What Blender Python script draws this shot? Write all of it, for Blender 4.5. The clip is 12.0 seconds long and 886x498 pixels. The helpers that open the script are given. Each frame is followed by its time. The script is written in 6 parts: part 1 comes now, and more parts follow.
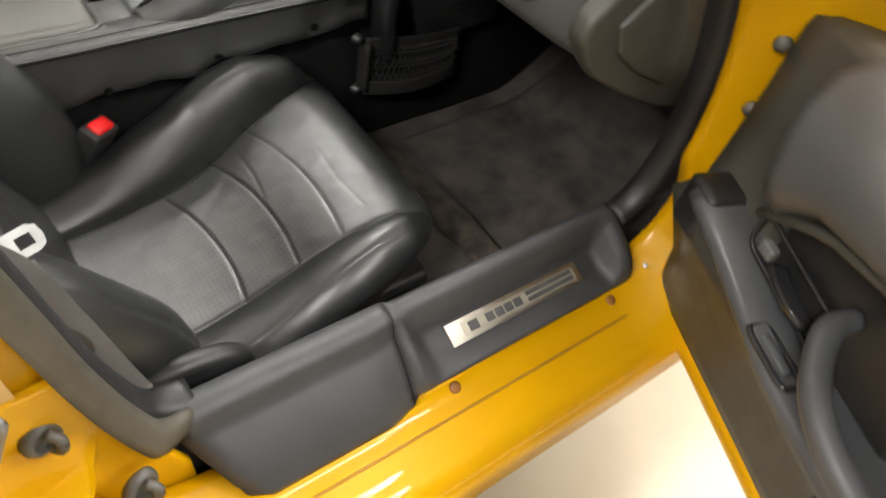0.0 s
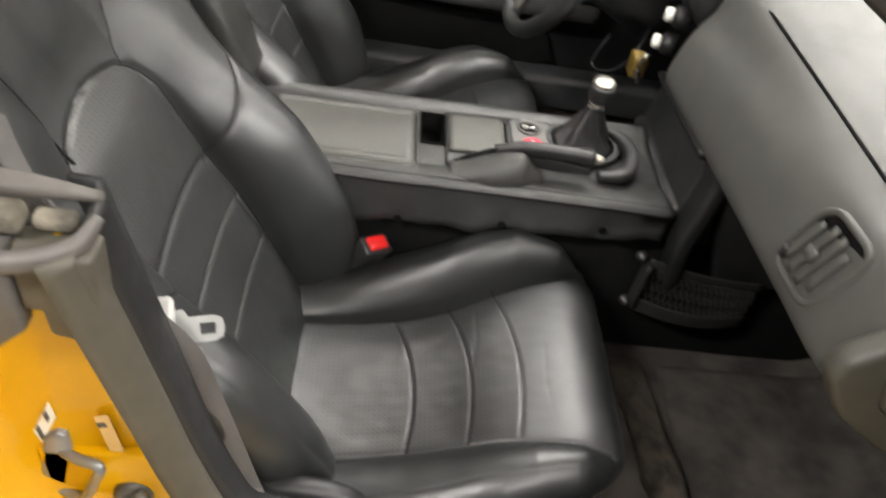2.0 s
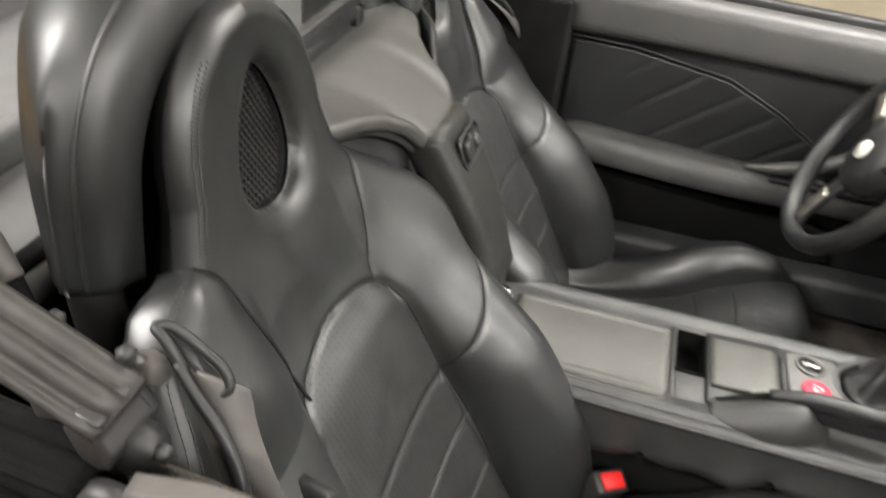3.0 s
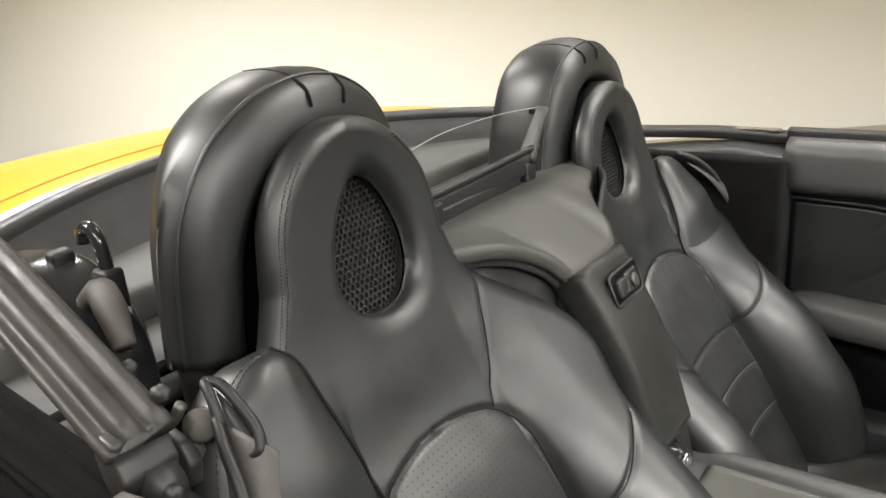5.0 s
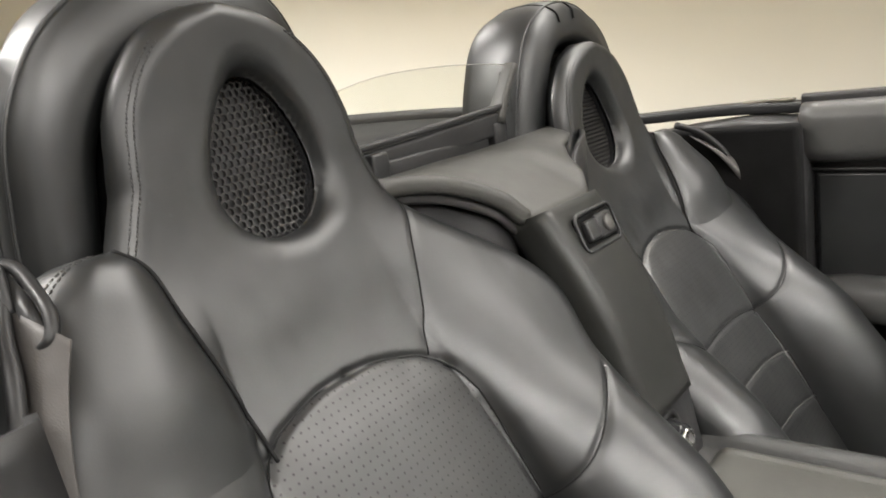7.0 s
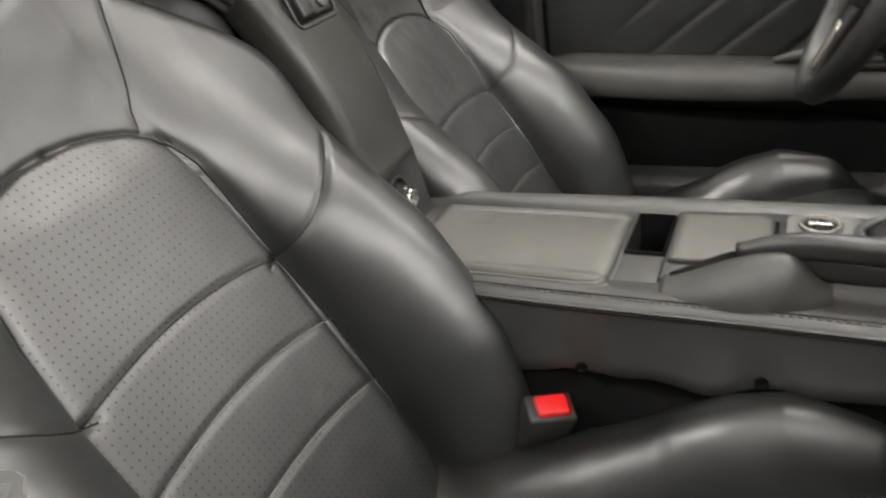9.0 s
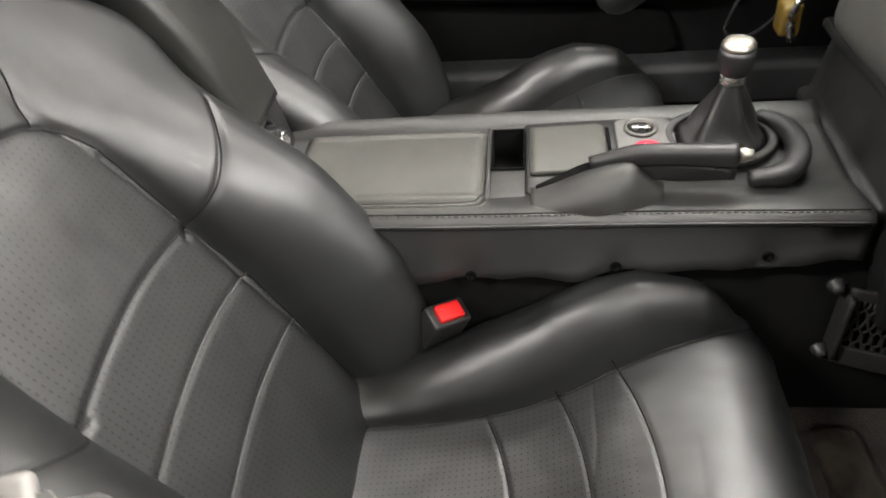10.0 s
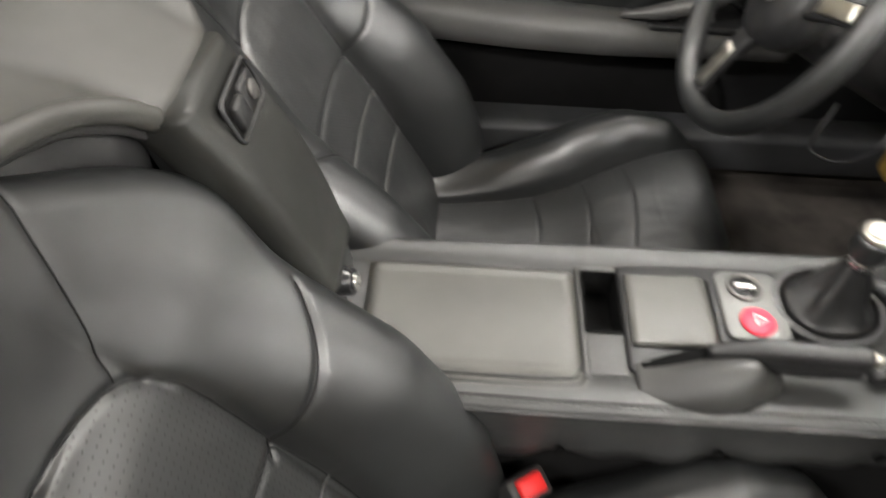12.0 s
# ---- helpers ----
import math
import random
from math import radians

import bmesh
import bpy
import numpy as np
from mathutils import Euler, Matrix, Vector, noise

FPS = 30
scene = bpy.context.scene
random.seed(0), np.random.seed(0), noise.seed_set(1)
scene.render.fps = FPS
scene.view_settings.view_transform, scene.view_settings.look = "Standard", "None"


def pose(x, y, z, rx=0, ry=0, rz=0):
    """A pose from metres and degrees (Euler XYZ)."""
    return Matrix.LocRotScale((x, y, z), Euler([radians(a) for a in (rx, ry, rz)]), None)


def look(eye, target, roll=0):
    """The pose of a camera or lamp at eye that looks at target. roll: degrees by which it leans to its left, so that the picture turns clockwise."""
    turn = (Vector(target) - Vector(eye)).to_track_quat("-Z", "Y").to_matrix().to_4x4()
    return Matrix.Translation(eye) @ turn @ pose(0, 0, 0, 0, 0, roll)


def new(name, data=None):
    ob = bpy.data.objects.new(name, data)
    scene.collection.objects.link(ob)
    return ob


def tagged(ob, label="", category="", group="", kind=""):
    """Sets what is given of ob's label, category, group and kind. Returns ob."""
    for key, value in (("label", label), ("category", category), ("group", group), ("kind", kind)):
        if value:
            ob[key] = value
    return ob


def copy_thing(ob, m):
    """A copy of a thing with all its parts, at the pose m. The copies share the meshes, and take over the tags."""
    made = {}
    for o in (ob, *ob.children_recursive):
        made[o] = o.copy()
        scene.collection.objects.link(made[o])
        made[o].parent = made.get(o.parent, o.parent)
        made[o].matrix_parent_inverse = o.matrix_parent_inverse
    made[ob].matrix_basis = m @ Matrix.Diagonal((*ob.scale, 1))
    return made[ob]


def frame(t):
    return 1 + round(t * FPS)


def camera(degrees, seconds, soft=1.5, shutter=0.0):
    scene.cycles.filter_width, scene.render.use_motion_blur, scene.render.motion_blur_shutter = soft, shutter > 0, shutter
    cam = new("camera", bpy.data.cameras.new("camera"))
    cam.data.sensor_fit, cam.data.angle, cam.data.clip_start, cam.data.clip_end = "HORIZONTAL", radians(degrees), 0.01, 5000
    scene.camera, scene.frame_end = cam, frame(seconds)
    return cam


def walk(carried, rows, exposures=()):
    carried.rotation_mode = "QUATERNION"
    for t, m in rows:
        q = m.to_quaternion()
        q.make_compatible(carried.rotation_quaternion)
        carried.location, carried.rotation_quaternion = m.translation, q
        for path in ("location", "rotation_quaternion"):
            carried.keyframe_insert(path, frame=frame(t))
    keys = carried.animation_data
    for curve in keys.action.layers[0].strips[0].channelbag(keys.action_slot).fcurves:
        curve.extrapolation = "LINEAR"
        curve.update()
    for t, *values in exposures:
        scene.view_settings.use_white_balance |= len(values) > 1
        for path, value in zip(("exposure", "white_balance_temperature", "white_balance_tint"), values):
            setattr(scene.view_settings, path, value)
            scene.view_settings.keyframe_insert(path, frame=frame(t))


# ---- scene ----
cam = camera(61.7, 12.0, shutter=0.4)
PATH = [
    (0, (-0.386, -1.05, 1.215), (0.581, -0.143, -0.283), 14.7),
    (0.5, (-0.247, -1.082, 1.245), (0.395, -0.018, -0.321), 19.0),
    (1, (-0.204, -1.068, 1.255), (0.332, 0.115, -0.266), 18.8),
    (1.5, (-0.2, -1.042, 1.259), (0.23, 0.247, -0.209), 17.1),
    (2, (-0.233, -1.019, 1.275), (0.001, 0.413, -0.101), 13.1),
    (2.5, (-0.262, -0.953, 1.292), (-0.314, 0.573, 0.0), 9.1),
    (3, (-0.305, -0.852, 1.298), (-0.684, 0.71, 0.107), 5.6),
    (3.5, (-0.281, -0.817, 1.311), (-1.001, 0.724, 0.258), 1.6),
    (3.7, (-0.255, -0.818, 1.316), (-1.074, 0.714, 0.329), 0.6),
    (5.3, (-0.119, -0.805, 1.179), (-1.325, 0.663, 0.555), -5.7),
    (5.5, (-0.113, -0.779, 1.168), (-1.342, 0.685, 0.579), -6.2),
    (6, (-0.123, -0.699, 1.092), (-1.415, 0.741, 0.586), -7.4),
    (6.5, (-0.122, -0.692, 1.046), (-1.436, 0.746, 0.594), -8.0),
    (6.7, (-0.113, -0.694, 1.033), (-1.423, 0.748, 0.582), -8.3),
    (8.3, (-0.025, -0.692, 0.980), (-1.084, 0.816, 0.201), -9.5),
    (8.5, (-0.017, -0.695, 0.977), (-1.011, 0.824, 0.138), -9.5),
    (9, (0.009, -0.708, 0.965), (-0.823, 0.834, 0.002), -9.6),
    (9.5, (0.0, -0.744, 0.974), (-0.534, 0.811, -0.164), -7.5),
    (10, (-0.101, -0.766, 1.087), (-0.331, 0.718, -0.234), -6.5),
    (10.5, (-0.218, -0.776, 1.222), (-0.157, 0.636, -0.192), -3.5),
    (11, (-0.27, -0.767, 1.278), (-0.056, 0.595, -0.17), -0.8),
    (11.5, (-0.291, -0.69, 1.27), (-0.057, 0.645, -0.2), 2.6),
    (12, (-0.306, -0.509, 1.217), (-0.32, 0.834, -0.265), 2.9),
]
EXPOSURES = [(0, .74), (1, .74), (2, .86), (3, 1.03), (3.7, .98), (5.5, .62), (6.7, .66), (8.5, .78), (9.5, .88), (10.5, .96), (12, .94)]
walk(cam, [(t, look(eye, target, roll)) for t, eye, target, roll in PATH], EXPOSURES)

# ---- world, lights, exposure ----
scene.view_settings.exposure = 0.0
world = bpy.data.worlds.new("world")
scene.world = world
world.use_nodes = True
world.node_tree.nodes["Background"].inputs[0].default_value = (0.9, 0.9, 0.9, 1)
world.node_tree.nodes["Background"].inputs[1].default_value = 0.006

YC = -0.335          # the passenger seat's middle; the driver's is at -YC
CEIL = 2.9           # height of the ceiling


# ---- materials ----
def nodes_of(name):
    m = bpy.data.materials.new(name)
    m.use_nodes = True
    nt = m.node_tree
    return m, nt, nt.nodes["Principled BSDF"]


def link_noise(nt, scale, detail=3.0, stretch=(1, 1, 1), rough=0.55):
    tc = nt.nodes.new("ShaderNodeTexCoord")
    mp = nt.nodes.new("ShaderNodeMapping")
    mp.inputs["Scale"].default_value = stretch
    n = nt.nodes.new("ShaderNodeTexNoise")
    n.inputs["Scale"].default_value = scale
    n.inputs["Detail"].default_value = detail
    n.inputs["Roughness"].default_value = rough
    nt.links.new(tc.outputs["Object"], mp.inputs["Vector"])
    nt.links.new(mp.outputs["Vector"], n.inputs["Vector"])
    return n


def ramp(nt, source, a, b, lo, hi):
    r = nt.nodes.new("ShaderNodeMapRange")
    r.inputs["From Min"].default_value, r.inputs["From Max"].default_value = lo, hi
    r.inputs["To Min"].default_value, r.inputs["To Max"].default_value = a, b
    nt.links.new(source, r.inputs["Value"])
    return r.outputs["Result"]


def mixed(nt, factor, a, b):
    x = nt.nodes.new("ShaderNodeMix")
    x.data_type = "RGBA"
    x.inputs["A"].default_value, x.inputs["B"].default_value = (*a, 1), (*b, 1)
    nt.links.new(factor, x.inputs["Factor"])
    return x.outputs["Result"]


def surface(name, a, b, rough=(0.4, 0.55), grain=600, bump=0.05, patch=6, dist=0.001, metal=0.0, spec=0.5, coat=0.0, vor=False, sheen=0.0):
    """A plain surface: colour wanders between a and b in patches, roughness too, with fine relief."""
    m, nt, p = nodes_of(name)
    big = link_noise(nt, patch, 4)
    fine = link_noise(nt, grain, 3)
    col = mixed(nt, ramp(nt, big.outputs["Fac"], 0, 1, 0.35, 0.65), a, b)
    nt.links.new(col, p.inputs["Base Color"])
    mid = link_noise(nt, patch * 5, 4)
    nt.links.new(ramp(nt, mid.outputs["Fac"], rough[0], rough[1], 0.3, 0.7), p.inputs["Roughness"])
    h = fine.outputs["Fac"]
    if vor:
        v = nt.nodes.new("ShaderNodeTexVoronoi")
        v.feature = "DISTANCE_TO_EDGE"
        v.inputs["Scale"].default_value = grain
        nt.links.new(fine.inputs["Vector"].links[0].from_socket, v.inputs["Vector"])
        h = ramp(nt, v.outputs["Distance"], 0, 1, 0.0, 0.35)
    bp = nt.nodes.new("ShaderNodeBump")
    bp.inputs["Strength"].default_value, bp.inputs["Distance"].default_value = bump, dist
    nt.links.new(h, bp.inputs["Height"])
    nt.links.new(bp.outputs["Normal"], p.inputs["Normal"])
    p.inputs["Metallic"].default_value = metal
    p.inputs["Specular IOR Level"].default_value = spec
    p.inputs["Coat Weight"].default_value = coat
    p.inputs["Coat Roughness"].default_value = 0.04
    p.inputs["Sheen Weight"].default_value = sheen
    return m


def perforated(name, a, b, rough):
    """Leather with rows of fine punched holes, laid out on the piece's own flat coordinates."""
    m = surface(name, a, b, rough, 500, 0.12, 7, 0.0004, spec=0.85)
    nt = m.node_tree
    p = nt.nodes["Principled BSDF"]
    uv = nt.nodes.new("ShaderNodeUVMap")
    sc = nt.nodes.new("ShaderNodeVectorMath")
    sc.operation = "MULTIPLY"
    sc.inputs[1].default_value = (1 / 0.0075, 1 / 0.0075, 0)
    nt.links.new(uv.outputs["UV"], sc.inputs[0])
    fr = nt.nodes.new("ShaderNodeVectorMath")
    fr.operation = "FRACTION"
    nt.links.new(sc.outputs[0], fr.inputs[0])
    ds = nt.nodes.new("ShaderNodeVectorMath")
    ds.operation = "DISTANCE"
    ds.inputs[1].default_value = (0.5, 0.5, 0)
    nt.links.new(fr.outputs[0], ds.inputs[0])
    hole = ramp(nt, ds.outputs["Value"], 1, 0, 0.09, 0.16)
    old = p.inputs["Base Color"].links[0].from_socket
    x = nt.nodes.new("ShaderNodeMix")
    x.data_type = "RGBA"
    x.inputs["B"].default_value = (0.004, 0.004, 0.004, 1)
    nt.links.new(hole, x.inputs["Factor"])
    nt.links.new(old, x.inputs["A"])
    nt.links.new(x.outputs["Result"], p.inputs["Base Color"])
    nt.links.new(ramp(nt, hole, 0.85, 0.4, 0, 1), p.inputs["Specular IOR Level"])
    return m


LEATHER = surface("black_leather", (0.0062, 0.0068, 0.0069), (0.0115, 0.0124, 0.0124), (0.39, 0.48), 500, 0.12, 5, 0.0005, spec=0.8)
PERFO = perforated("perforated_leather", (0.0085, 0.009, 0.009), (0.014, 0.0146, 0.0144), (0.40, 0.49))
WORN = surface("shiny_worn_leather", (0.0062, 0.0068, 0.0069), (0.0105, 0.0113, 0.0114), (0.33, 0.40), 500, 0.04, 5, 0.0004, spec=0.9)
LIDSKIN = surface("console_lid_vinyl", (0.048, 0.047, 0.042), (0.062, 0.061, 0.054), (0.40, 0.50), 900, 0.2, 9, 0.0005, vor=True, spec=0.5)
VINYL = surface("console_vinyl", (0.022, 0.022, 0.021), (0.036, 0.0355, 0.0335), (0.40, 0.50), 800, 0.25, 9, 0.0006, vor=True, spec=0.5)
SKIN = surface("console_skin", (0.026, 0.0263, 0.0258), (0.038, 0.0384, 0.0375), (0.34, 0.45), 700, 0.25, 9, 0.0006, vor=True, spec=0.55)
PLASTIC = surface("black_plastic", (0.009, 0.009, 0.0093), (0.015, 0.015, 0.0155), (0.42, 0.55), 1200, 0.25, 10, 0.0005)
DASHMAT = surface("dash_plastic", (0.052, 0.052, 0.049), (0.066, 0.066, 0.061), (0.52, 0.64), 1000, 0.3, 4, 0.0006, vor=True, spec=0.35)
PANEL = surface("olive_black_panel", (0.038, 0.036, 0.029), (0.048, 0.046, 0.037), (0.42, 0.52), 1200, 0.2, 6, 0.0005)
GLOSS = surface("gloss_black", (0.015, 0.015, 0.016), (0.02, 0.02, 0.021), (0.12, 0.22), 300, 0.03, 6)
RUBBER = surface("weathered_rubber", (0.050, 0.046, 0.042), (0.09, 0.083, 0.076), (0.5, 0.75), 500, 0.3, 12, 0.0008)
CARPET = surface("black_carpet", (0.028, 0.0245, 0.022), (0.085, 0.074, 0.065), (0.95, 1.0), 420, 1.0, 9, 0.006, sheen=0.04, spec=0.1)
DUSTY = surface("worn_carpet", (0.026, 0.022, 0.0185), (0.085, 0.069, 0.053), (0.9, 1.0), 420, 1.0, 26, 0.005, sheen=0.05, spec=0.15)
WEB = surface("belt_webbing", (0.06, 0.055, 0.052), (0.075, 0.069, 0.065), (0.5, 0.65), 900, 0.5, 20, 0.0006)
PAINT = surface("yellow_paint", (0.56, 0.290, 0.0005), (0.58, 0.301, 0.0006), (0.35, 0.42), 40, 0.01, 2, coat=0.4, spec=0.15)
STEEL = surface("bright_steel", (0.62, 0.62, 0.6), (0.72, 0.71, 0.69), (0.2, 0.35), 300, 0.04, 20, metal=1.0)
DARKSTEEL = surface("dark_steel", (0.09, 0.088, 0.085), (0.16, 0.15, 0.14), (0.35, 0.6), 200, 0.2, 25, metal=0.7)
ALU = surface("satin_aluminium", (0.50, 0.485, 0.43), (0.58, 0.56, 0.50), (0.28, 0.4), 500, 0.1, 15, metal=1.0)
WHITEPL = surface("pale_plastic", (0.72, 0.71, 0.66), (0.78, 0.77, 0.72), (0.35, 0.45), 300, 0.05, 9)
RED = surface("red_plastic", (0.60, 0.010, 0.010), (0.66, 0.016, 0.014), (0.3, 0.42), 300, 0.05, 9)
PINK = surface("red_button", (0.62, 0.03, 0.06), (0.7, 0.04, 0.07), (0.4, 0.5), 300, 0.05, 9)
RUSTY = surface("rusty_plug", (0.16, 0.06, 0.015), (0.3, 0.12, 0.02), (0.5, 0.7), 200, 0.3, 60)
DECAL = surface("paper_decal", (0.7, 0.68, 0.58), (0.8, 0.78, 0.68), (0.45, 0.55), 300, 0.05, 30)
BUFF = surface("faded_decal", (0.62, 0.42, 0.16), (0.7, 0.5, 0.22), (0.5, 0.6), 300, 0.05, 40)
INK = surface("ink", (0.05, 0.05, 0.05), (0.08, 0.08, 0.08), (0.5, 0.6), 300, 0.02, 30)
# Near-black for seams and grooves; paints in the dark of the crease.
SEAM = surface("seam_crease_black", (0.005, 0.005, 0.005), (0.008, 0.008, 0.008), (0.6, 0.75), 500, 0.2, 60, spec=0.2)
DARKTHREAD = surface("dark_thread", (0.03, 0.03, 0.029), (0.045, 0.045, 0.043), (0.6, 0.7), 500, 0.2, 60)
SEAMGLINT = surface("seam_highlight_grey", (0.075, 0.075, 0.072), (0.10, 0.10, 0.096), (0.5, 0.6), 500, 0.2, 60)
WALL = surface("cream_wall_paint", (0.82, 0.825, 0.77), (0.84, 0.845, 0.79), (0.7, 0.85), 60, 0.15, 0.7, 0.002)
# Greys for the unseen walls, darkened to cut bounce light.
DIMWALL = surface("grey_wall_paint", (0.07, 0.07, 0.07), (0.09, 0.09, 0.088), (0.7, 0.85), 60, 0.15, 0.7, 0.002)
EASTWALL = surface("unseen_wall_mid_grey", (0.30, 0.30, 0.285), (0.34, 0.34, 0.325), (0.7, 0.85), 60, 0.15, 0.7, 0.002)
# Unseen ceiling, kept dark so it returns little fill light.
CEILING = surface("unseen_ceiling_grey", (0.16, 0.16, 0.158), (0.19, 0.19, 0.187), (0.7, 0.85), 60, 0.15, 0.7, 0.002)
FLOOR = surface("sealed_floor", (0.34, 0.295, 0.215), (0.41, 0.36, 0.27), (0.35, 0.5), 90, 0.1, 1.6, 0.001)
SATINLIGHT = surface("grey_plastic", (0.30, 0.29, 0.28), (0.36, 0.35, 0.33), (0.4, 0.5), 300, 0.05, 20)
PALESTEEL = surface("plated_steel", (0.20, 0.20, 0.196), (0.25, 0.25, 0.243), (0.3, 0.4), 300, 0.03, 20, metal=0.35)
OLIVE = surface("grey_brown_rubber", (0.05, 0.045, 0.034), (0.07, 0.063, 0.047), (0.5, 0.65), 700, 0.2, 10, 0.0006)
# Darker yellow that paints in the shade of a panel crease.
INKPAINT = surface("seam_shade_paint", (0.30, 0.15, 0.004), (0.36, 0.18, 0.006), (0.5, 0.6), 300, 0.05, 20)
ORANGE = surface("panel_gap_sealant", (0.42, 0.17, 0.006), (0.5, 0.2, 0.008), (0.5, 0.6), 300, 0.05, 20)
DARKPL = surface("dark_grey_plastic", (0.05, 0.047, 0.04), (0.09, 0.085, 0.07), (0.45, 0.6), 300, 0.2, 40, 0.001)
SILL = surface("sill_plastic", (0.032, 0.033, 0.035), (0.042, 0.043, 0.045), (0.45, 0.58), 1400, 0.3, 8, 0.0006)
PLATEGREY = surface("plate_grey", (0.42, 0.40, 0.33), (0.48, 0.46, 0.38), (0.3, 0.4), 500, 0.1, 20, metal=0.6)
PLASTIC2 = surface("satin_moulding", (0.046, 0.0455, 0.042), (0.058, 0.057, 0.052), (0.44, 0.56), 900, 0.25, 5, 0.0005, spec=0.45)
LIDGREY = surface("olive_satin", (0.016, 0.0163, 0.0150), (0.021, 0.0214, 0.0196), (0.38, 0.46), 1200, 0.12, 5, 0.0005, spec=0.3)
# Lining black; also paints in the shade on the lower roof channels.
FELTSHADE = surface("felt_and_shade_black", (0.0035, 0.0035, 0.0035), (0.007, 0.0068, 0.0068), (0.9, 1.0), 600, 0.6, 8, 0.002, spec=0.15)
SHELF = surface("shelf_lining", (0.075, 0.075, 0.075), (0.095, 0.094, 0.092), (0.7, 0.85), 700, 0.4, 6, 0.001)
WELLMAT = surface("well_lining", (0.035, 0.035, 0.036), (0.05, 0.05, 0.05), (0.7, 0.85), 700, 0.4, 6, 0.001)
GLOSSRUB = surface("black_rubber", (0.018, 0.018, 0.018), (0.028, 0.027, 0.027), (0.4, 0.55), 500, 0.2, 12, 0.0006)
FOAM = surface("dirty_cream_foam", (0.06, 0.054, 0.042), (0.17, 0.15, 0.115), (0.8, 0.9), 150, 0.6, 40, 0.003)
SATIN2 = surface("slate_plastic", (0.055, 0.057, 0.06), (0.065, 0.067, 0.07), (0.38, 0.5), 1200, 0.2, 12, 0.0005)
DASHMAT2 = surface("door_vinyl", (0.055, 0.0545, 0.053), (0.07, 0.069, 0.067), (0.34, 0.44), 900, 0.2, 6, 0.0005, vor=True)
GRILLE = surface("grille_steel", (0.014, 0.0135, 0.013), (0.022, 0.021, 0.02), (0.4, 0.5), 300, 0.1, 20)
NETTING = surface("black_elastic", (0.008, 0.0077, 0.0075), (0.013, 0.0125, 0.012), (0.6, 0.75), 900, 0.4, 20, 0.0006)
AMBER = surface("amber_plastic", (0.10, 0.062, 0.01), (0.14, 0.09, 0.014), (0.4, 0.5), 300, 0.1, 30)


def glass(name, tint, rough=0.02):
    m, nt, p = nodes_of(name)
    p.inputs["Base Color"].default_value = (*tint, 1)
    p.inputs["Transmission Weight"].default_value = 1
    p.inputs["Roughness"].default_value = rough
    p.inputs["IOR"].default_value = 1.45
    return m


CURTAIN = surface("grey_brown_vinyl", (0.085, 0.078, 0.072), (0.11, 0.10, 0.094), (0.45, 0.6), 600, 0.3, 14, 0.0008)
CHANNEL = surface("grey_weatherstrip", (0.016, 0.0145, 0.013), (0.034, 0.031, 0.028), (0.42, 0.58), 500, 0.25, 18, 0.0008)


def thin_pane(name):
    """A thin sheet: straight through, with a little gloss."""
    m, nt, p = nodes_of(name)
    tr = nt.nodes.new("ShaderNodeBsdfTransparent")
    tr.inputs[0].default_value = (0.95, 0.955, 0.94, 1)
    gl = nt.nodes.new("ShaderNodeBsdfGlossy")
    gl.inputs["Roughness"].default_value = 0.03
    mx = nt.nodes.new("ShaderNodeMixShader")
    mx.inputs[0].default_value = 0.03
    nt.links.new(tr.outputs[0], mx.inputs[1])
    nt.links.new(gl.outputs[0], mx.inputs[2])
    nt.links.new(mx.outputs[0], nt.nodes["Material Output"].inputs["Surface"])
    return m


CLEAR = glass("clear_acrylic", (0.97, 0.98, 0.96))
PANE = thin_pane("clear_sheet")
LAMP, lamp_nt, lamp_p = nodes_of("lit_tube")
lamp_p.inputs["Emission Color"].default_value = (1, 0.96, 0.88, 1)
lamp_p.inputs["Emission Strength"].default_value = 4.0


# ---- building helpers ----
ORIGIN = {}


def thing(name, at, label, category, group="", kind=""):
    """An Empty at a thing's base; its parts are built in the car's coordinates."""
    ob = new(name)
    ob.empty_display_size = 0.05
    ob.location = at
    ORIGIN[ob.name] = Vector(at)
    return tagged(ob, label, category, group, kind)


def part(name, me, material, parent, label=""):
    """Links a mesh (or bmesh) as one part under a thing or a part."""
    if isinstance(me, bmesh.types.BMesh):
        bm, me = me, bpy.data.meshes.new(name)
        bm.to_mesh(me)
        bm.free()
    o = ORIGIN[parent.name]
    me.transform(Matrix.Translation(-o))
    me.materials.append(material)
    ob = new(name, me)
    ob.parent = parent
    ORIGIN[ob.name] = o
    return tagged(ob, label)


def solid(name, me, material, label, category, group="", kind=""):
    """A thing that is one mesh."""
    if isinstance(me, bmesh.types.BMesh):
        bm, me = me, bpy.data.meshes.new(name)
        bm.to_mesh(me)
        bm.free()
    me.materials.append(material)
    ob = new(name, me)
    ORIGIN[ob.name] = Vector((0, 0, 0))
    return tagged(ob, label, category, group, kind)


def raw(verts, faces, smooth=True, uv=None):
    me = bpy.data.meshes.new("m")
    me.from_pydata([tuple(map(float, v)) for v in verts], [], faces)
    if smooth:
        me.polygons.foreach_set("use_smooth", [True] * len(me.polygons))
    if uv is not None:
        lay = me.uv_layers.new(name="flat")
        idx = np.empty(len(me.loops), int)
        me.loops.foreach_get("vertex_index", idx)
        lay.data.foreach_set("uv", np.asarray(uv, float)[idx].ravel())
    me.update()
    return me


def fix(bm):
    bmesh.ops.recalc_face_normals(bm, faces=bm.faces)
    return bm


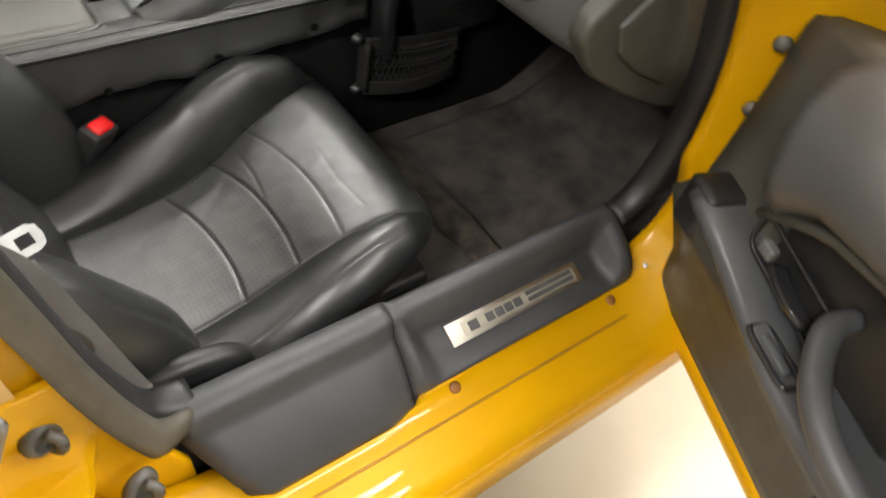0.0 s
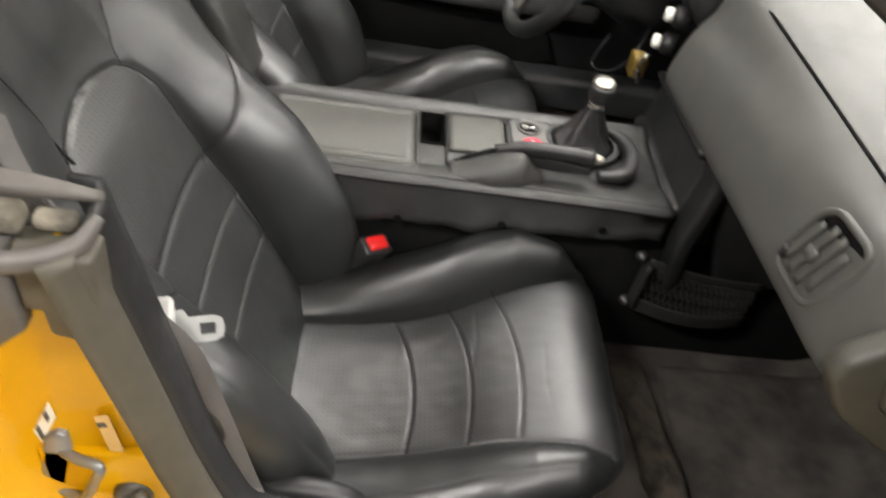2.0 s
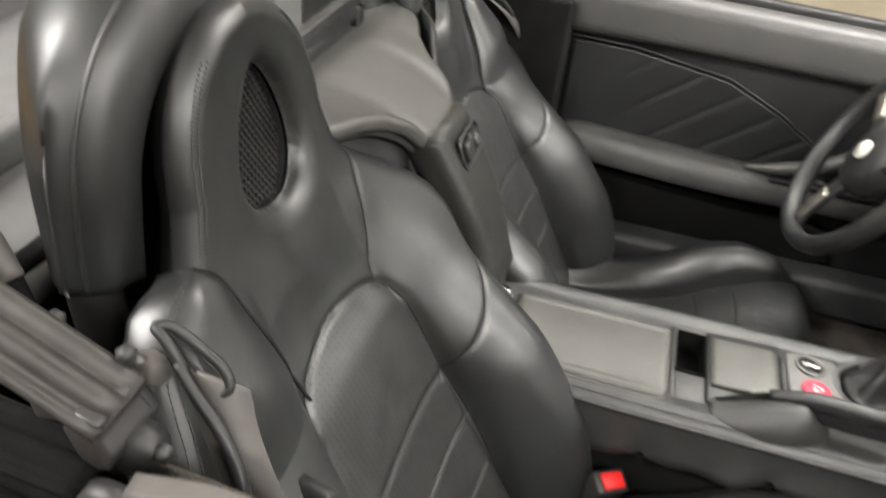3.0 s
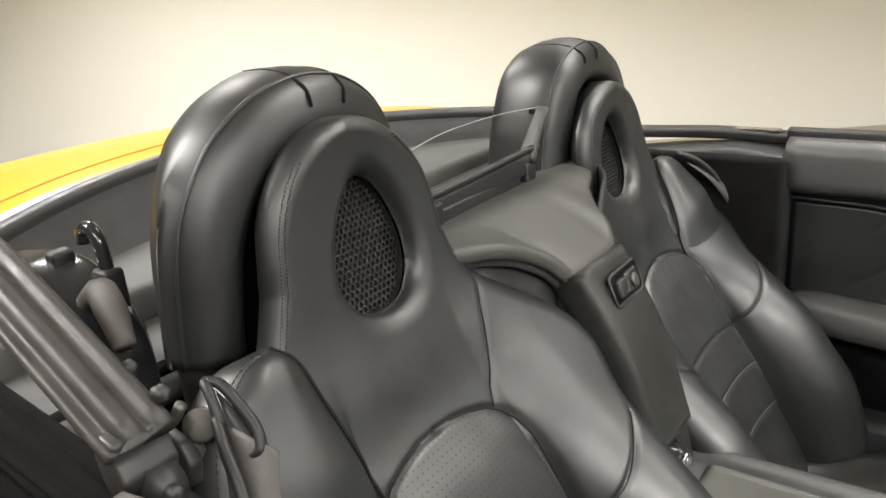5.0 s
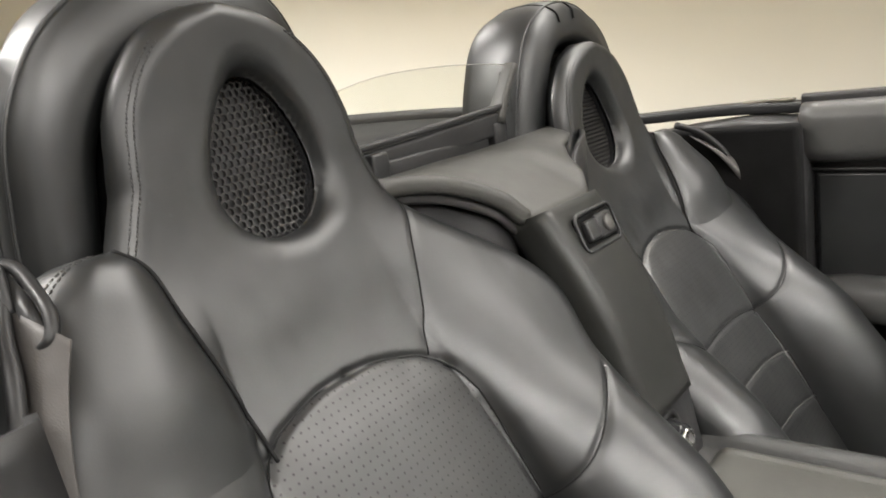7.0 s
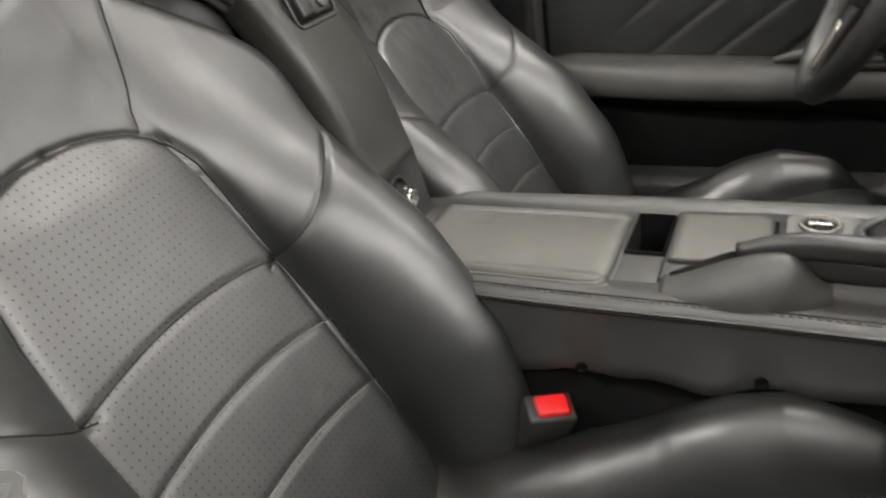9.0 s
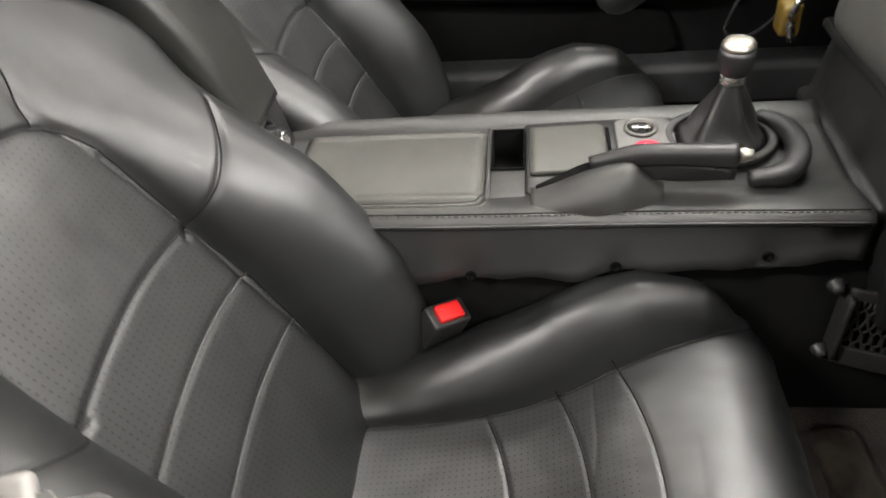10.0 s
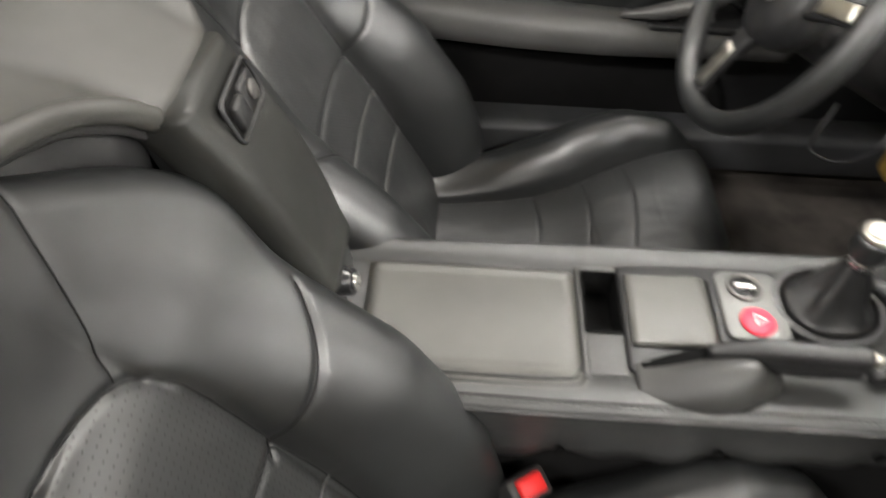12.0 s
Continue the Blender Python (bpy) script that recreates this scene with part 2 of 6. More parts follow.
def rbox(x0, x1, y0, y1, z0, z1, r=0.006, seg=3, m=None):
    """A box with rounded edges."""
    bm = bmesh.new()
    bmesh.ops.create_cube(bm, size=1)
    for v in bm.verts:
        v.co = Vector((x0 + (v.co.x + .5) * (x1 - x0), y0 + (v.co.y + .5) * (y1 - y0), z0 + (v.co.z + .5) * (z1 - z0)))
    if r:
        bmesh.ops.bevel(bm, geom=bm.edges[:], offset=min(r, .49 * min(abs(x1 - x0), abs(y1 - y0), abs(z1 - z0))), segments=seg, profile=.5, affect="EDGES")
        for f in bm.faces:
            f.smooth = True
    if m is not None:
        bm.transform(m)
    return bm


def prism(poly, axis, lo, hi, r=0.0, seg=2):
    """A polygon in two coordinates, drawn out along the third axis, with rounded edges."""
    bm = bmesh.new()
    def at(p, h):
        return {"x": (h, p[0], p[1]), "y": (p[0], h, p[1]), "z": (p[0], p[1], h)}[axis]
    a, b = [bm.verts.new(at(p, lo)) for p in poly], [bm.verts.new(at(p, hi)) for p in poly]
    bm.faces.new(a), bm.faces.new(b)
    for i in range(len(poly)):
        j = (i + 1) % len(poly)
        bm.faces.new((a[i], a[j], b[j], b[i]))
    fix(bm)
    if r:
        edges = [e for e in bm.edges if e.calc_face_angle(0) > 0.3]
        bmesh.ops.bevel(bm, geom=edges, offset=r, segments=seg, profile=.5, affect="EDGES", clamp_overlap=True)
        for f in bm.faces:
            f.smooth = True
    return bm


def smooth_line(pts, n):
    """n points on a soft curve through pts."""
    pts = np.asarray(pts, float)
    k = len(pts)
    t = np.concatenate(([0], np.cumsum(np.linalg.norm(np.diff(pts, axis=0), axis=1) ** .5)))
    u = np.linspace(0, t[-1], n)
    i = np.clip(np.searchsorted(t, u, side="right") - 1, 0, k - 2)
    tan = np.gradient(pts, t, axis=0)
    h = (t[i + 1] - t[i])[:, None]
    s = ((u - t[i]) / (t[i + 1] - t[i]))[:, None]
    return (2*s**3-3*s**2+1)*pts[i] + (s**3-2*s**2+s)*h*tan[i] + (-2*s**3+3*s**2)*pts[i+1] + (s**3-s**2)*h*tan[i+1]


def loft(rings, closed=True, caps=True, smooth=True):
    """A skin over rings of equal length."""
    R = np.asarray(rings, float)
    n, k = R.shape[:2]
    faces = []
    for i in range(n - 1):
        for j in range(k if closed else k - 1):
            q = (j + 1) % k
            faces.append((i*k + j, i*k + q, (i+1)*k + q, (i+1)*k + j))
    if caps and closed:
        faces.append(tuple(range(k - 1, -1, -1)))
        faces.append(tuple((n - 1)*k + j for j in range(k)))
    return raw(R.reshape(-1, 3), faces, smooth)


def sweep(pts, section, n=None, up=(0, 0, 1), scale=None, closed=False, caps=True):
    """A section (points in side, up) drawn along a soft curve."""
    P = smooth_line(pts, n) if n else np.asarray(pts, float)
    T = np.gradient(P, axis=0)
    if closed:
        T = np.roll(P, -1, 0) - np.roll(P, 1, 0)
    T /= np.linalg.norm(T, axis=1)[:, None] + 1e-12
    U = np.asarray(up, float)
    S = np.cross(T, U)
    S /= np.linalg.norm(S, axis=1)[:, None] + 1e-12
    V = np.cross(S, T)
    sec = np.asarray(section, float)
    k = np.ones(len(P)) if scale is None else np.interp(np.linspace(0, 1, len(P)), np.linspace(0, 1, len(scale)), scale)
    rings = P[:, None] + k[:, None, None] * (sec[None, :, :1] * S[:, None] + sec[None, :, 1:] * V[:, None])
    if closed:
        rings = np.concatenate((rings, rings[:1]))
        caps = False
    return loft(rings, True, caps)


def circle(r, n=12, ry=None):
    return [(r * math.cos(2*math.pi*i/n), (ry or r) * math.sin(2*math.pi*i/n)) for i in range(n)]


def slab(w, h, r, n=4):
    """A rounded rectangle about the origin."""
    out = []
    r = min(r, .499*w, .499*h)
    for cx, cy, a0 in ((w/2-r, h/2-r, 0), (-w/2+r, h/2-r, 90), (-w/2+r, -h/2+r, 180), (w/2-r, -h/2+r, 270)):
        for i in range(n + 1):
            a = radians(a0 + 90*i/n)
            out.append((cx + r*math.cos(a), cy + r*math.sin(a)))
    return out


def tube(pts, r, n=None, k=10, scale=None, up=(0.02, 0.03, 1)):
    return sweep(pts, circle(r, k), n, up, scale)


def lathe(prof, at, axis=(0, 0, 1), n=24):
    """A turned part: (radius, height) pairs about an axis."""
    q = Vector((0, 0, 1)).rotation_difference(Vector(axis).normalized())
    rings = []
    for r, h in prof:
        rings.append([tuple(Vector(at) + q @ Vector((r*math.cos(2*math.pi*i/n), r*math.sin(2*math.pi*i/n), h))) for i in range(n)])
    return loft(rings)


def joined(meshes):
    """Several meshes as one."""
    bm = bmesh.new()
    for me in meshes:
        if isinstance(me, bmesh.types.BMesh):
            t = bpy.data.meshes.new("t")
            me.to_mesh(t)
            me.free()
            me = t
        bm.from_mesh(me)
    return bm


def screw(at, axis, r=0.006):
    return lathe([(r*1.25, 0), (r*1.25, .0015), (r, .003), (r*.55, .0036), (r*.5, .0015), (0.0001, .0015)], at, axis, 14)


def near_line(Y, S, line):
    """Distance of each (Y, S) from a polyline."""
    best = np.full(Y.shape, 9.0)
    L = np.asarray(line, float)
    for a, b in zip(L[:-1], L[1:]):
        d = b - a
        t = np.clip(((Y - a[0])*d[0] + (S - a[1])*d[1]) / (d @ d + 1e-12), 0, 1)
        best = np.minimum(best, np.hypot(Y - a[0] - t*d[0], S - a[1] - t*d[1]))
    return best


def ease(x, a, b):
    t = np.clip((np.asarray(x, float) - a) / (b - a), 0, 1)
    return t*t*(3 - 2*t)


def strip(rings, thick=0.004):
    bm = bmesh.new()
    bm.from_mesh(loft(rings, False, False))
    bmesh.ops.solidify(bm, geom=bm.faces[:], thickness=thick)
    for f in bm.faces:
        f.smooth = True
    return fix(bm)




# ---- the seats ----
def pillow(path, s_rows, half, t_cols, lift, R, depth, seams, holes=None, panels=None, groove=(0.0030, 0.0042), wr=0.0006):
    """An upholstered body: a middle line `path` (x, z by length), half widths, and a lift along the normal.
    Returns {panel name: mesh}; the rest is 'shell'."""
    P = np.asarray(path, float)
    L = np.concatenate(([0], np.cumsum(np.linalg.norm(np.diff(P, axis=0), axis=1))))
    C = smooth_line(P, 400)
    LC = np.concatenate(([0], np.cumsum(np.linalg.norm(np.diff(C, axis=0), axis=1))))
    LC *= L[-1] / LC[-1]
    cx, cz = np.interp(s_rows, LC, C[:, 0]), np.interp(s_rows, LC, C[:, 1])
    tx, tz = np.gradient(cx, s_rows), np.gradient(cz, s_rows)
    tl = np.hypot(tx, tz)
    nx, nz = tz / tl, -tx / tl
    if panels.get("_flip"):
        nx, nz = -nx, -nz
    W = half(s_rows)
    dW = np.gradient(W, s_rows)
    c = .45
    G = np.minimum(panels["_inner"](s_rows), W*.86)
    ta = np.abs(t_cols)[None, :]
    Yg = np.sign(t_cols)[None, :] * np.where(ta < c, ta/c*G[:, None], G[:, None] + (W - G)[:, None]*(1 - (1 - np.clip((ta - c)/(1 - c), 0, 1))**1.5))
    Sg = np.repeat(s_rows[:, None], len(t_cols), 1)
    d = (W[:, None] - np.abs(Yg)) / np.sqrt(1 + np.clip(dW, -3, 3)[:, None]**2)
    R = np.broadcast_to(R(s_rows)[:, None], d.shape) if callable(R) else R
    q = np.clip(d, 0, R)
    N = lift(Yg, Sg) - (R - np.sqrt(np.maximum(R*R - (R - q)**2, 0)))
    for line, k in seams:
        N -= k * groove[0] * np.exp(-(near_line(Yg, Sg, line) / groove[1])**2)
    for i in range(N.shape[0]):
        for j in range(0, N.shape[1]):
            N[i, j] += wr * noise.noise((Yg[i, j]*22, Sg[i, j]*14, 3.1)) + .5*wr*noise.noise((Yg[i, j]*60, Sg[i, j]*35, 9.0))
    Y0 = Yg.copy()
    cut = None
    if holes is not None:
        cyh, csh, ah, bh, rh = holes
        e = np.hypot((Yg - cyh) / (ah * (1 - .25*np.clip((Sg - csh)/bh, -1, 1))), (Sg - csh) / bh)
        dh = (e - 1) * min(ah, bh)
        N -= 1.0*(rh - np.sqrt(np.maximum(rh*rh - (rh - np.clip(dh, 0, rh))**2, 0)))
        cut = dh < 0
        near = cut & (dh > -0.006)
        f = np.where(near, 1 / np.maximum(e, .5), 1)
        Yg, Sg = np.where(near, cyh + (Yg - cyh)*f, Yg), np.where(near, csh + (Sg - csh)*f, Sg)
    X = np.interp(Sg, s_rows, cx) + N*np.interp(Sg, s_rows, nx)
    Z = np.interp(Sg, s_rows, cz) + N*np.interp(Sg, s_rows, nz)
    side_of = panels.get("_out", lambda q: 1 + 0*q)
    V = np.stack((X, np.where(Yg < 0, Yg*side_of(Sg), Yg) + YC, Z), -1)
    n, k = X.shape
    back_N = -depth(s_rows)[:, None] + np.zeros_like(N)
    inset = np.clip(1 - .02/np.maximum(W, .03), .5, 1)[:, None]
    Vb = np.stack((cx[:, None] + back_N*nx[:, None], np.where(Yg < 0, Yg*side_of(Sg), Yg)*inset + YC, cz[:, None] + back_N*nz[:, None]), -1)
    out = {}
    X0 = cx[:, None] + N*nx[:, None]
    Z0 = cz[:, None] + N*nz[:, None]
    V0 = np.stack((X0, Y0, Z0), -1)
    du = np.gradient(V0, s_rows, axis=0)
    dv = np.stack([np.stack((np.gradient(X0[i], Y0[i]), np.ones(k), np.gradient(Z0[i], Y0[i])), -1) for i in range(n)])
    nrm = np.cross(dv, du)
    nrm /= np.linalg.norm(nrm, axis=2)[:, :, None] + 1e-12
    mid = nrm[n//2, k//2]
    if mid[0]*nx[n//2] + mid[2]*nz[n//2] < 0:
        nrm = -nrm
    flip = bool(np.cross(V[n//2, k//2 + 1] - V[n//2, k//2], V[n//2 + 1, k//2] - V[n//2, k//2]) @ nrm[n//2, k//2] < 0)
    nrm = nrm.reshape(-1, 3)
    fy = (Yg[:-1, :-1] + Yg[1:, 1:]) / 2
    fs = (Sg[:-1, :-1] + Sg[1:, 1:]) / 2
    label = np.full(fy.shape, "", object)
    for name, test in panels.items():
        if not name.startswith("_"):
            label = np.where((label == "") & test(fy, fs), name, label)
    if cut is not None:
        label = np.where(cut[:-1, :-1] & cut[1:, 1:] & cut[1:, :-1] & cut[:-1, 1:], "-", label)
    flat, uv = V.reshape(-1, 3), np.stack((Yg, Sg), -1).reshape(-1, 2)
    for name in sorted(set(label.ravel()) - {"-", ""}):
        ii, jj = np.nonzero(label == name)
        quads = np.stack((ii*k + jj, ii*k + jj + 1, (ii + 1)*k + jj + 1, (ii + 1)*k + jj), 1)
        used, inv = np.unique(quads, return_inverse=True)
        out[name] = raw(flat[used], [tuple(map(int, a[::-1] if flip else a)) for a in inv.reshape(-1, 4)], True, uv[used])
        out[name].normals_split_custom_set_from_vertices([tuple(map(float, q)) for q in nrm[used]])
    ring_v = np.concatenate((V[:, :1], Vb[:, ::6], V[:, -1:]), 1)
    m = ring_v.shape[1]
    faces = [(i*m + j, (i+1)*m + j, (i+1)*m + j+1, i*m + j+1) for i in range(n-1) for j in range(m-1)]
    va = len(ring_v.reshape(-1, 3))
    ends = [np.concatenate((V[0], Vb[0, ::-1])), np.concatenate((V[-1], Vb[-1, ::-1]))]
    allv = np.concatenate((ring_v.reshape(-1, 3), *ends))
    faces.append(tuple(range(va, va + len(ends[0]))))
    faces.append(tuple(range(va + len(ends[0]), va + len(ends[0]) + len(ends[1])))[::-1])
    out["shell"] = raw(allv, faces)
    out["_at"] = lambda y, s, h=0.0: (float(np.interp(s, s_rows, cx) + h*np.interp(s, s_rows, nx)), (y*float(side_of(s)) if y < 0 else y) + YC, float(np.interp(s, s_rows, cz) + h*np.interp(s, s_rows, nz)))
    def lift_at(y, q):
        i = int(np.clip(np.searchsorted(s_rows, q) - 1, 0, n - 2))
        f = np.clip((q - s_rows[i])/(s_rows[i + 1] - s_rows[i] + 1e-9), 0, 1)
        return float(np.interp(y, Yg[i], N[i])*(1 - f) + np.interp(y, Yg[i + 1], N[i + 1])*f)
    out["_lift"] = lift_at
    return out


BACK_PATH = [(-.285, .30), (-.31, .36), (-.37, .475), (-.447, .622), (-.522, .768), (-.558, .84), (-.588, .915), (-.602, .985), (-.607, 1.045), (-.608, 1.094)]
BACK_LEN = float(np.sum(np.linalg.norm(np.diff(np.asarray(BACK_PATH), axis=0), axis=1)))


def z_to_s(z):
    P = np.asarray(BACK_PATH)
    L = np.concatenate(([0], np.cumsum(np.linalg.norm(np.diff(P, axis=0), axis=1))))
    return np.interp(z, P[:, 1], L)


def back_half(s):
    zs = [.30, .34, .45, .56, .66, .70, .74, .77, .80, .83, .86, .89, .915, .96, 1.0, 1.03]
    ws = [.19, .23, .264, .271, .268, .270, .284, .290, .278, .250, .213, .17, .138, .125, .112, .1]
    s0 = float(z_to_s(.965))
    u = np.linspace(0, BACK_LEN, 500)
    ker = np.exp(-np.linspace(-2, 2, 41)**2)
    sm = np.convolve(np.pad(np.interp(u, z_to_s(np.array(zs)), ws), 20, mode="edge"), ker/ker.sum(), "valid")
    base = np.interp(s, u, sm)
    at0 = float(np.interp(s0, u, sm))
    k = np.clip((s - s0) / (BACK_LEN - s0), 0, 1)
    w = np.where(s > s0, at0*np.sqrt(np.maximum(1 - k**2.2, 0.0)), base)
    return np.maximum(w, .004)


def panel_half(s):
    return np.interp(s, z_to_s(np.array([.3, .45, .55, .62, .69, .73, .752, .766, .777, .785, .790])), [.138, .136, .132, .128, .121, .114, .106, .095, .078, .052, .026], right=0.0)


def back_lift(Y, S):
    a = np.abs(Y)
    ph = np.interp(S, z_to_s(np.array([.3, .45, .62, .69, .75, .85])), [.138, .136, .128, .12, .104, .09])
    pp = np.maximum(panel_half(S), .02)
    u = np.linspace(-.05, BACK_LEN + .05, 300)
    ker = np.exp(-np.linspace(-2, 2, 31)**2)
    raw_w = np.interp(u, z_to_s(np.array([.3, .36, .45, .58, .66, .72, .80, .90])), [.085, .105, .118, .10, .066, .040, .022, .0])
    wing = np.interp(S, u, np.convolve(np.pad(raw_w, 15, mode="edge"), ker/ker.sum(), "valid"))
    u1 = np.clip((a - ph) / (.215 - ph), 0, 1)
    crest = .62*np.sqrt(np.maximum(1 - (1 - u1)**2, 0)) + .38*np.sin(u1*math.pi/2)
    lift = wing*crest
    puff = .008*np.clip(1 - (a/pp)**2, 0, 1)**.5 * ease(S, z_to_s(.33), z_to_s(.42)) * (1 - .6*ease(S, z_to_s(.74), z_to_s(.785))) * (1 - ease(S, z_to_s(.7865), z_to_s(.7915)))
    yoke = -.006*np.exp(-((S - z_to_s(.80))/.05)**2) * np.exp(-(a/.16)**2)
    return lift + puff + yoke


def arc(z, bow=.018, half=None, n=15):
    h = half if half else float(panel_half(z_to_s(z)))
    return [(h*u, float(z_to_s(z)) + bow*(1 - u*u)) for u in np.linspace(-1, 1, n)]


def build_backrest(seat):
    s = np.concatenate((np.linspace(0, z_to_s(.745), 165)[:-1], np.linspace(z_to_s(.745), z_to_s(.80), 66)[:-1], np.linspace(z_to_s(.80), z_to_s(1.02), 70), z_to_s(1.02) + (BACK_LEN - z_to_s(1.02))*np.sin(np.linspace(0, 1, 26)[1:]*math.pi/2)))
    t = np.concatenate((-np.linspace(1, .45, 64), np.linspace(-.45, .45, 61)[1:-1], np.linspace(.45, 1, 64)))
    zz = np.linspace(.31, .765, 40)
    side = [(float(panel_half(z_to_s(z))), float(z_to_s(z))) for z in zz]
    top = [(float(panel_half(q)), float(q)) for q in z_to_s(np.linspace(.7665, .7895, 15))]
    outline = side + top + [(0, float(z_to_s(.791)))]
    sh = [(.112, z_to_s(.622)), (.15, z_to_s(.635)), (.2, z_to_s(.668)), (.235, z_to_s(.69))]
    yk = [(.089, z_to_s(.774)), (.098, z_to_s(.795)), (.105, z_to_s(.81)), (.126, z_to_s(.86)), (.15, z_to_s(.905)), (.16, z_to_s(.92))]
    rib = [(.205, z_to_s(.345)), (.232, z_to_s(.45)), (.238, z_to_s(.56)), (.232, z_to_s(.685))]
    mirror = lambda q: [(-a, b) for a, b in q]
    seams = [(outline, 1.05), (mirror(outline), 1.05), (sh, 1), (mirror(sh), 1), (mirror(rib), .6), (yk, .4),
             (arc(.625), .6), (arc(.552), .5), (arc(.479), .5)]
    inside = lambda y, q: np.abs(y) < panel_half(q)
    low = lambda y, q: q < np.interp(np.abs(y), [.124, .3], [z_to_s(.625), z_to_s(.70)])
    head = lambda y, q: np.where(y > 0, q > np.interp(y, [.088, .105, .126, .15], [z_to_s(z) for z in (.772, .81, .86, .905)]),
                                 -y < np.interp(q, [z_to_s(z) for z in (.775, .80, .835, .871, .910, .929, .930)], [.087, .094, .102, .110, .118, .134, 1]))
    grid_half = lambda q: np.where(q < z_to_s(.752), panel_half(q), .106 - .008*ease(q, z_to_s(.752), z_to_s(.80)))
    panels = {"_inner": grid_half, "_out": lambda q: np.interp(q, z_to_s(np.array([.75, .91, .935, .96, .99, 1.06, 1.09])), [1, 1, .985, .95, .91, .90, .94]),
        "upper_panel": lambda y, q: inside(y, q) & (q > z_to_s(.625) + .018*(1 - (y/.124)**2)),
        "lower_panel": inside,
        "bolster": lambda y, q: low(y, q) & (y > 0),
        "bolster_b": lambda y, q: low(y, q) & (y < 0),
        "headrest": head,
        "shoulder": lambda y, q: y > 0,
        "shoulder_b": lambda y, q: y <= 0,
    }
    hole = (0.016, float(z_to_s(.970)), .051, .066, .020)
    got = pillow(BACK_PATH, s, back_half, t, back_lift, lambda q: np.interp(q, z_to_s(np.array([.3, .7, .86, .93])), [.062, .044, .032, .022]), lambda q: np.interp(q, z_to_s(np.array([.3, .7, .86, .95])), [.09, .085, .06, .045]), seams, hole, panels)
    at0 = got["_at"]
    for key, mat_ in (("upper_panel", PERFO), ("lower_panel", PERFO), ("bolster", LEATHER), ("bolster_b", LEATHER), ("headrest", LEATHER), ("shoulder", LEATHER), ("shoulder_b", LEATHER)):
        part(key.replace("_b", "") if key.endswith("_b") else key, got[key], mat_, seat, "perforated leather panel" if mat_ is PERFO else "")
    # Thin black tubes in the grooves deepen the seam creases by colour.
    for line in (outline, mirror(outline), sh, mirror(sh), yk, arc(.625, n=25)):
        line = smooth_line(line, 60) if len(line) < 20 else line
        part("seam", tube([at0(y, q, got["_lift"](y, q) + .0002) for y, q in line if abs(y) < .255], .0009, k=5), SEAM, seat, "dark stitched seam")
    back = part("backrest_shell", got["shell"], LEATHER, seat)
    at = got["_at"]
    # the opening in the headrest: its lining, rim and honeycomb grille
    cs = hole[1]
    def egg(k, h, n=40):
        pts = []
        for i in range(n):
            a = 2*math.pi*i/n
            u, v = math.cos(a), math.sin(a)
            pts.append(at(hole[0] + hole[2]*(1 - .25*v)*u*k, cs + hole[3]*v*k, h))
        return pts
    part("opening_lining", loft([egg(1.01, -.024), egg(1.0, -.030), egg(.985, -.036), egg(.97, -.048)], caps=False), GLOSS, seat, "glossy black opening frame")
    verts, faces = [], []
    r = .0040
    for row in range(-26, 27):
        for col in range(-18, 19):
            y0, s0 = (col + .5*(row % 2))*r*1.732, row*r*1.5
            if math.hypot(y0/(hole[2]*.99*(1 - .25*max(-1, min(1, s0/hole[3])))), s0/(hole[3]*.99)) > 1:
                continue
            b = len(verts)
            for h in (-.030, -.033):
                for rad in (r*1.01, r*.74):
                    for i in range(6):
                        a = math.pi/6 + i*math.pi/3
                        verts.append(at(hole[0] + y0 + rad*math.cos(a), cs + s0 + rad*math.sin(a), h))
            for i in range(6):
                j = (i + 1) % 6
                faces.append((b+i, b+j, b+6+j, b+6+i))
                faces.append((b+6+i, b+6+j, b+18+j, b+18+i))
    part("speaker_grille", raw(verts, faces, False), GRILLE, seat, "black honeycomb mesh insert")
    # stitching along the headrest's rim
    rows = []
    for side_ in (-1, 1):
        for off in (.011, .016):
            line = [(side_*(float(back_half(np.array([q]))[0]) - off), q) for q in np.linspace(float(z_to_s(.915)), float(z_to_s(1.068)), 50)]
            for (y1, q1), (y2, q2) in zip(line[:-1], line[1:]):
                a, b = Vector(at(y1, q1, got["_lift"](y1, q1) + .0006)), Vector(at(y2, q2, got["_lift"](y2, q2) + .0006))
                rows.append(tube([a, a.lerp(b, .35), a.lerp(b, .7)], .0007, k=5))
    # the padded lobe on the outer shoulder, sewn on along its inner edge
    inner = smooth_line([(-a, z) for a, z in ((.136, .930), (.118, .911), (.110, .871), (.102, .835), (.094, .80), (.088, .772), (.088, .735))], 48)
    rim_ = smooth_line([(-a, z) for a, z in ((.136, .930), (.178, .929), (.205, .914), (.226, .893), (.247, .862), (.264, .830), (.278, .79), (.283, .735))], 48)
    def on_lobe(k, v, up=0.0):
        (y0, z0), (y1, z1) = inner[k], rim_[k]
        y, q = y0 + (y1 - y0)*v, float(z_to_s(z0 + (z1 - z0)*v))
        full = math.sin(min(1, k/14)*math.pi/2)**.8 * (1 - float(ease(k, 26, 47)))
        H = .026*full + .0005
        rise = math.sqrt(1 - (1 - min(v/.42, 1))**2)
        roll_ = 1 - math.sqrt(max(0, 1 - (max(0, v - .58)/.42)**2))
        base = float(back_lift(np.array([[max(y, -.215)]]), np.array([[q]]))[0, 0])
        return at(y, q, base - .004*full - .006*(1 - full) + H*rise - (.042*min(1, k/10) + .004)*roll_ + up)
